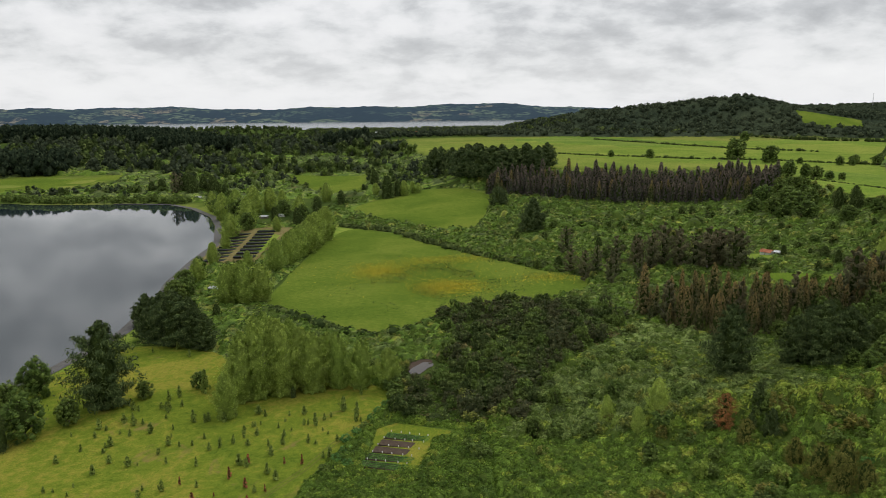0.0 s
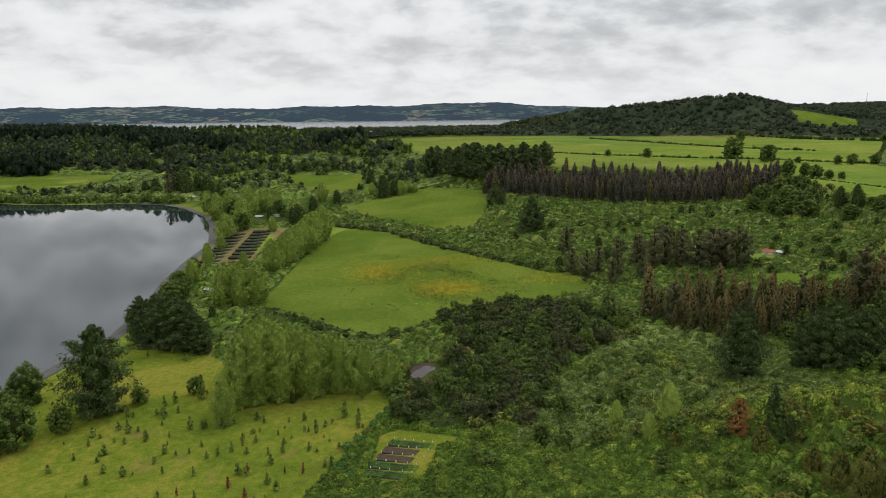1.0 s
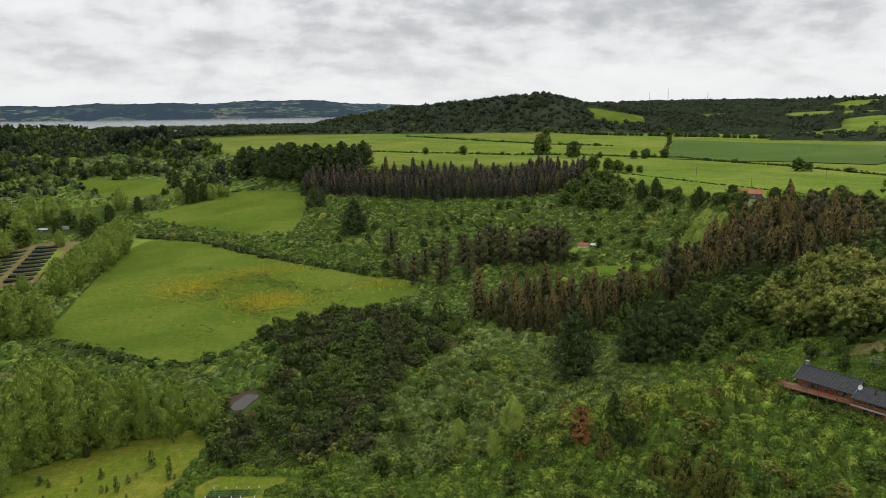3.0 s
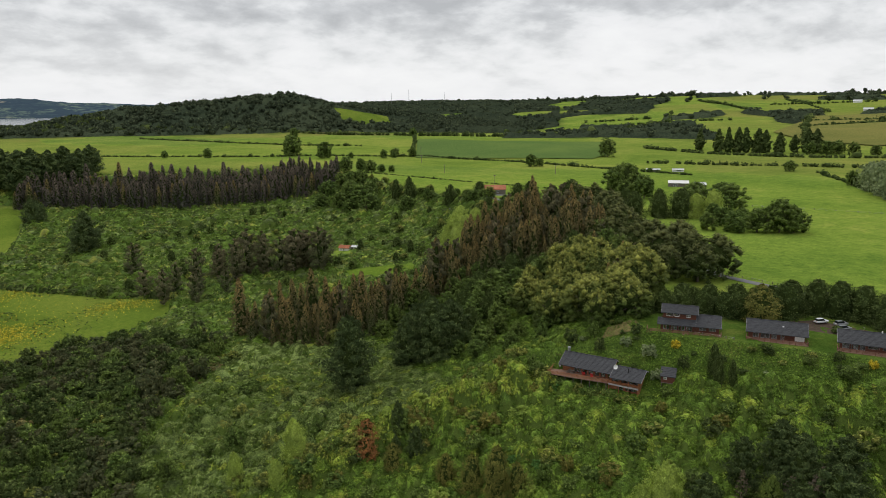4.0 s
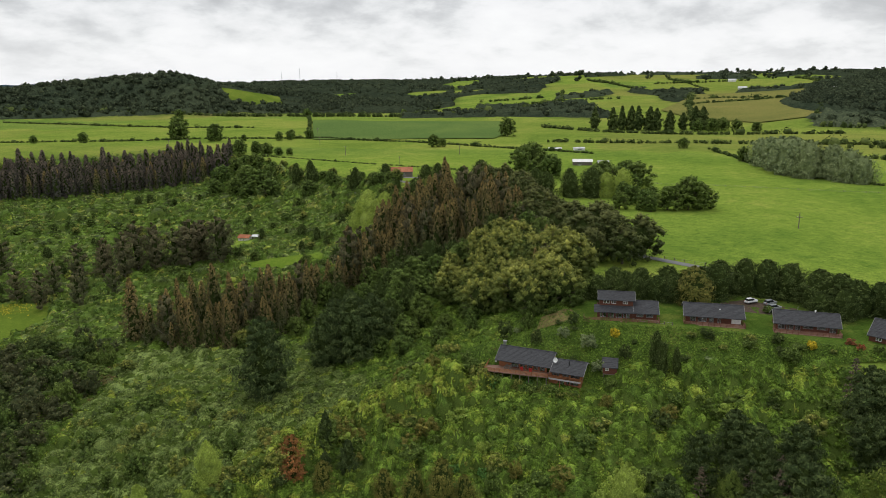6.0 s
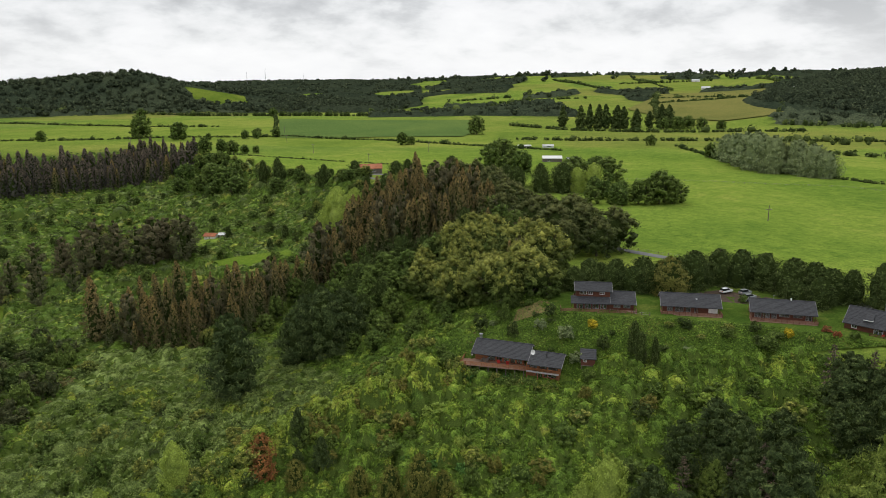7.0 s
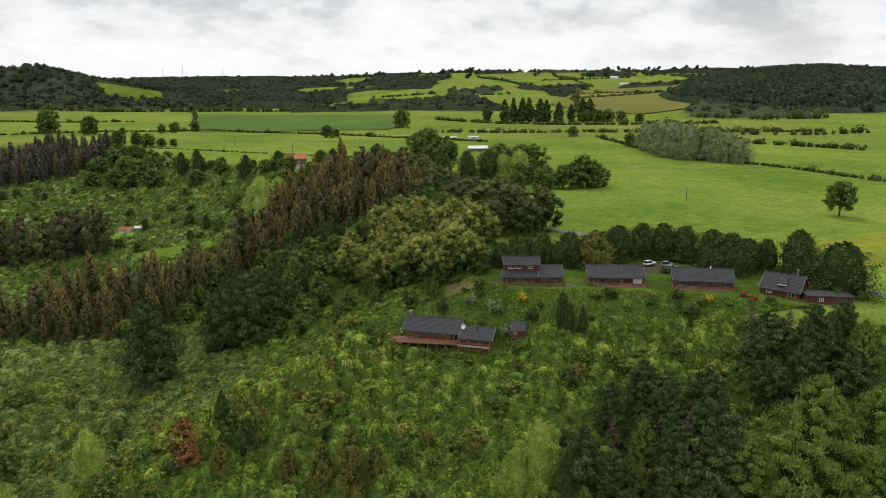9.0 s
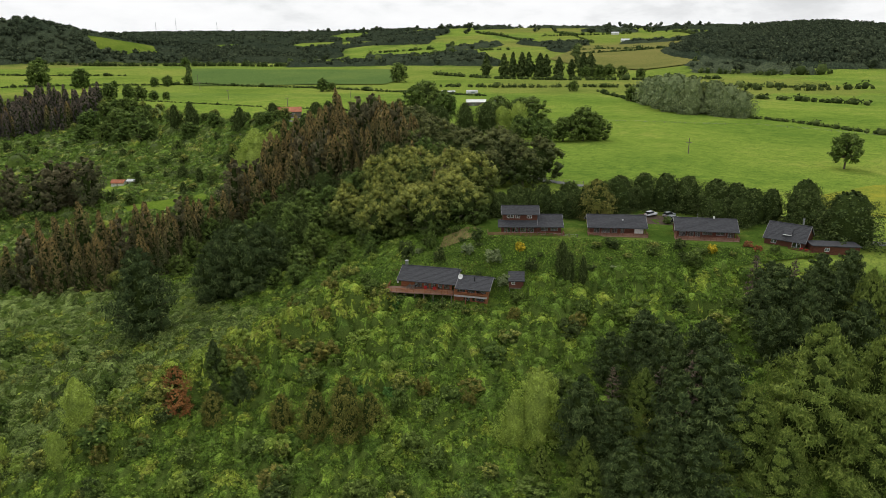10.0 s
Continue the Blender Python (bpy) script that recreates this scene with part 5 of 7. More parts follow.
def canopy(name, x0, x1, y0, y1, cell, tall, seed, label, crest=False):
    """A closed roof of leaves over distant woods, uneven from crown to crown."""
    r = np.random.default_rng(seed)
    cx, cy = np.arange(x0, x1, cell), np.arange(y0, y1, cell)
    cX, cY = np.meshgrid(cx, cy)
    cX, cY = cX + r.uniform(-0.35, 0.35, cX.shape) * cell, cY + r.uniform(-0.35, 0.35, cY.shape) * cell
    on_ridge = (ridge(cX, cY, (1480, 330), (2300, 560), 1, 1, 270) > 0.3) | (ridge(cX, cY, (1450, -100), (1500, 330), 1, 1, 200) > 0.4)
    keep = on_ridge if crest else (wild(cX, cY) > 0.5) & (side(cX, cY, RIM) > 0) & ~on_ridge
    z = height(cX, cY) + np.where(keep, tall * r.uniform(0.1, 1.0, cX.shape) * (0.8 + 0.3 * np.sin(cX / 47) * np.sin(cY / 61)), -1.0)
    f = grid_faces(len(cx), len(cy))
    f = f[keep.ravel()[f].any(1)]
    used, back_ = np.unique(f, return_inverse=True)
    v = np.stack([cX.ravel(), cY.ravel(), z.ravel()], 1)[used]
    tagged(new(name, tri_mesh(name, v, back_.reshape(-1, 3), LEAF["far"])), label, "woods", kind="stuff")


canopy("hill_woods", 100, 1300, 1500, 2500, 6.5, 10, 22, "closed dark native wood over the northern hill")
canopy("eastern_woods", 900, 3400, -300, 3200, 9.5, 12, 23, "patchy closed woods on the rolling hills")
canopy("ridge_woods", 1150, 2450, -350, 900, 6.5, 9, 24, "closed dark wood over the eastern ridge", True)
fx, fy = spread(6500, -200, 1300, 1500, 2500, lambda x, y: (wild(x, y) > 0.5) & (side(x, y, RIM) > 0), 22)
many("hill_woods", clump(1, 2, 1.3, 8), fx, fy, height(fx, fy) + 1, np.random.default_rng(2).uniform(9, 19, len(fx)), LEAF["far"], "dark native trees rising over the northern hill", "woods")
rx, ry = spread(7500, 1200, 2400, -200, 760, lambda x, y: (ridge(x, y, (1520, 330), (2300, 560), 1, 1, 270) > 0.3) | (ridge(x, y, (1450, -100), (1500, 330), 1, 1, 200) > 0.4), 31)
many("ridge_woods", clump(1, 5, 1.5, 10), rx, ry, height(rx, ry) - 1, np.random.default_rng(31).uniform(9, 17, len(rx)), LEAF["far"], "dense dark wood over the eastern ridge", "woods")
fx, fy = spread(9500, 900, 3600, -300, 3300, lambda x, y: (wild(x, y) > 0.5) & (side(x, y, RIM) > 0), 23)
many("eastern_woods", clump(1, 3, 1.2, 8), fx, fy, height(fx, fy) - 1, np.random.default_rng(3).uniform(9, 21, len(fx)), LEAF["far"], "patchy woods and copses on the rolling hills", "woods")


fx, fy = spread(420, 2200, 3500, -200, 3200, lambda x, y: (np.hypot(x, y) > 2700) & (np.sin(x / 90) * np.sin(y / 70) > -0.2), 33)
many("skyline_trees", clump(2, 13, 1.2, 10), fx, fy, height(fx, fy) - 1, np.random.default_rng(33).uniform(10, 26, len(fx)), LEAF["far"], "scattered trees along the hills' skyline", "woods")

# buttercups in the meadow
bx_, by_ = [], []
for cx_, cy_, wx_, wy_, n_ in ((-47, 492, 11, 13, 2600), (3, 438, 13, 11, 3800), (-2, 520, 26, 10, 2200), (70, 452, 12, 7, 900), (-20, 480, 30, 22, 1600)):
    bx_.append(RNG.normal(cx_, wx_, n_)), by_.append(RNG.normal(cy_, wy_, n_))
bx_, by_ = np.concatenate(bx_), np.concatenate(by_)
ok = inside(bx_, by_, MEADOW)
bx_, by_ = bx_[ok], by_[ok]
pv, pf = leaf_tris(np.random.default_rng(5), np.stack([bx_, by_, height(bx_, by_) + 0.35], 1), np.tile((0.0, 0.0, 1.0), (len(bx_), 1)), 0.36)
tagged(new("buttercups", tri_mesh("buttercups", pv, pf, LEAF["gold"])), "drifts of yellow buttercups in the valley meadow", "flowers", kind="stuff")
# rushes and tussocks in the meadow
bx_, by_ = RNG.normal(0, 34, 5200), RNG.normal(468, 44, 5200)
ok = inside(bx_, by_, MEADOW) & (np.sin(bx_ / 9) * np.sin(by_ / 12) + 0.6 * np.sin((bx_ - by_) / 17) > 0.1)
bx_, by_ = bx_[ok], by_[ok]
pv, pf = leaf_tris(np.random.default_rng(6), np.stack([bx_, by_, height(bx_, by_) + 0.3], 1), np.tile((0.0, 0.0, 1.0), (len(bx_), 1)), 0.55)
tagged(new("rushes", tri_mesh("rushes", pv, pf, LEAF["dark"])), "dark rush tussocks scattered over the meadow", "rushes", kind="stuff")


# ---------- hedges ----------
def hedge(name, line, wide, tall, step, label, gap=0.15, leaf="dark"):
    pieces = []
    for x, y in along(line, step):
        if RNG.random() < gap:
            continue
        q = RNG.uniform(0.5, 1.1) * (1 if RNG.random() < 0.88 else 1.9)
        x, y = x + RNG.normal(0, 0.25) * wide, y + RNG.normal(0, 0.25) * wide
        pieces.append(blob(RNG, (x, y, float(height(x, y)) + 0.35 * tall * q), (0.7 * wide * q, 0.7 * wide * q, 0.65 * tall * q), 16, 0.28 * wide))
    return tagged(new(name, leafy(name, join(pieces), LEAF[leaf])), label, "hedge", group="field hedges")


HEDGE = "dark bushy hedge between pastures"
hedge("hedge", [(150, 1180), (250, 1080), (316, 1017), (447, 934), (526, 841)], 3.4, 2.6, 3.0, HEDGE, 0.12)
hedge("hedge", [(526, 841), (566, 712), (579, 583), (592, 470)], 3.4, 2.8, 3.0, HEDGE, 0.08)
hedge("hedge", [(334, 1607), (481, 1218), (571, 1097)], 4.5, 3.0, 4.0, HEDGE, 0.15)
hedge("hedge", [(121, 1864), (436, 1788), (661, 1655), (856, 1390)], 9.0, 9.0, 7.0, HEDGE, 0.05)
hedge("hedge", [(856, 1390), (994, 1224), (1079, 1044)], 9.0, 10.0, 6.0, HEDGE, 0.05)
hedge("hedge", [(846, 1363), (690, 1120), (515, 851)], 4.5, 4.0, 6.0, HEDGE, 0.15)
hedge("hedge", [(704, 403), (660, 360), (614, 323), (590, 300)], 3.0, 3.2, 3.0, HEDGE, 0.1)
hedge("hedge", [(540, 208), (525, 170), (501, 129), (470, 70)], 2.6, 2.2, 2.0, "low hedge along a pasture fence", 0.2)
hedge("hedge", [(672, 586), (721, 515), (773, 441), (813, 383), (919, 230)], 5.0, 4.5, 5.0, HEDGE, 0.05)
hedge("hedge", [(703, 159), (716, 230), (726, 291), (760, 330)], 6.0, 5.0, 5.0, HEDGE, 0.2)
hedge("hedge", [(880, 760), (860, 640), (870, 560), (930, 470), (1010, 380)], 7.0, 5.0, 6.0, HEDGE, 0.05)
hedge("hedge", [(345, 730), (412, 456)], 2.0, 1.2, 2.5, "thin hedge along a pasture fence", 0.3)
hedge("bramble_hedge", [(-108, 700), (-52, 658), (10, 560), (27, 532), (67, 480), (98, 452)], 6.0, 3.0, 2.6, "wide bramble hedge between two meadows", 0.0)
hedge("bramble_hedge", [(-100, 394), (-70, 362), (-36, 338), (-16, 346), (0, 372)], 4.5, 3.0, 2.4, "bramble hedge along the meadow's edge", 0.0)
hedge("hedge", [(-130, 850), (-100, 880), (-60, 935), (10, 900)], 3.0, 2.5, 4.0, HEDGE, 0.3)

for k, (x0, y0, x1, y1) in enumerate([(1110, 640, 1792, 1002), (1208, 480, 1822, 669), (1250, 1120, 1801, 1432), (1400, 800, 1700, 700), (1300, 1260, 1600, 1100), (1600, 930, 1680, 760), (1500, 1500, 1640, 1380),
                                      (1990, 1060, 2500, 1480), (2115, 760, 2700, 1090), (1900, 1220, 2300, 1700), (1090, 429, 1135, 269), (930, 180, 800, 320), (2100, 1300, 2400, 1130)]):
    bend = [(x0, y0), ((x0 + x1) / 2 + RNG.normal(0, 25), (y0 + y1) / 2 + RNG.normal(0, 25)), (x1, y1)]
    hedge("hedge", bend, RNG.uniform(6, 10), RNG.uniform(5, 9), 9.0, "tall overgrown hedge on the rolling hills", 0.15)



# ---------- buildings ----------
SHINGLE = plain("roof_shingles", (0.030, 0.031, 0.034), (0.070, 0.072, 0.077), 3.5, 0.85, 0.25, 0.5, stretch=(0.35, 1, 1))
TIMBER = plain("red_brown_timber", (0.075, 0.028, 0.018), (0.16, 0.062, 0.036), 2.5, 0.75, 0.25, 0.3, stretch=(0.3, 1, 3))
CEDAR = plain("orange_timber", (0.20, 0.075, 0.03), (0.34, 0.14, 0.06), 2.5, 0.7, 0.3, 0.3, stretch=(0.3, 1, 3))
DECKING = plain("decking", (0.15, 0.085, 0.06), (0.27, 0.17, 0.12), 2.0, 0.8, 0.2, 0.3, stretch=(0.3, 3, 1))
RAIL = plain("sun_bleached_rail", (0.15, 0.068, 0.048), (0.26, 0.13, 0.09), 2.0, 0.8, 0.2, 0.3, stretch=(0.3, 1, 3))
BARGE = plain("grey_bargeboard", (0.22, 0.22, 0.215), (0.34, 0.335, 0.33), 2.0, 0.8, 0.2)
WHITE = plain("white_paint", (0.62, 0.62, 0.60), (0.8, 0.8, 0.78), 1.5, 0.6, 0.4)
TIN = plain("weathered_tin", (0.35, 0.36, 0.37), (0.62, 0.63, 0.64), 0.8, 0.5, 0.4, 0.1, 0.3)
RUST = plain("rusty_tin", (0.24, 0.07, 0.03), (0.45, 0.17, 0.08), 0.6, 0.75, 0.3, 0.2, stretch=(1, 0.3, 1))
STEEL = plain("galvanised_steel", (0.25, 0.26, 0.27), (0.42, 0.43, 0.44), 2.0, 0.45, 0.5, 0.0, 0.8)
WOOD = plain("grey_wood", (0.10, 0.085, 0.07), (0.22, 0.19, 0.16), 2.0, 0.85, 0.2, 0.3, stretch=(1, 1, 0.2))
BLACK = plain("black_netting", (0.010, 0.011, 0.010), (0.022, 0.024, 0.022), 2.0, 0.8, 0.2)
STONE = plain("pale_stone", (0.25, 0.24, 0.22), (0.42, 0.40, 0.37), 1.5, 0.9, 0.2, 0.4)
CUSHION = plain("red_cushion", (0.35, 0.03, 0.025), (0.5, 0.05, 0.04), 2.0, 0.8, 0.2)
CAR_WHITE = plain("white_car_paint", (0.68, 0.69, 0.70), (0.74, 0.75, 0.76), 0.5, 0.25, 0.6)
CAR_SILVER = plain("silver_car_paint", (0.32, 0.34, 0.36), (0.38, 0.40, 0.42), 0.5, 0.3, 0.6, 0.0, 0.4)
CAR_RED = plain("red_paint", (0.38, 0.02, 0.02), (0.46, 0.03, 0.025), 0.5, 0.35, 0.5)
RUBBER = plain("tyre_rubber", (0.012, 0.012, 0.012), (0.02, 0.02, 0.02), 3.0, 0.8, 0.2)
GLASS, tg, pg = material("window_glass", 0.03, 0.5)
pg.inputs["Base Color"].default_value = (0.75, 0.8, 0.8, 1)
pg.inputs["Transmission Weight"].default_value = 0.92
DARK_GLASS, tg, pg = material("tinted_glass", 0.05, 0.6)
pg.inputs["Base Color"].default_value = (0.02, 0.024, 0.026, 1)


def boxes(*specs):
    """A bmesh of boxes, each x0, x1, y0, y1, z0, z1."""
    bm = bmesh.new()
    for x0, x1, y0, y1, z0, z1 in specs:
        m = Matrix.Translation(((x0 + x1) / 2, (y0 + y1) / 2, (z0 + z1) / 2)) @ Matrix.Diagonal((abs(x1 - x0), abs(y1 - y0), abs(z1 - z0), 1))
        bmesh.ops.create_cube(bm, size=1, matrix=m)
    return bm


def bevelled(bm, w):
    bmesh.ops.bevel(bm, geom=bm.edges[:], offset=w, segments=2, affect="EDGES", profile=0.6)
    return bm


def prism(profile, x0, x1):
    """A profile of (y, z) points drawn along x."""
    bm = bmesh.new()
    a, b = [[bm.verts.new((x, y, z)) for y, z in profile] for x in (x0, x1)]
    bm.faces.new(a)
    bm.faces.new(b[::-1])
    for i in range(len(profile)):
        j = (i + 1) % len(profile)
        bm.faces.new((a[j], a[i], b[i], b[j]))
    bmesh.ops.recalc_face_normals(bm, faces=bm.faces)
    return bm


def thing(name, x, y, z, turn, label, category, group=""):
    ob = new(name)
    ob.matrix_basis = pose(x, y, z, 0, 0, turn)
    return tagged(ob, label, category, group)


def slope(x0, x1, ya, za, yb, zb, courses, thick=0.16):
    """One side of a shingled roof: courses that overlap from eave (a) to ridge (b)."""
    prof, lip = [], 0.045
    for i in range(courses):
        u, w = i / courses, (i + 1) / courses
        prof += [(ya + (yb - ya) * u, za + (zb - za) * u + lip), (ya + (yb - ya) * w, za + (zb - za) * w)]
    prof += [(yb, zb - thick), (ya, za - thick)]
    return prism(prof, x0, x1)


def gable(house, x0, x1, yf, zf, yr, zr, yb, zb, courses=12, mat=None, edge=None):
    """A gabled roof with its ridge along x: two slopes, ridge cap and barge boards."""
    mat = mat or SHINGLE
    roof = new("roof")
    roof.parent = house
    part("roof_slope", slope(x0, x1, yf, zf, yr, zr, courses), mat, roof)
    part("roof_slope", slope(x0, x1, yb, zb, yr, zr, courses), mat, roof)
    part("ridge_cap", boxes((x0 - 0.03, x1 + 0.03, yr - 0.16, yr + 0.16, zr - 0.04, zr + 0.09)), mat, roof)
    for x in (x0, x1):
        part("barge_board", prism([(yf, zf - 0.2), (yr, zr - 0.2), (yb, zb - 0.2), (yb, zb + 0.06), (yr, zr + 0.07), (yf, zf + 0.06)], x - 0.03, x + 0.03), edge or BARGE, roof)
    return roof


def front_wall(house, x0, x1, y, z0, z1, openings, mat, thick=0.18, frame_mat=None, name="wall"):
    """A wall that faces -y, with real openings (x0, x1, z0, z1), each with a framed pane."""
    specs, xs_ = [], sorted({x0, x1, *[v for o in openings for v in o[:2]]})
    for a, b in zip(xs_, xs_[1:]):
        holes = sorted((o[2], o[3]) for o in openings if o[0] <= a + 1e-6 and o[1] >= b - 1e-6)
        at = z0
        for lo, hi in holes:
            if lo > at + 0.02:
                specs.append((a, b, y, y + thick, at, lo))
            at = hi
        if at < z1 - 0.02:
            specs.append((a, b, y, y + thick, at, z1))
    wall_bm = boxes(*specs)
    bmesh.ops.remove_doubles(wall_bm, verts=wall_bm.verts[:], dist=1e-4)
    part(name, wall_bm, mat, house)
    for a, b, lo, hi in openings:
        f = 0.09
        win = part("window", boxes((a, b, y - 0.04, y + 0.08, lo, lo + f), (a, b, y - 0.04, y + 0.08, hi - f, hi), (a, a + f, y - 0.037, y + 0.077, lo + f, hi - f),
                                   (b - f, b, y - 0.037, y + 0.077, lo + f, hi - f), ((a + b) / 2 - 0.04, (a + b) / 2 + 0.04, y - 0.033, y + 0.073, lo + f, hi - f)), frame_mat or WHITE, house)
        pane = part("pane", boxes((a + f, b - f, y + 0.02, y + 0.04, lo + f, hi - f)), GLASS, win)
        pane.visible_shadow = False


def shell(house, x0, x1, y0, y1, z0, z1, mat, peak=None):
    """Back and end walls and the floor of a house; peak: the ridge's y and z for gable ends."""
    part("wall", boxes((x0, x1, y1 - 0.18, y1, z0, z1)), mat, house)
    for a in (x0, x1 - 0.18):
        prof = [(y0 + 0.18, z0), (y1 - 0.18, z0), (y1 - 0.18, z1)] + ([(peak[0], peak[1] - 0.3)] if peak else []) + [(y0 + 0.18, z1)]
        part("wall", prism(prof, a, a + 0.18), mat, house)
    part("floor", boxes((x0, x1, y0, y1, z0 - 0.25, z0 - 0.003)), WOOD, house)


def railing(house, points, z, mat, tall=1.0, rails=(0.35, 0.65, 1.0), gap=1.6):
    """Posts and rails along a line of (x, y)."""
    fence = new("railing")
    fence.parent = house
    for (ax, ay), (bx, by) in zip(points, points[1:]):
        run = math.hypot(bx - ax, by - ay)
        n = max(1, round(run / gap))
        for i in range(n + 1):
            x, y = ax + (bx - ax) * i / n, ay + (by - ay) * i / n
            part("post", boxes((x - 0.06, x + 0.06, y - 0.06, y + 0.06, z, z + tall + 0.03)), mat, fence)
        for h in rails:
            v, f = rod((ax, ay, z + h), (bx, by, z + h), 0.075, 0.075, 4)
            part("rail", tri_mesh("rail", v, f, mat), mat, fence)
    return fence


def stilts(house, places, z, drop, mat):
    for x, y in places:
        part("stilt", boxes((x - 0.1, x + 0.1, y - 0.1, y + 0.1, z - drop, z)), mat, house)


def chimney(house, x, y, z0, z1, mat, wide=0.5):
    c = part("chimney", boxes((x - wide / 2, x + wide / 2, y - wide / 2, y + wide / 2, z0, z1)), mat, house)
    part("chimney_cap", boxes((x - wide * 0.7, x + wide * 0.7, y - wide * 0.7, y + wide * 0.7, z1 + 0.12, z1 + 0.2), (x - 0.05, x + 0.05, y - 0.05, y + 0.05, z1 - 0.02, z1 + 0.14)), STEEL, c)


def cabin(x, y, z, turn, long, label, doors):
    """A long single-storey cabin with a veranda under its front eave; its origin is the deck's front corner."""
    h = thing("cabin", x, y, z, turn, label, "house", "timber cabins")
    back = 9.4
    front_wall(h, 0.4, long - 0.4, 2.0, 0.15, 2.6, doors, TIMBER, frame_mat=BARGE)
    shell(h, 0.4, long - 0.4, 2.0, back, 0.15, 2.6, TIMBER, (5.6, 4.9))
    gable(h, -0.4, long + 0.4, 0.5, 2.25, 5.6, 4.95, 10.4, 2.4)
    part("deck", boxes((-0.3, long + 0.3, -1.3, 2.0, -0.1, 0.14)), DECKING, h)
    part("deck_skirt", boxes((-0.3, long + 0.3, -1.36, -1.26, -0.4, 0.12)), RAIL, h)
    railing(h, [(-0.2, 1.9), (-0.2, -1.2), (long + 0.2, -1.2), (long + 0.2, 1.9)], 0.14, RAIL)
    for i in range(6):
        part("veranda_post", boxes((0.3 + i * (long - 0.6) / 5 - 0.07, 0.3 + i * (long - 0.6) / 5 + 0.07, 0.65, 0.79, 0.14, 2.28)), TIMBER, h)
    stilts(h, [(0.3 + i * (long - 0.6) / 6, -1.0) for i in range(7)], -0.1, 2.2, WOOD)
    return h


c = cabin(190.4, 151.6, 48.2, -57.5, 16.2, "long cabin with dark shingle roof and red-brown veranda", [(1.6, 3.2, 0.3, 2.3), (3.8, 6.2, 0.3, 2.3), (6.6, 8.2, 0.3, 2.3), (9.2, 10.2, 0.2, 2.2), (13.0, 15.2, 0.9, 2.2)])
part("skylight", boxes((9.6, 10.0, 3.2, 3.6, 3.85, 4.05)), TIN, c)
part("veranda_panel", boxes((13.0, 15.6, 1.9, 1.96, 0.3, 2.1)), WHITE, c)
d = cabin(202.3, 130.6, 48.2, -61.5, 16.6, "long timber cabin, its shingled roof with a white flue", [(1.0, 2.8, 0.3, 2.3), (3.2, 5.0, 0.3, 2.3), (5.4, 6.8, 0.3, 2.3), (7.4, 10.2, 0.9, 2.3), (11.0, 13.6, 0.9, 2.3), (14.2, 15.8, 0.3, 2.2)])
part("flue", boxes((10.6, 10.95, 5.4, 5.75, 4.9, 5.5)), WHITE, d)
part("antenna", boxes((6.2, 6.25, 5.5, 5.55, 4.9, 6.2), (5.9, 6.55, 5.51, 5.54, 6.0, 6.04)), STEEL, d)

# the two-storey lodge
b = thing("lodge", 174.6, 172.0, 48.3, -54.0, "two-storey red-brown timber lodge with dark shingle roofs", "house", "timber cabins")
front_wall(b, 0.8, 18.0, 2.0, 0.15, 2.6, [(1.6, 3.4, 0.3, 2.3), (3.9, 5.7, 0.3, 2.3), (6.2, 8.0, 0.3, 2.3), (8.4, 10.2, 0.3, 2.3), (12.2, 14.2, 0.8, 2.2), (15.0, 17.0, 0.8, 2.2)], TIMBER, frame_mat=BARGE)
shell(b, 0.8, 18.0, 2.0, 9.0, 0.15, 2.6, TIMBER)
gable(b, 11.2, 18.6, 0.6, 2.3, 5.6, 4.9, 9.8, 2.4)
part("porch_roof", slope(-0.2, 11.2, 0.4, 2.3, 3.6, 3.7, 7), SHINGLE, b)
front_wall(b, 1.4, 11.2, 3.4, 3.2, 5.5, [(2.4, 4.4, 4.2, 5.2), (4.8, 6.2, 4.2, 5.2), (8.2, 9.6, 4.2, 5.0)], TIMBER)
shell(b, 1.4, 11.2, 3.4, 8.4, 2.7, 5.5, TIMBER, (5.9, 7.4))
gable(b, 0.8, 11.8, 2.6, 5.45, 5.9, 7.4, 9.2, 5.45)
part("deck", boxes((-3.2, 18.6, -1.5, 2.0, -0.1, 0.14)), DECKING, b)
part("deck_skirt", boxes((-3.2, 18.6, -1.56, -1.46, -0.4, 0.12)), RAIL, b)
railing(b, [(-3.1, 1.9), (-3.1, -1.4), (18.5, -1.4), (18.5, 1.9)], 0.14, RAIL)
stilts(b, [(-1.8 + i * 3.3, -1.1) for i in range(7)], -0.1, 2.5, WHITE)
for i in range(6):
    part("veranda_post", boxes((0.1 + i * 2.2 - 0.07, 0.1 + i * 2.2 + 0.07, 0.55, 0.69, 0.14, 2.34)), TIMBER, b)

# the lower house on the slope
a = thing("hillside_house", 152.8, 171.6, 36.6, -67.0, "split-level hillside house with dark roofs, cedar walls and wide deck", "house")
front_wall(a, -15.6, -1.2, 2.6, 0.1, 2.5, [(-11.8, -9.6, 0.2, 2.2), (-9.2, -7.6, 0.3, 2.2), (-7.2, -5.6, 0.3, 2.2), (-5.2, -3.8, 0.3, 2.2), (-3.4, -1.8, 0.3, 2.2)], CEDAR, frame_mat=TIMBER)
shell(a, -15.6, 0.0, 2.6, 9.0, 0.1, 2.5, CEDAR, (6.4, 4.9))
gable(a, -16.4, 0.4, 0.9, 2.35, 6.4, 5.1, 9.9, 2.7, 13)
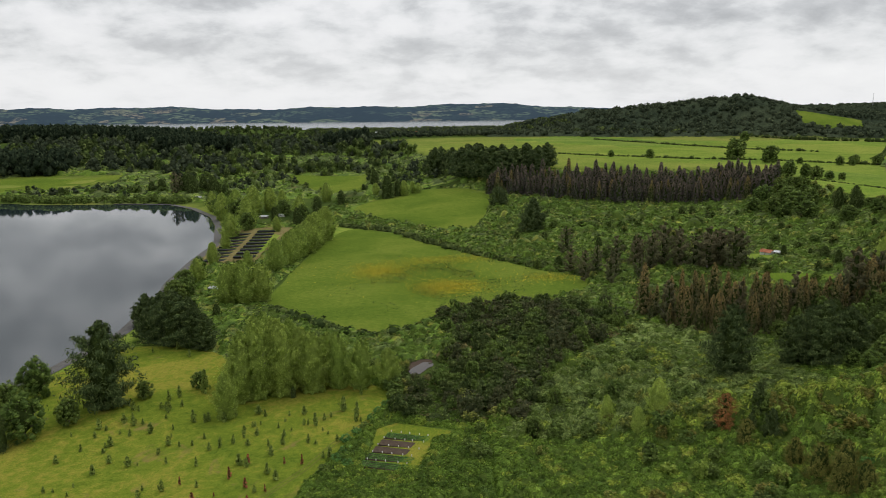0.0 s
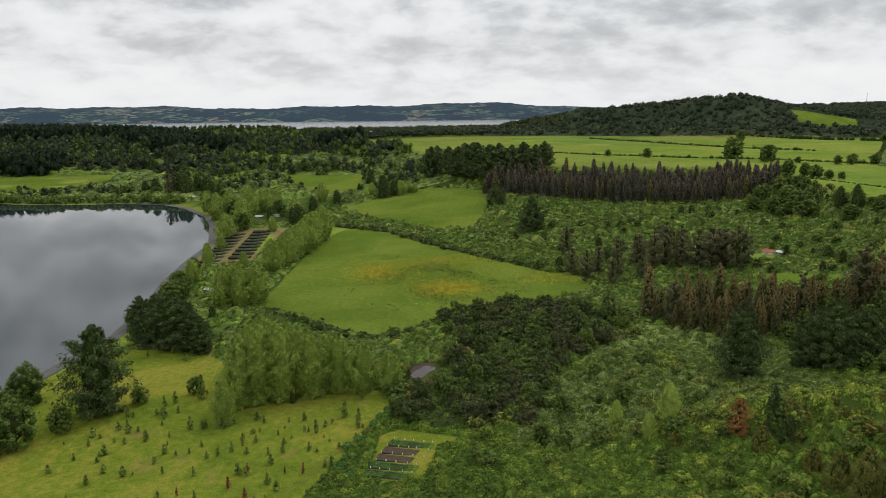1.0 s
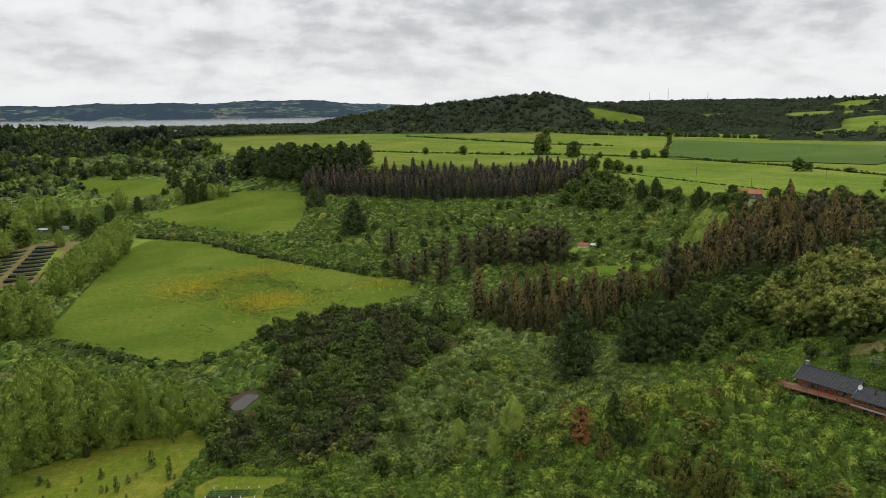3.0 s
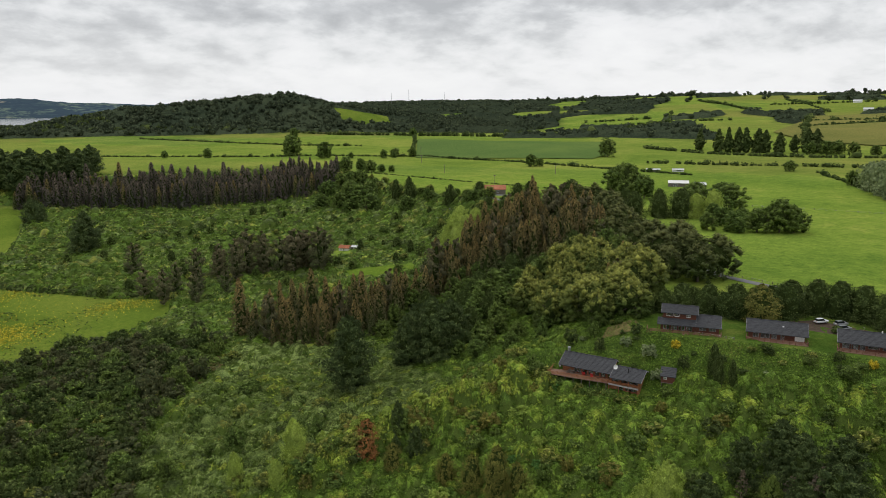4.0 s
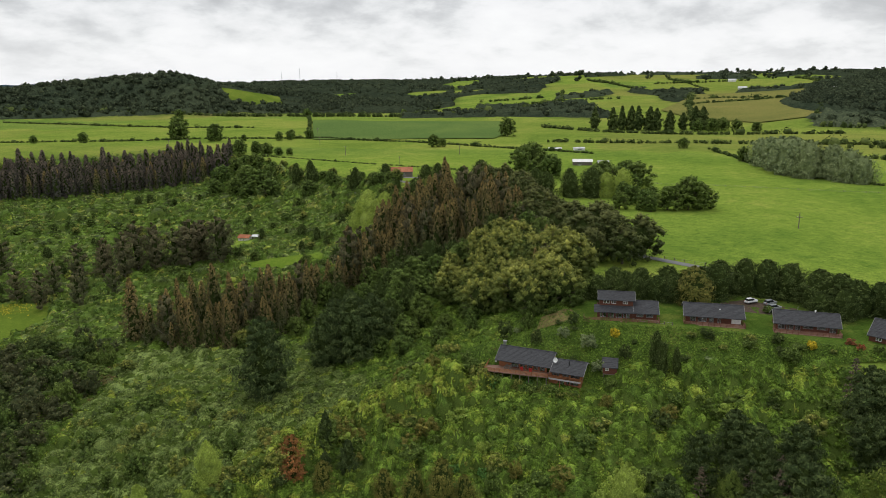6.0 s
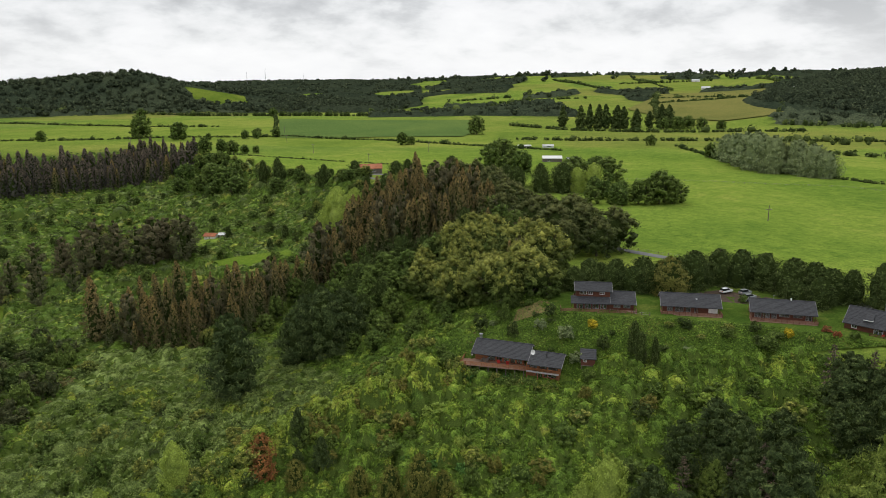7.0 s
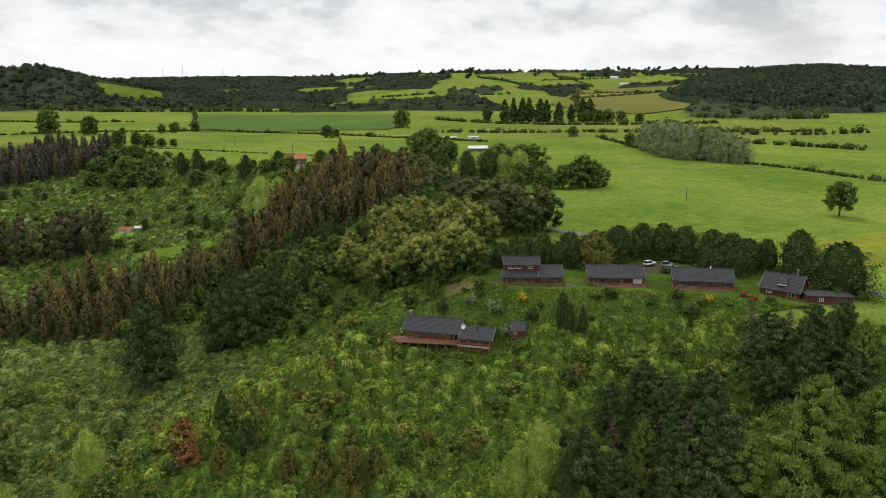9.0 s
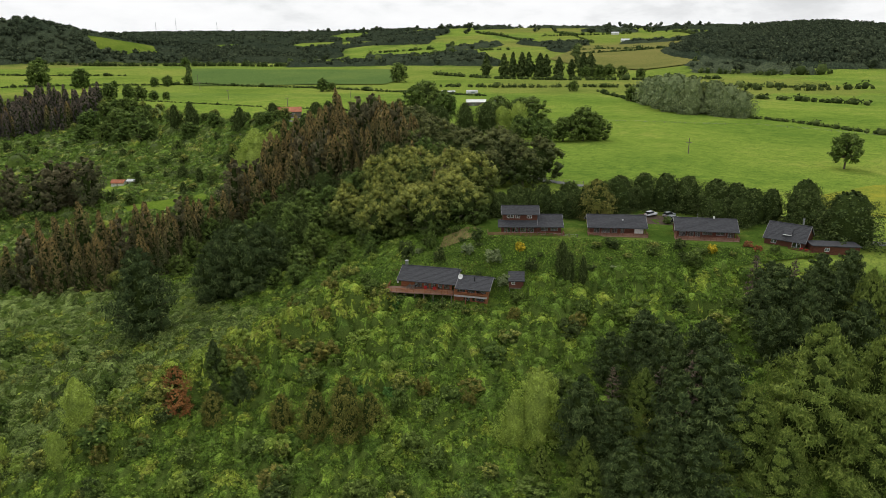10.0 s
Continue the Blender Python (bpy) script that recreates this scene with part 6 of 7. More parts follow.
front_wall(a, 0.2, 9.2, 1.0, 0.1, 2.3, [(0.6, 3.2, 0.3, 2.1), (3.5, 5.6, 0.3, 2.1), (5.9, 8.6, 0.3, 2.1)], CEDAR, frame_mat=TIMBER)
shell(a, 0.2, 9.2, 1.0, 8.0, 0.1, 2.3, CEDAR, (4.4, 4.0))
gable(a, 0.5, 10.0, -0.9, 2.05, 4.4, 4.2, 8.6, 2.2, 11)
part("balcony", boxes((0.2, 9.2, -0.6, 1.0, -0.16, 0.1)), CEDAR, a)
part("balcony_band", boxes((0.2, 9.2, -0.66, -0.58, -0.28, 0.22)), STONE, a)
railing(a, [(0.25, -0.55), (9.15, -0.55)], 0.1, CEDAR, rails=(0.5, 0.9))
for x in (0.3, 3.35, 6.2, 9.1):
    part("veranda_post", boxes((x - 0.1, x + 0.1, -0.55, -0.35, -2.4, 2.2)), CEDAR, a)
front_wall(a, 0.2, 9.2, 0.6, -2.4, -0.2, [(2.6, 4.4, -2.2, -0.5), (5.0, 8.4, -1.6, -0.5)], CEDAR, frame_mat=TIMBER, name="basement_wall")
part("wall", boxes((0.2, 9.2, 7.8, 7.98, -2.4, -0.15), (0.2, 0.38, 0.8, 7.8, -2.4, -0.15), (9.02, 9.2, 0.8, 7.8, -2.4, -0.15)), CEDAR, a)
door = part("door", bevelled(boxes((1.0, 2.0, 0.52, 0.6, -2.4, -0.4)), 0.02), CEDAR, a, "orange timber door")
part("door_handle", boxes((1.84, 1.9, 0.46, 0.53, -1.5, -1.3)), STEEL, door)
deck_poly = [(-19.2, 3.6), (-18.6, -2.6), (0.0, -0.6), (0.0, 2.6), (-15.8, 2.6), (-15.8, 6.0)]
bm = bmesh.new()
low_ring, top_ring = [[bm.verts.new((x, y, z)) for x, y in deck_poly] for z in (-0.16, 0.08)]
bm.faces.new(top_ring)
bm.faces.new(low_ring[::-1])
for i in range(6):
    bm.faces.new((low_ring[i], low_ring[(i + 1) % 6], top_ring[(i + 1) % 6], top_ring[i]))
bmesh.ops.recalc_face_normals(bm, faces=bm.faces)
part("deck", bm, DECKING, a)
railing(a, [(-15.8, 5.9), (-19.0, 3.6), (-18.4, -2.5), (-0.1, -0.5)], 0.08, CEDAR, rails=(0.25, 0.5, 0.75, 1.0))
stilts(a, [(-18.0 + 2.5 * i, -2.2 + 0.26 * i) for i in range(8)], -0.16, 4.5, WOOD)
chimney(a, -15.2, 6.6, 3.2, 6.2, STEEL, 0.7)
pipe = part("stove_pipe", tri_mesh("stove_pipe", *rod((5.2, 2.4, 2.8), (5.2, 2.4, 4.6), 0.14, 0.14, 10), BLACK), BLACK, a)
part("flashing", boxes((4.9, 5.5, 2.1, 2.7, 2.98, 3.1)), TIN, pipe)
dish = part("satellite_dish", tri_mesh("satellite_dish", *rod((0, 0, 0), (0, 0, 0.1), 0.1, 0.1)), WHITE, a)
bm = bmesh.new()
bmesh.ops.create_uvsphere(bm, u_segments=18, v_segments=10, radius=0.9)
bmesh.ops.delete(bm, geom=[q for q in bm.verts if q.co.z > -0.45], context="VERTS")
for q in bm.verts:
    q.co.z += 0.9
bmesh.ops.solidify(bm, geom=bm.faces[:], thickness=0.03)
bm.to_mesh(dish.data)
bm.free()
dish.data.materials.clear()
dish.data.materials.append(WHITE)
dish.matrix_basis = pose(1.4, 2.6, 4.3, 70, 0, -20)
mast = part("mast", tri_mesh("mast", *rod((1.4, 2.7, 2.6), (1.4, 2.7, 4.3), 0.05, 0.05, 6), STEEL), STEEL, a)

# the steep-roofed house with a dormer, and its outbuilding
e = thing("chalet", 212.4, 110.0, 47.9, -91.0, "dark timber chalet with a steep shingle roof and dormer", "house", "timber cabins")
front_wall(e, 0.3, 10.6, 0.0, 0, 2.6, [(2.0, 3.4, 0.9, 2.0), (7.4, 9.6, 0.2, 2.2)], TIMBER)
shell(e, 0.3, 10.6, 0.0, 8.4, 0, 2.6, TIMBER, (4.2, 5.7))
gable(e, 0, 10.9, -0.9, 2.2, 4.2, 5.9, 9.2, 2.2, 14)
dormer = part("dormer", prism([(0.2, 3.6), (2.8, 5.2), (2.8, 3.4), (0.2, 3.3)], 4.8, 6.8), SHINGLE, e)
part("pane", boxes((5.0, 6.6, 0.16, 0.2, 3.36, 3.56)), GLASS, dormer)
part("trim", boxes((4.72, 4.8, 0.1, 2.4, 3.5, 3.72), (6.8, 6.88, 0.1, 2.4, 3.5, 3.72), (4.72, 6.88, 0.04, 0.14, 3.55, 3.72)), WHITE, dormer, "pale trim round the dormer")
chimney(e, 8.4, 5.4, 5.2, 7.3, STEEL, 0.35)
part("terrace", boxes((7.0, 13.5, -2.4, 0.0, -0.35, -0.05)), DECKING, e)
railing(e, [(7.1, -2.3), (13.4, -2.3)], -0.05, TIMBER)
s = thing("outbuilding", 210.4, 97.2, 47.9, -61.0, "low red-brown outbuilding with a flat dark roof", "shed")
front_wall(s, 0.0, 11.5, 0.0, 0, 2.3, [(3.0, 4.2, 0.9, 1.9)], TIMBER)
shell(s, 0.0, 11.5, 0.0, 4.6, 0, 2.3, TIMBER)
part("roof", boxes((-0.3, 11.8, -0.5, 4.9, 2.32, 2.55)), SHINGLE, s)


sp = thing("garden_shelter", 110.0, 202.0, float(height(110, 202)) + 1.2, -40, "small dark-roofed shelter with a white post in scrub", "shelter")
part("roof", slope(-0.9, 0.9, -0.2, 2.3, 1.6, 2.7, 3), SHINGLE, sp)
for px_ in (-0.7, 0.7):
    part("post", boxes((px_ - 0.07, px_ + 0.07, 1.2, 1.34, -1.5, 2.75)), WOOD, sp)
part("white_post", bevelled(boxes((-0.35, 0.1, -1.0, -0.7, -1.5, 2.2)), 0.05), WHITE, sp, "white painted post")


def lounge(x, y, z, turn, label, mat):
    """A low garden chair with a cushion."""
    ch = thing("garden_chair", x, y, z, turn, label, "chair", "deck furniture")
    part("seat", bevelled(boxes((-0.4, 0.4, -0.4, 0.5, 0.28, 0.42)), 0.04), mat, ch)
    part("backrest", bevelled(boxes((-0.4, 0.4, 0.42, 0.56, 0.4, 1.0)), 0.04), mat, ch)
    for px_ in (-0.35, 0.35):
        for py_ in (-0.35, 0.42):
            part("leg", boxes((px_ - 0.03, px_ + 0.03, py_ - 0.03, py_ + 0.03, 0, 0.28)), WOOD, ch)
    return ch


def local(house, x, y):
    p = house.matrix_basis @ Vector((x, y, 0))
    return p.x, p.y


for x in (-8.2, -5.6):
    lounge(*local(a, x, 1.2), 36.7, -40, "red cushioned lounge chair on the cedar deck", CUSHION)
for x, y in ((10.0, -1.2), (11.4, -1.6), (12.6, -1.0)):
    lounge(*local(e, x, y), 47.85, -80, "red garden chair on the chalet terrace", CUSHION)
tb_ = thing("dining_table", *local(a, -12.4, 1.6), 36.7, -57, "dark outdoor dining table on the deck", "table", "deck furniture")
part("tabletop", bevelled(boxes((-1.0, 1.0, -0.5, 0.5, 0.70, 0.76)), 0.02), WOOD, tb_)
for px_ in (-0.9, 0.9):
    for py_ in (-0.4, 0.4):
        part("leg", boxes((px_ - 0.04, px_ + 0.04, py_ - 0.04, py_ + 0.04, 0, 0.70)), WOOD, tb_)
for i, (x, y) in enumerate(((-13.2, 0.6), (-12.4, 0.6), (-11.6, 0.6), (-13.0, 2.3), (-11.8, 2.3))):
    lounge(*local(a, x, y), 36.7, -57 + (180 if y < 1 else 0), "dark outdoor dining chair on the deck", WOOD).scale = (0.6, 0.6, 0.9)
um = thing("garden_parasol", *local(a, -16.8, 3.2), 36.7, 0, "closed white parasol at the deck's end", "parasol", "deck furniture")
part("pole", tri_mesh("pole", *rod((0, 0, 0), (0, 0, 2.5), 0.04, 0.04, 8), WOOD), WOOD, um)
part("canopy", tri_mesh("canopy", *rod((0, 0, 0.7), (0, 0, 2.45), 0.26, 0.06, 10), WHITE), WHITE, um)
part("base", tri_mesh("base", *rod((0, 0, 0), (0, 0, 0.12), 0.35, 0.3, 12), STONE), STONE, um)

sh = thing("garden_shed", 162.0, 160.0, 38.5, -57, "small dark-roofed timber shed below the bank", "shed")
front_wall(sh, 0, 3.8, 0.0, 0, 2.0, [(0.6, 1.6, 0.9, 1.6)], TIMBER)
shell(sh, 0, 3.8, 0.0, 3.2, 0, 2.0, TIMBER)
part("roof", slope(-0.3, 4.1, -0.4, 1.95, 3.5, 3.5, 6), SHINGLE, sh)
stilts(sh, [(0.2, 0.2), (3.6, 0.2)], 0, 2.5, WOOD)


# ---------- farm buildings ----------
def barn(name, x, y, turn, long, deep, wall_h, ridge_h, roof_mat, wall_mat, label, openings=(), z=None, category="barn", group="farm buildings"):
    z = float(height(x, y)) if z is None else z
    t = thing(name, x, y, z, turn, label, category, group)
    front_wall(t, 0, long, 0, -0.5, wall_h, list(openings), wall_mat)
    shell(t, 0, long, 0, deep, -0.5, wall_h, wall_mat, (deep / 2, ridge_h))
    gable(t, -0.4, long + 0.4, -0.6, wall_h - 0.15, deep / 2, ridge_h, deep + 0.6, wall_h - 0.15, 5, roof_mat, roof_mat)
    return t


barn("barn", 341, 476, -38, 19, 10, 4.2, 7.0, RUST, WOOD, "old plank barn with an orange rusted roof", [(3, 6, 0.2, 3.2), (12, 14, 1.5, 3)])
barn("barn", 497, 420, -50, 16, 8, 3.2, 5.0, WHITE, WOOD, "low farm shed with a white metal roof", [(4, 7, 0.3, 2.6)])
barn("barn", 505, 400, -45, 9, 7, 2.8, 4.4, TIN, WOOD, "small farm shed with a pale metal roof", [(3, 5, 0.3, 2.4)])
barn("barn", 588, 518, -45, 13, 6, 2.2, 3.2, TIN, WOOD, "long low farm shed across the pasture", [(3, 6, 0.3, 1.9), (8, 11, 0.3, 1.9)])
barn("barn", 606, 500, -45, 11, 6, 2.2, 3.2, TIN, WHITE, "long white farm shed across the pasture", [(4, 8, 0.5, 1.9)])
barn("hut", 222, 488, -52, 7.5, 5, 2.4, 3.9, RUST, WHITE, "small white hut with a rusty red roof", [(1, 2.2, 0.9, 1.9), (3.2, 4.2, 0.1, 2.0)], category="hut", group="huts")
barn("hut", 229, 482, -52, 4, 4, 2.2, 3.0, TIN, WOOD, "grey lean-to hut among scrub", [(1, 2.2, 0.9, 1.9)], category="hut", group="huts")
barn("hut", 10, 232, -20, 2.4, 2.0, 1.8, 2.3, TIN, WOOD, "tiny shed with a white metal roof in thicket", [(0.8, 1.4, 0.8, 1.5)], category="hut", group="huts")
barn("hut", -154, 446, -20, 8, 5, 2.3, 3.0, TIN, WOOD, "shoreside shack with a pale roof", [(2, 4, 0.8, 1.9)], category="hut", group="huts")
barn("hut", -338, 950, -10, 8, 5, 2.6, 3.8, TIN, WHITE, "small white boathouse by the beach", [(2, 4, 0.8, 1.9)], category="hut", group="huts")
barn("hut", -200, 756, -10, 8, 4, 2.6, 3.6, TIN, WOOD, "camp hut with a pale roof among poplars", [(2, 4, 0.8, 1.9)], category="hut", group="huts")
barn("hut", -182, 764, -10, 6, 4, 2.4, 3.2, WHITE, WHITE, "small white camp hut among poplars", [(2, 4, 0.8, 1.9)], category="hut", group="huts")
barn("farmhouse", -448, 1618, -10, 17, 9, 4.0, 8.5, TIN, WHITE, "white house with a pale roof in woods", [(2, 5, 1, 3), (9, 12, 1, 3)], category="house", group="village houses")
for x, y, long, roof_m, wall_m, text in [(-80, 1880, 26, RUST, TIMBER, "brick-red village house among trees"), (-150, 1900, 15, RUST, WHITE, "white village house with a red roof"), (-40, 1905, 16, TIN, TIMBER, "brown village house among trees"),
                                         (-190, 1940, 14, TIN, WHITE, "white village house with a pale roof"), (20, 1850, 12, RUST, WOOD, "small red-roofed village house")]:
    barn("village_house", x, y, -5, long, 11, 6, 11, roof_m, wall_m, text, [(2, 5, 1, 3), (7, 9, 1, 3)], category="house", group="village houses")
for x, y in ((1862, 684), (1890, 660), (2050, 1000), (2300, 1150)):
    barn("farmhouse", x, y, -70, 24, 12, 5, 9, TIN, WHITE, "white farmstead on a distant hill", [(2, 6, 1, 3), (12, 16, 1, 3)], category="house", group="hill farms")


# ---------- cars ----------
def car(x, y, z, turn, paint, label):
    c_ = thing("car", x, y, z, turn, label, "car", "parked cars")
    body = part("body", bevelled(prism([(-0.85, 0.35), (0.85, 0.35), (0.88, 0.75), (0.8, 0.95), (-0.8, 0.95), (-0.88, 0.75)], -2.15, 2.15), 0.08), paint, c_)
    bm_ = bmesh.new()
    ring_a = [bm_.verts.new(q) for q in ((-1.95, -0.76, 0.93), (1.0, -0.76, 0.93), (1.0, 0.76, 0.93), (-1.95, 0.76, 0.93))]
    ring_b = [bm_.verts.new(q) for q in ((-1.7, -0.6, 1.56), (0.35, -0.6, 1.56), (0.35, 0.6, 1.56), (-1.7, 0.6, 1.56))]
    bm_.faces.new(ring_b)
    for i in range(4):
        bm_.faces.new((ring_a[i], ring_a[(i + 1) % 4], ring_b[(i + 1) % 4], ring_b[i]))
    part("cabin_glass", bm_, DARK_GLASS, c_)
    part("roof", bevelled(boxes((-1.72, 0.37, -0.62, 0.62, 1.55, 1.62)), 0.02), paint, c_)
    for wx in (-1.35, 1.35):
        for wy in (-0.8, 0.8):
            w = part("wheel", tri_mesh("wheel", *rod((wx, wy - 0.11, 0.34), (wx, wy + 0.11, 0.34), 0.34, 0.34, 14), RUBBER), RUBBER, c_)
            part("rim", tri_mesh("rim", *rod((wx, wy + 0.12 * (1 if wy > 0 else -1), 0.34), (wx, wy, 0.34), 0.02, 0.22, 10), STEEL), STEEL, w)
    for wy in (-0.6, 0.6):
        part("headlight", boxes((2.1, 2.18, wy - 0.18, wy + 0.18, 0.7, 0.84)), WHITE, c_)
        part("tail_light", boxes((-2.18, -2.1, wy - 0.15, wy + 0.15, 0.72, 0.9)), CAR_RED, c_)
    return c_


car(224.0, 147.0, 48.15, -20, CAR_WHITE, "white off-road car parked behind the cabins")
car(222.5, 139.0, 48.15, -25, CAR_SILVER, "silver car parked behind a round bush")
car(226.5, 142.0, 48.15, -20, CAR_SILVER, "pale car parked under the evergreens")
car(541, 512, 48.2, 40, CAR_SILVER, "grey car parked at the farm")
car(552, 505, 48.2, 20, CAR_WHITE, "white car parked at the farm")



# ---------- roads and tracks ----------
strip("road", [(262, -200), (248, 20), (232, 75), (228, 96), (236, 108), (250, 130), (256, 160), (256, 205), (275, 260), (300, 330), (325, 420), (336, 465), (350, 480)], 4.5, ASPHALT,
      "pale grey lane along the plateau's edge", "road", lift=0.16)
RUT = turf("worn_grass", (0.105, 0.125, 0.026), (0.135, 0.145, 0.034), (0.165, 0.160, 0.045))
for off in (-0.9, 0.9):
    strip("track", [(-62 + off, 150), (-52 + off, 186), (-43 + off, 202), (-37 + off, 219), (-28 + off, 236), (-24 + off, 250)], 0.55, RUT, "worn wheel rut across the lawn", "track", lift=0.2)
strip("track", [(300, 480), (326, 482), (345, 470), (362, 440)], 7, ASPHALT, "gravel yard before the barn", "yard", lift=0.22)
strip("track", [(152, 192), (158, 196), (165, 202), (173, 210)], 2.0, DRY, "bare earth path on the bank", "track", lift=0.35)
draped("driveway", [(214, 156), (226, 150), (228, 134), (218, 134), (214, 144)], EARTH, "bare earth parking place behind the cabins", "driveway", lift=0.3, cell=3, wobble=0.4)
draped("bare_patch", [(166, 187), (172, 190), (177, 182), (172, 177)], DRY, "dry bare patch on the bank", "bare ground", lift=0.5, cell=2, wobble=0.5)

# ---------- vegetable garden ----------
gz = float(height(-14, 213))
for i in range(5):
    y0 = 201 + i * 5.0
    planted = i in (0, 1, 4)
    bed = thing("vegetable_bed", -15.0 + 1.6 * (i - 2), y0, 0, -14, "vegetable bed with rows of green crops" if planted else "dark bare earth vegetable bed", "garden bed", "vegetable beds")
    bed.location.z = float(height(bed.location.x, y0)) + 0.15
    part("soil", bevelled(boxes((-8.0, 8.0, -2.0, 2.0, -0.3, 0.22)), 0.12), EARTH, bed)
    if planted:
        for k in range(4):
            pieces = [blob(RNG, (x, -1.5 + k, 0.3), (0.45, 0.36, 0.28), 9, 0.2) for x in np.arange(-7.6, 7.7, 0.7)]
            part("crop", leafy("crop", join(pieces), LEAF["gunnera"]), LEAF["gunnera"], bed)
    for k in range(5):
        st = thing("garden_marker", *[v for v in (bed.matrix_basis @ Vector((-7 + 3.4 * k + RNG.uniform(-0.5, 0.5), 2.3, 0)))[:2]], bed.location.z, 0, "white bottle on a garden stake", "marker", "garden markers")
        part("stake", tri_mesh("stake", *rod((0, 0, -0.3), (0, 0, 0.9), 0.03, 0.03, 5), WOOD), WOOD, st)
        part("bottle", tri_mesh("bottle", *join([rod((0, 0, 0.5), (0, 0, 1.0), 0.16, 0.16, 8), rod((0, 0, 1.0), (0, 0, 1.2), 0.16, 0.05, 8)])[:2], WHITE), WHITE, st)

# ---------- pond ----------
draped("pond_bank", rounded([(-17, 289), (-16, 298), (-12, 302.5), (-7, 303), (-4, 299), (-9, 292), (-13, 286)], 1), EARTH, "bare reddish mud bank beside the pond", "bare ground", lift=0.22, cell=2, wobble=0.6)
POND_WATER = [(-15.5, 285.5), (-14.2, 292), (-11.0, 295.6), (-9.2, 299.4), (-4.2, 296.5), (-4.8, 292.5), (-6.9, 290.6), (-8.0, 287.8), (-11.0, 282.2)]
draped("pond", rounded(POND_WATER, 1), water_material("pond_water", (0.05, 0.04, 0.03), 0.03), "small grey pond ringed by scrub", "pond", lift=0.3, cell=2, wobble=0.5)

# ---------- nursery under black netting ----------
draped("nursery_ground", NURSERY, DRY, "dry bare earth between nursery beds", "bare ground", lift=0.12, cell=8)
for side_x, n0 in ((-183, 9), (-159, 9)):
    for i in range(n0):
        y = 548 + i * 15.0
        x = side_x - (y - 548) * 0.10
        bed = thing("nursery_bed", x, y, float(height(x, y)), 0, "black netted nursery bed with green seedlings", "nursery bed", "nursery beds")
        part("frame", bevelled(boxes((-8.5, 8.5, -3.2, 3.2, 0.0, 1.3)), 0.25), BLACK, bed)
        pieces = [blob(RNG, (q, 2.4, 1.3), (0.9, 1.3, 0.5), 9, 0.4) for q in np.arange(-8, 8.1, 1.3)]
        part("foliage", leafy("foliage", join(pieces), LEAF["green"]), LEAF["green"], bed)


# ---------- poles, fences and masts ----------
def pole(x, y, tall, label, arm=0.7):
    p = thing("utility_pole", x, y, float(height(x, y)), -50, label, "pole", "utility poles")
    part("post", tri_mesh("post", *rod((0, 0, -0.5), (0, 0, tall), 0.24, 0.18, 8), WOOD), WOOD, p)
    part("crossarm", boxes((-1.5, 1.5, -0.11, 0.11, tall * arm, tall * arm + 0.24)), WOOD, p)
    for k in (-1.0, 0, 1.0):
        part("insulator", tri_mesh("insulator", *rod((k, 0, tall * arm + 0.18), (k, 0, tall * arm + 0.45), 0.07, 0.05, 6), WHITE), WHITE, p)


pole(354, 182, 7.6, "wooden pole with a crossarm in a pasture")
for x, y in ((420, 640), (500, 560), (470, 760), (390, 520), (330, 850), (560, 900)):
    pole(x, y, 9.0, "wooden power pole beside the fields", 0.92)


def fence(line, label, gap=4.0):
    f = thing("fence", 0, 0, 0, 0, label, "fence", "field fences")
    pts = along(line, gap)
    for x, y in pts:
        z = float(height(x, y))
        part("post", boxes((x - 0.09, x + 0.09, y - 0.09, y + 0.09, z - 0.3, z + 1.2)), WOOD, f)
    for h in (0.5, 1.0):
        for (x0, y0), (x1, y1) in zip(pts, pts[1:]):
            part("wire", tri_mesh("wire", *rod((x0, y0, float(height(x0, y0)) + h), (x1, y1, float(height(x1, y1)) + h), 0.02, 0.02, 3), STEEL), STEEL, f)


fence([(430, 330), (470, 260), (500, 190), (490, 120)], "wire fence with wooden posts across a pasture", 6.0)
fence([(258, 210), (262, 160), (256, 128), (242, 104)], "roadside wire fence with wooden posts", 4.0)
fence([(186, 153), (181, 163)], "short garden fence between the houses", 2.0)


def tower(x, y, tall):
    m = thing("radio_mast", x, y, float(height(x, y)), 20, "thin lattice radio mast on a ridge", "mast", "radio masts")
    legs = [(1.6, 0), (-0.8, 1.4), (-0.8, -1.4)]
    for lx, ly in legs:
        part("leg", tri_mesh("leg", *rod((lx, ly, 0), (lx * 0.2, ly * 0.2, tall), 0.3, 0.15, 4), STEEL), STEEL, m)
    bars = []
    for i in range(8):
        u, w = i / 8, (i + 1) / 8
        for (ax, ay), (bx_, by_) in zip(legs, legs[1:] + legs[:1]):
            s0, s1 = 1 - 0.8 * u, 1 - 0.8 * w
            bars.append(rod((ax * s0, ay * s0, tall * u), (bx_ * s1, by_ * s1, tall * w), 0.12, 0.12, 3))
    part("bracing", tri_mesh("bracing", *join(bars)[:2], STEEL), STEEL, m)


tower(1620, 2620, 62)
tower(1560, 2660, 50)
tower(1760, 2560, 46)


# ---------- shrubs, each by itself ----------
SHRUBS = {}


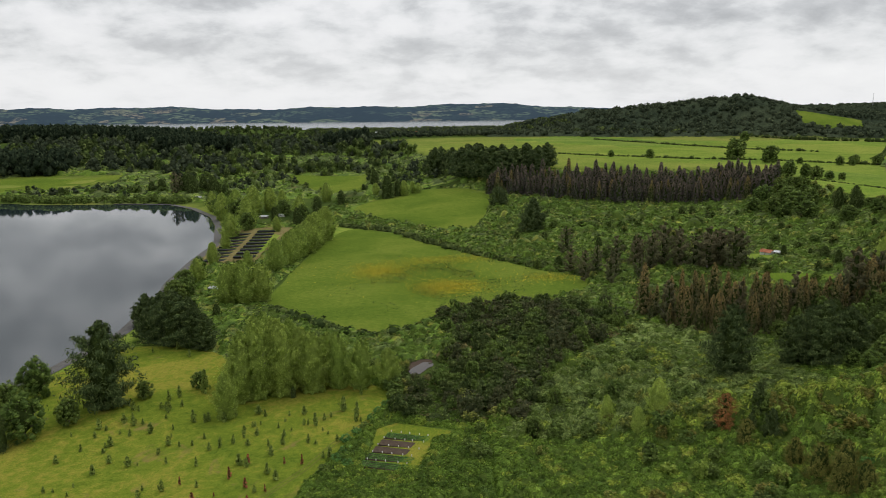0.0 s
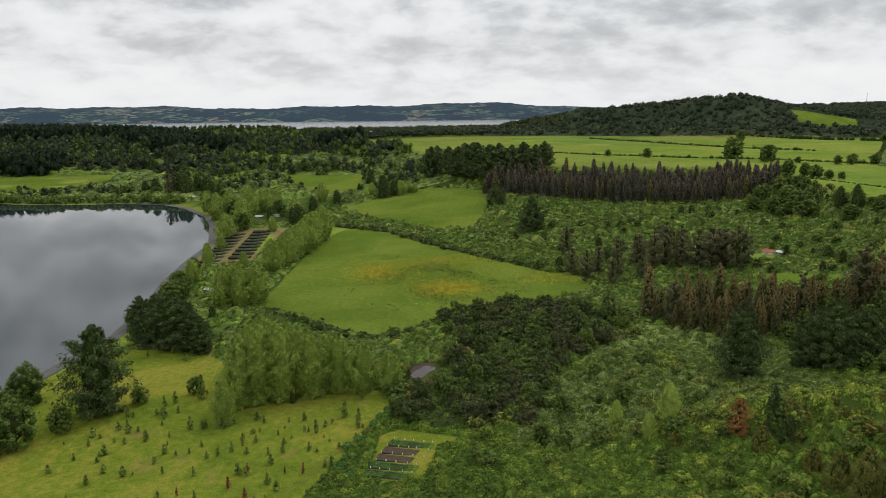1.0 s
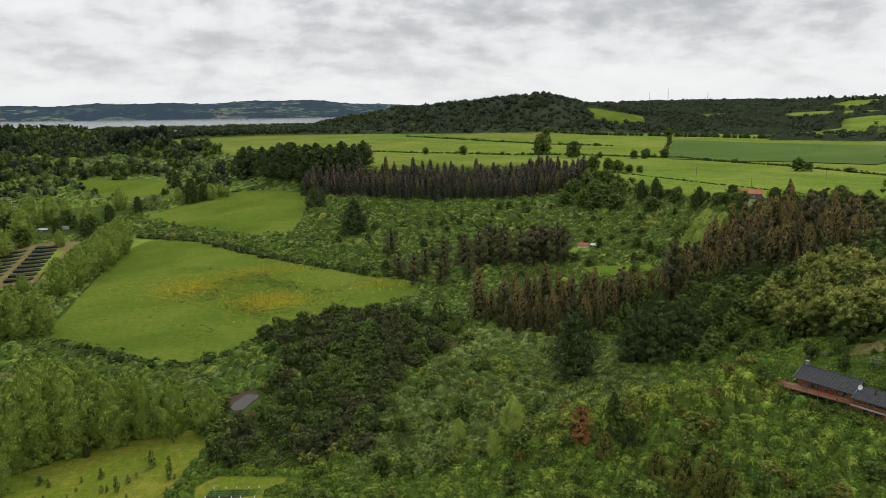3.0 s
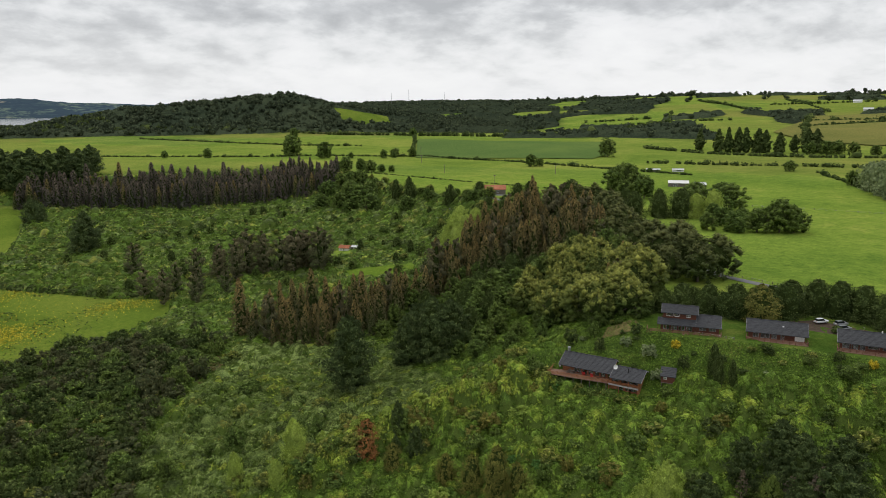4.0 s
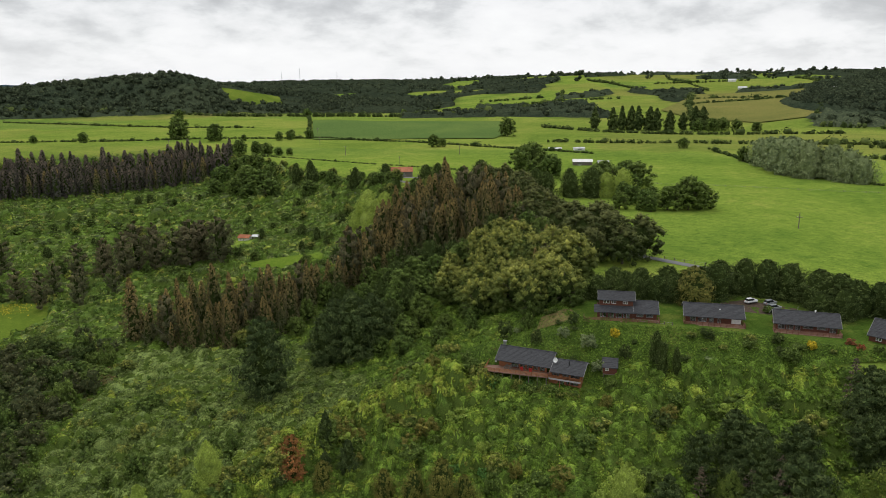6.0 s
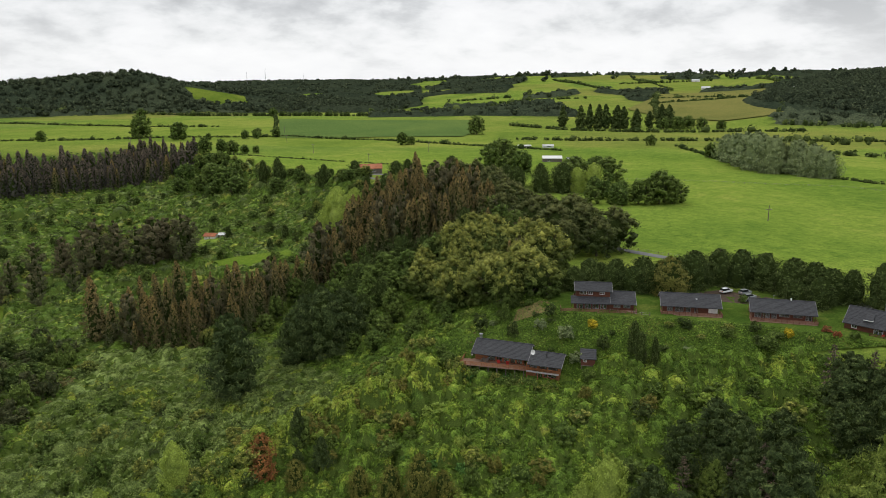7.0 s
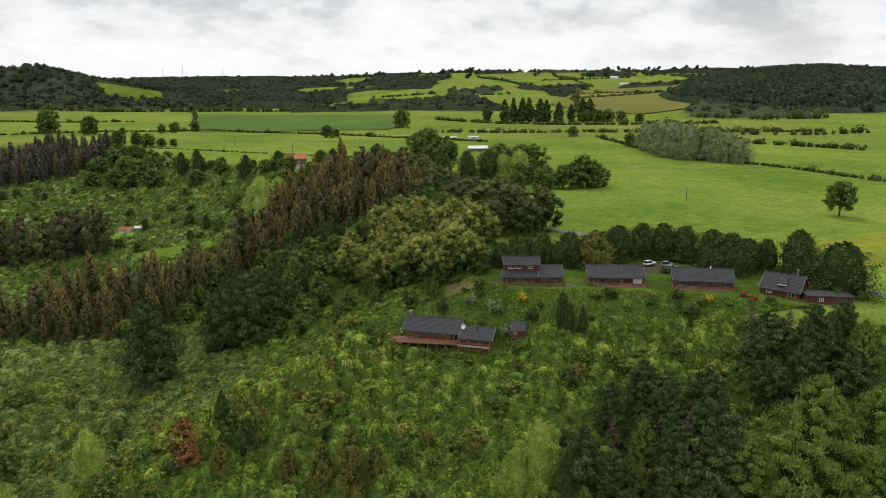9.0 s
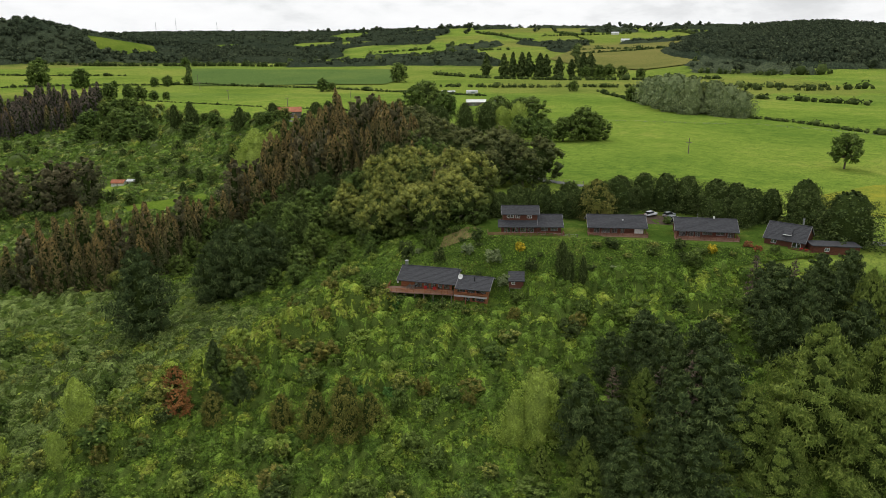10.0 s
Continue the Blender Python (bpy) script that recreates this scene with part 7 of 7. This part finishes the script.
def shrub(x, y, h, wide, leaf, label, group="shrubs", lift=0.0):
    key = (leaf, int(RNG.integers(3)))
    s_ = Vector((wide, wide, h)) * RNG.uniform(0.9, 1.1)
    m = pose(x, y, float(height(x, y)) + lift, 0, 0, RNG.uniform(0, 360)) @ Matrix.Diagonal((*s_, 1))
    if key not in SHRUBS:
        FINE[0] = 0.85
        pieces = [blob(RNG, (0, 0, 0.35), (0.40, 0.40, 0.38), 70, 0.055)]
        for i in range(24):
            q = i * 2.4 + RNG.uniform(-0.4, 0.4)
            z = RNG.uniform(0.15, 0.9)
            k = RNG.uniform(0.75, 1.0) * 0.46 * math.sqrt(max(0.08, 1 - (1.35 * z - 0.42) ** 2))
            pieces.append(blob(RNG, (k * math.cos(q), k * math.sin(q), z), RNG.uniform(0.09, 0.17), 30, 0.05))
        FINE[0] = 1.0
        SHRUBS[key] = leafy("shrub", join(pieces), LEAF[leaf])
    ob = new("native_bush" if "native" in label else "bush" if " bush" in label else "shrub", SHRUBS[key])
    ob.matrix_basis = m
    return tagged(ob, label, "shrub", group)


BANK = "garden shrubs on the bank"
shrub(218, 139, 2.6, 3.8, "green", "clipped round green bush behind the cabins", BANK)
for x, y, h, w, leaf, text in [
    (172, 163, 2.6, 2.6, "gold", "orange-yellow flowering shrub on the bank"), (170, 176, 3.2, 3.6, "dark", "dark rounded shrub on the bank"), (165, 176, 3.2, 4.4, "willow", "pale flowering shrub on the bank"),
    (166, 168, 3.4, 4.8, "willow", "pale flowering shrub on the bank"), (176, 150, 2.4, 3.4, "dark", "dark shrub below the lodge"), (187, 143, 2.6, 3.8, "dark", "dark shrub below the cabin"),
    (184, 146, 2.4, 3.2, "olive", "bronze shrub below the cabin"), (196, 127, 2.8, 3.6, "dark", "dark shrub below the cabins"), (190, 132, 3.0, 4.0, "green", "green shrub on the bank"),
    (198, 119, 3.0, 2.6, "gold", "orange-yellow flowering shrub on the bank"), (192, 122, 4.0, 5.0, "green", "tall green shrub on the bank"), (161, 183, 4.6, 3.4, "dark", "brownish small tree on the bank"),
    (166, 190, 6.0, 3.0, "green", "grey-green small tree beside the path"), (172, 194, 6.0, 3.2, "green", "grey-green small tree beside the path"), (142, 196, 2.2, 3.0, "gold", "yellow broom beside the deck"),
    (137, 190, 2.4, 3.2, "green", "leafy shrub below the deck"), (146, 181, 1.8, 3.2, "gunnera", "giant-leaved plant below the deck"), (150, 176, 1.8, 3.0, "gunnera", "giant-leaved plant below the deck"),
    (206, 112, 1.8, 2.6, "red", "red flowering shrub on the bank"), (204, 109, 1.6, 2.2, "red", "red flowering shrub on the bank"), (205, 105, 2.4, 3.0, "green", "green shrub near the chalet"),
    (163, 162, 3.2, 4.0, "willow", "pale flowering shrub by the shed"), (168, 157, 5.0, 4.0, "dark", "dark bronze shrub by the shed"), (160, 156, 4.0, 4.4, "green", "leafy shrub by the shed"),
]:
    shrub(x, y, h, w, leaf, text, BANK)
for i in range(14):
    x, y = RNG.uniform(104, 116), RNG.uniform(160, 178)
    shrub(x, y, 2.0, RNG.uniform(1.8, 2.8), "gunnera", "giant-leaved plant in a damp hollow", "giant-leaved plants", 1.2)
for x, y in [(-32, 212), (-33, 220), (-30, 226), (-34, 206), (-24, 244), (-22, 250), (-30, 202), (-26, 238), (-28, 231), (-37, 199)]:
    shrub(x, y, 2.6, RNG.uniform(3.5, 5), "green" if RNG.random() < 0.5 else "gunnera", "leafy shrub edging the vegetable garden", "garden edge shrubs")
for x, y in [(-12, 277), (-17, 279), (-5, 277), (-3, 284), (-18, 287), (-9, 274)]:
    shrub(x, y, RNG.uniform(2.5, 4.5), RNG.uniform(4, 6), "dark" if RNG.random() < 0.5 else "green", "leafy shrub beside the pond", "pond shrubs")
# bushes along the spur below the lower house and over the near slope
for i in range(34):
    u = i / 34
    x, y = 140 - 72 * u + RNG.normal(0, 3), 196 + 14 * u + RNG.normal(0, 4.5)
    shrub(x, y, RNG.uniform(3, 6), RNG.uniform(3.5, 6.5), RNG.choice(["bronze", "spring", "spring", "spring", "olive"]), "rounded bush along the spur's crest", "spur bushes", 0.4)
for i in range(210):
    x, y = RNG.uniform(45, 196), RNG.uniform(96, 214)
    under = -float(side(np.array(x), np.array(y), RIM))
    if wild(np.array(x), np.array(y)) > 0.5 and under > 14 and math.hypot(x - 150, y - 172) > 17 and math.hypot(x - 122, y - 132) > 12 and math.hypot(x - 9, y - 62) > 100:
        shrub(x, y, RNG.uniform(2.5, 5), RNG.uniform(3.2, 6.5), RNG.choice(["green", "green", "green", "olive", "bronze", "dark", "spring"]), "rounded leafy bush in the slope's scrub", "slope bushes", 0.6)
# native thickets in the valley
for gx_ in np.arange(-22, 94, 5.6):
    for gy_ in np.arange(228, 394, 5.6):
        x, y = gx_ + RNG.uniform(-2.4, 2.4), gy_ + RNG.uniform(-2.4, 2.4)
        if inside(np.array(x), np.array(y), THICKET) and wild(np.array(x), np.array(y)) > 0.5 and RNG.random() < 0.28 + 0.5 * float(smooth(np.array(x + 0.5 * y), 120, 190)):
            shrub(x, y, RNG.uniform(4.5, 9.5), RNG.uniform(5.5, 9.5), RNG.choice(["dark", "dark", "native", "green", "native", "green"]), "rounded dark native bush in the valley", "native thicket")
for i in range(70):
    x, y = RNG.uniform(-20, 95), RNG.uniform(200, 290)
    if wild(np.array(x), np.array(y)) > 0.5 and not (-34 < x < 8 and 190 < y < 240):
        shrub(x, y, RNG.uniform(3, 6.5), RNG.uniform(4, 7.5), "green" if RNG.random() < 0.65 else "olive", "leafy green bush on the near slope", "slope bushes")
for i in range(70):
    x, y = RNG.uniform(120, 330), RNG.uniform(370, 700)
    if wild(np.array(x), np.array(y)) > 0.5:
        shrub(x, y, RNG.uniform(3, 7.5), RNG.uniform(4, 8.5), "green" if RNG.random() < 0.6 else "dark", "bush standing out of the valley scrub", "valley bushes")
# plants in front of the lower house's deck
for i in range(26):
    lx, ly = -19 + i * 1.12, RNG.uniform(-4.6, -2.9)
    x, y = local(a, lx, ly)
    kind_ = RNG.choice(["gunnera", "green", "green", "green", "olive"]) if lx > -17 else "gold"
    shrub(x, y, RNG.uniform(2.2, 4.0), RNG.uniform(2.6, 4.2), kind_, {"gunnera": "giant-leaved plant below the deck", "gold": "yellow broom beside the deck"}.get(kind_, "leafy shrub below the deck"), "plants below the deck")
# low growth on the bank below the houses
for i in range(190):
    x, y = RNG.uniform(158, 208), RNG.uniform(98, 196)
    under = -float(side(np.array(x), np.array(y), RIM))
    if inside(np.array(x), np.array(y), HOUSE_SLOPE) and 1.5 < under < 40:
        shrub(x, y, RNG.uniform(0.7, 2.4), RNG.uniform(1.2, 3.8), RNG.choice(["green", "green", "dark", "dark", "olive", "willow"]), "low leafy shrub on the grassy bank", "bank shrubs")
tx, ty = RNG.uniform(138, 212, 80000), RNG.uniform(88, 202, 80000)
ok = (inside(tx, ty, HOUSE_SLOPE) & (side(tx, ty, RIM) < 1.5)) | inside(tx, ty, HOUSE_YARD)
tx, ty = tx[ok], ty[ok]
pv, pf = leaf_tris(np.random.default_rng(15), np.stack([tx, ty, height(tx, ty) + 0.4], 1), np.tile((-0.5, -0.3, 1.0), (len(tx), 1)), 0.34)
me_ = tri_mesh("bank_grass", pv, pf, LEAF["scrub"])
me_.attributes.new("plant", "FLOAT", "POINT").data.foreach_set("value", np.repeat(0.02 + 0.24 * np.random.default_rng(16).random(len(tx)), 3).astype(np.float32))
tagged(new("bank_grass", me_), "tall rough grass and ferns on the bank", "grass", kind="stuff")
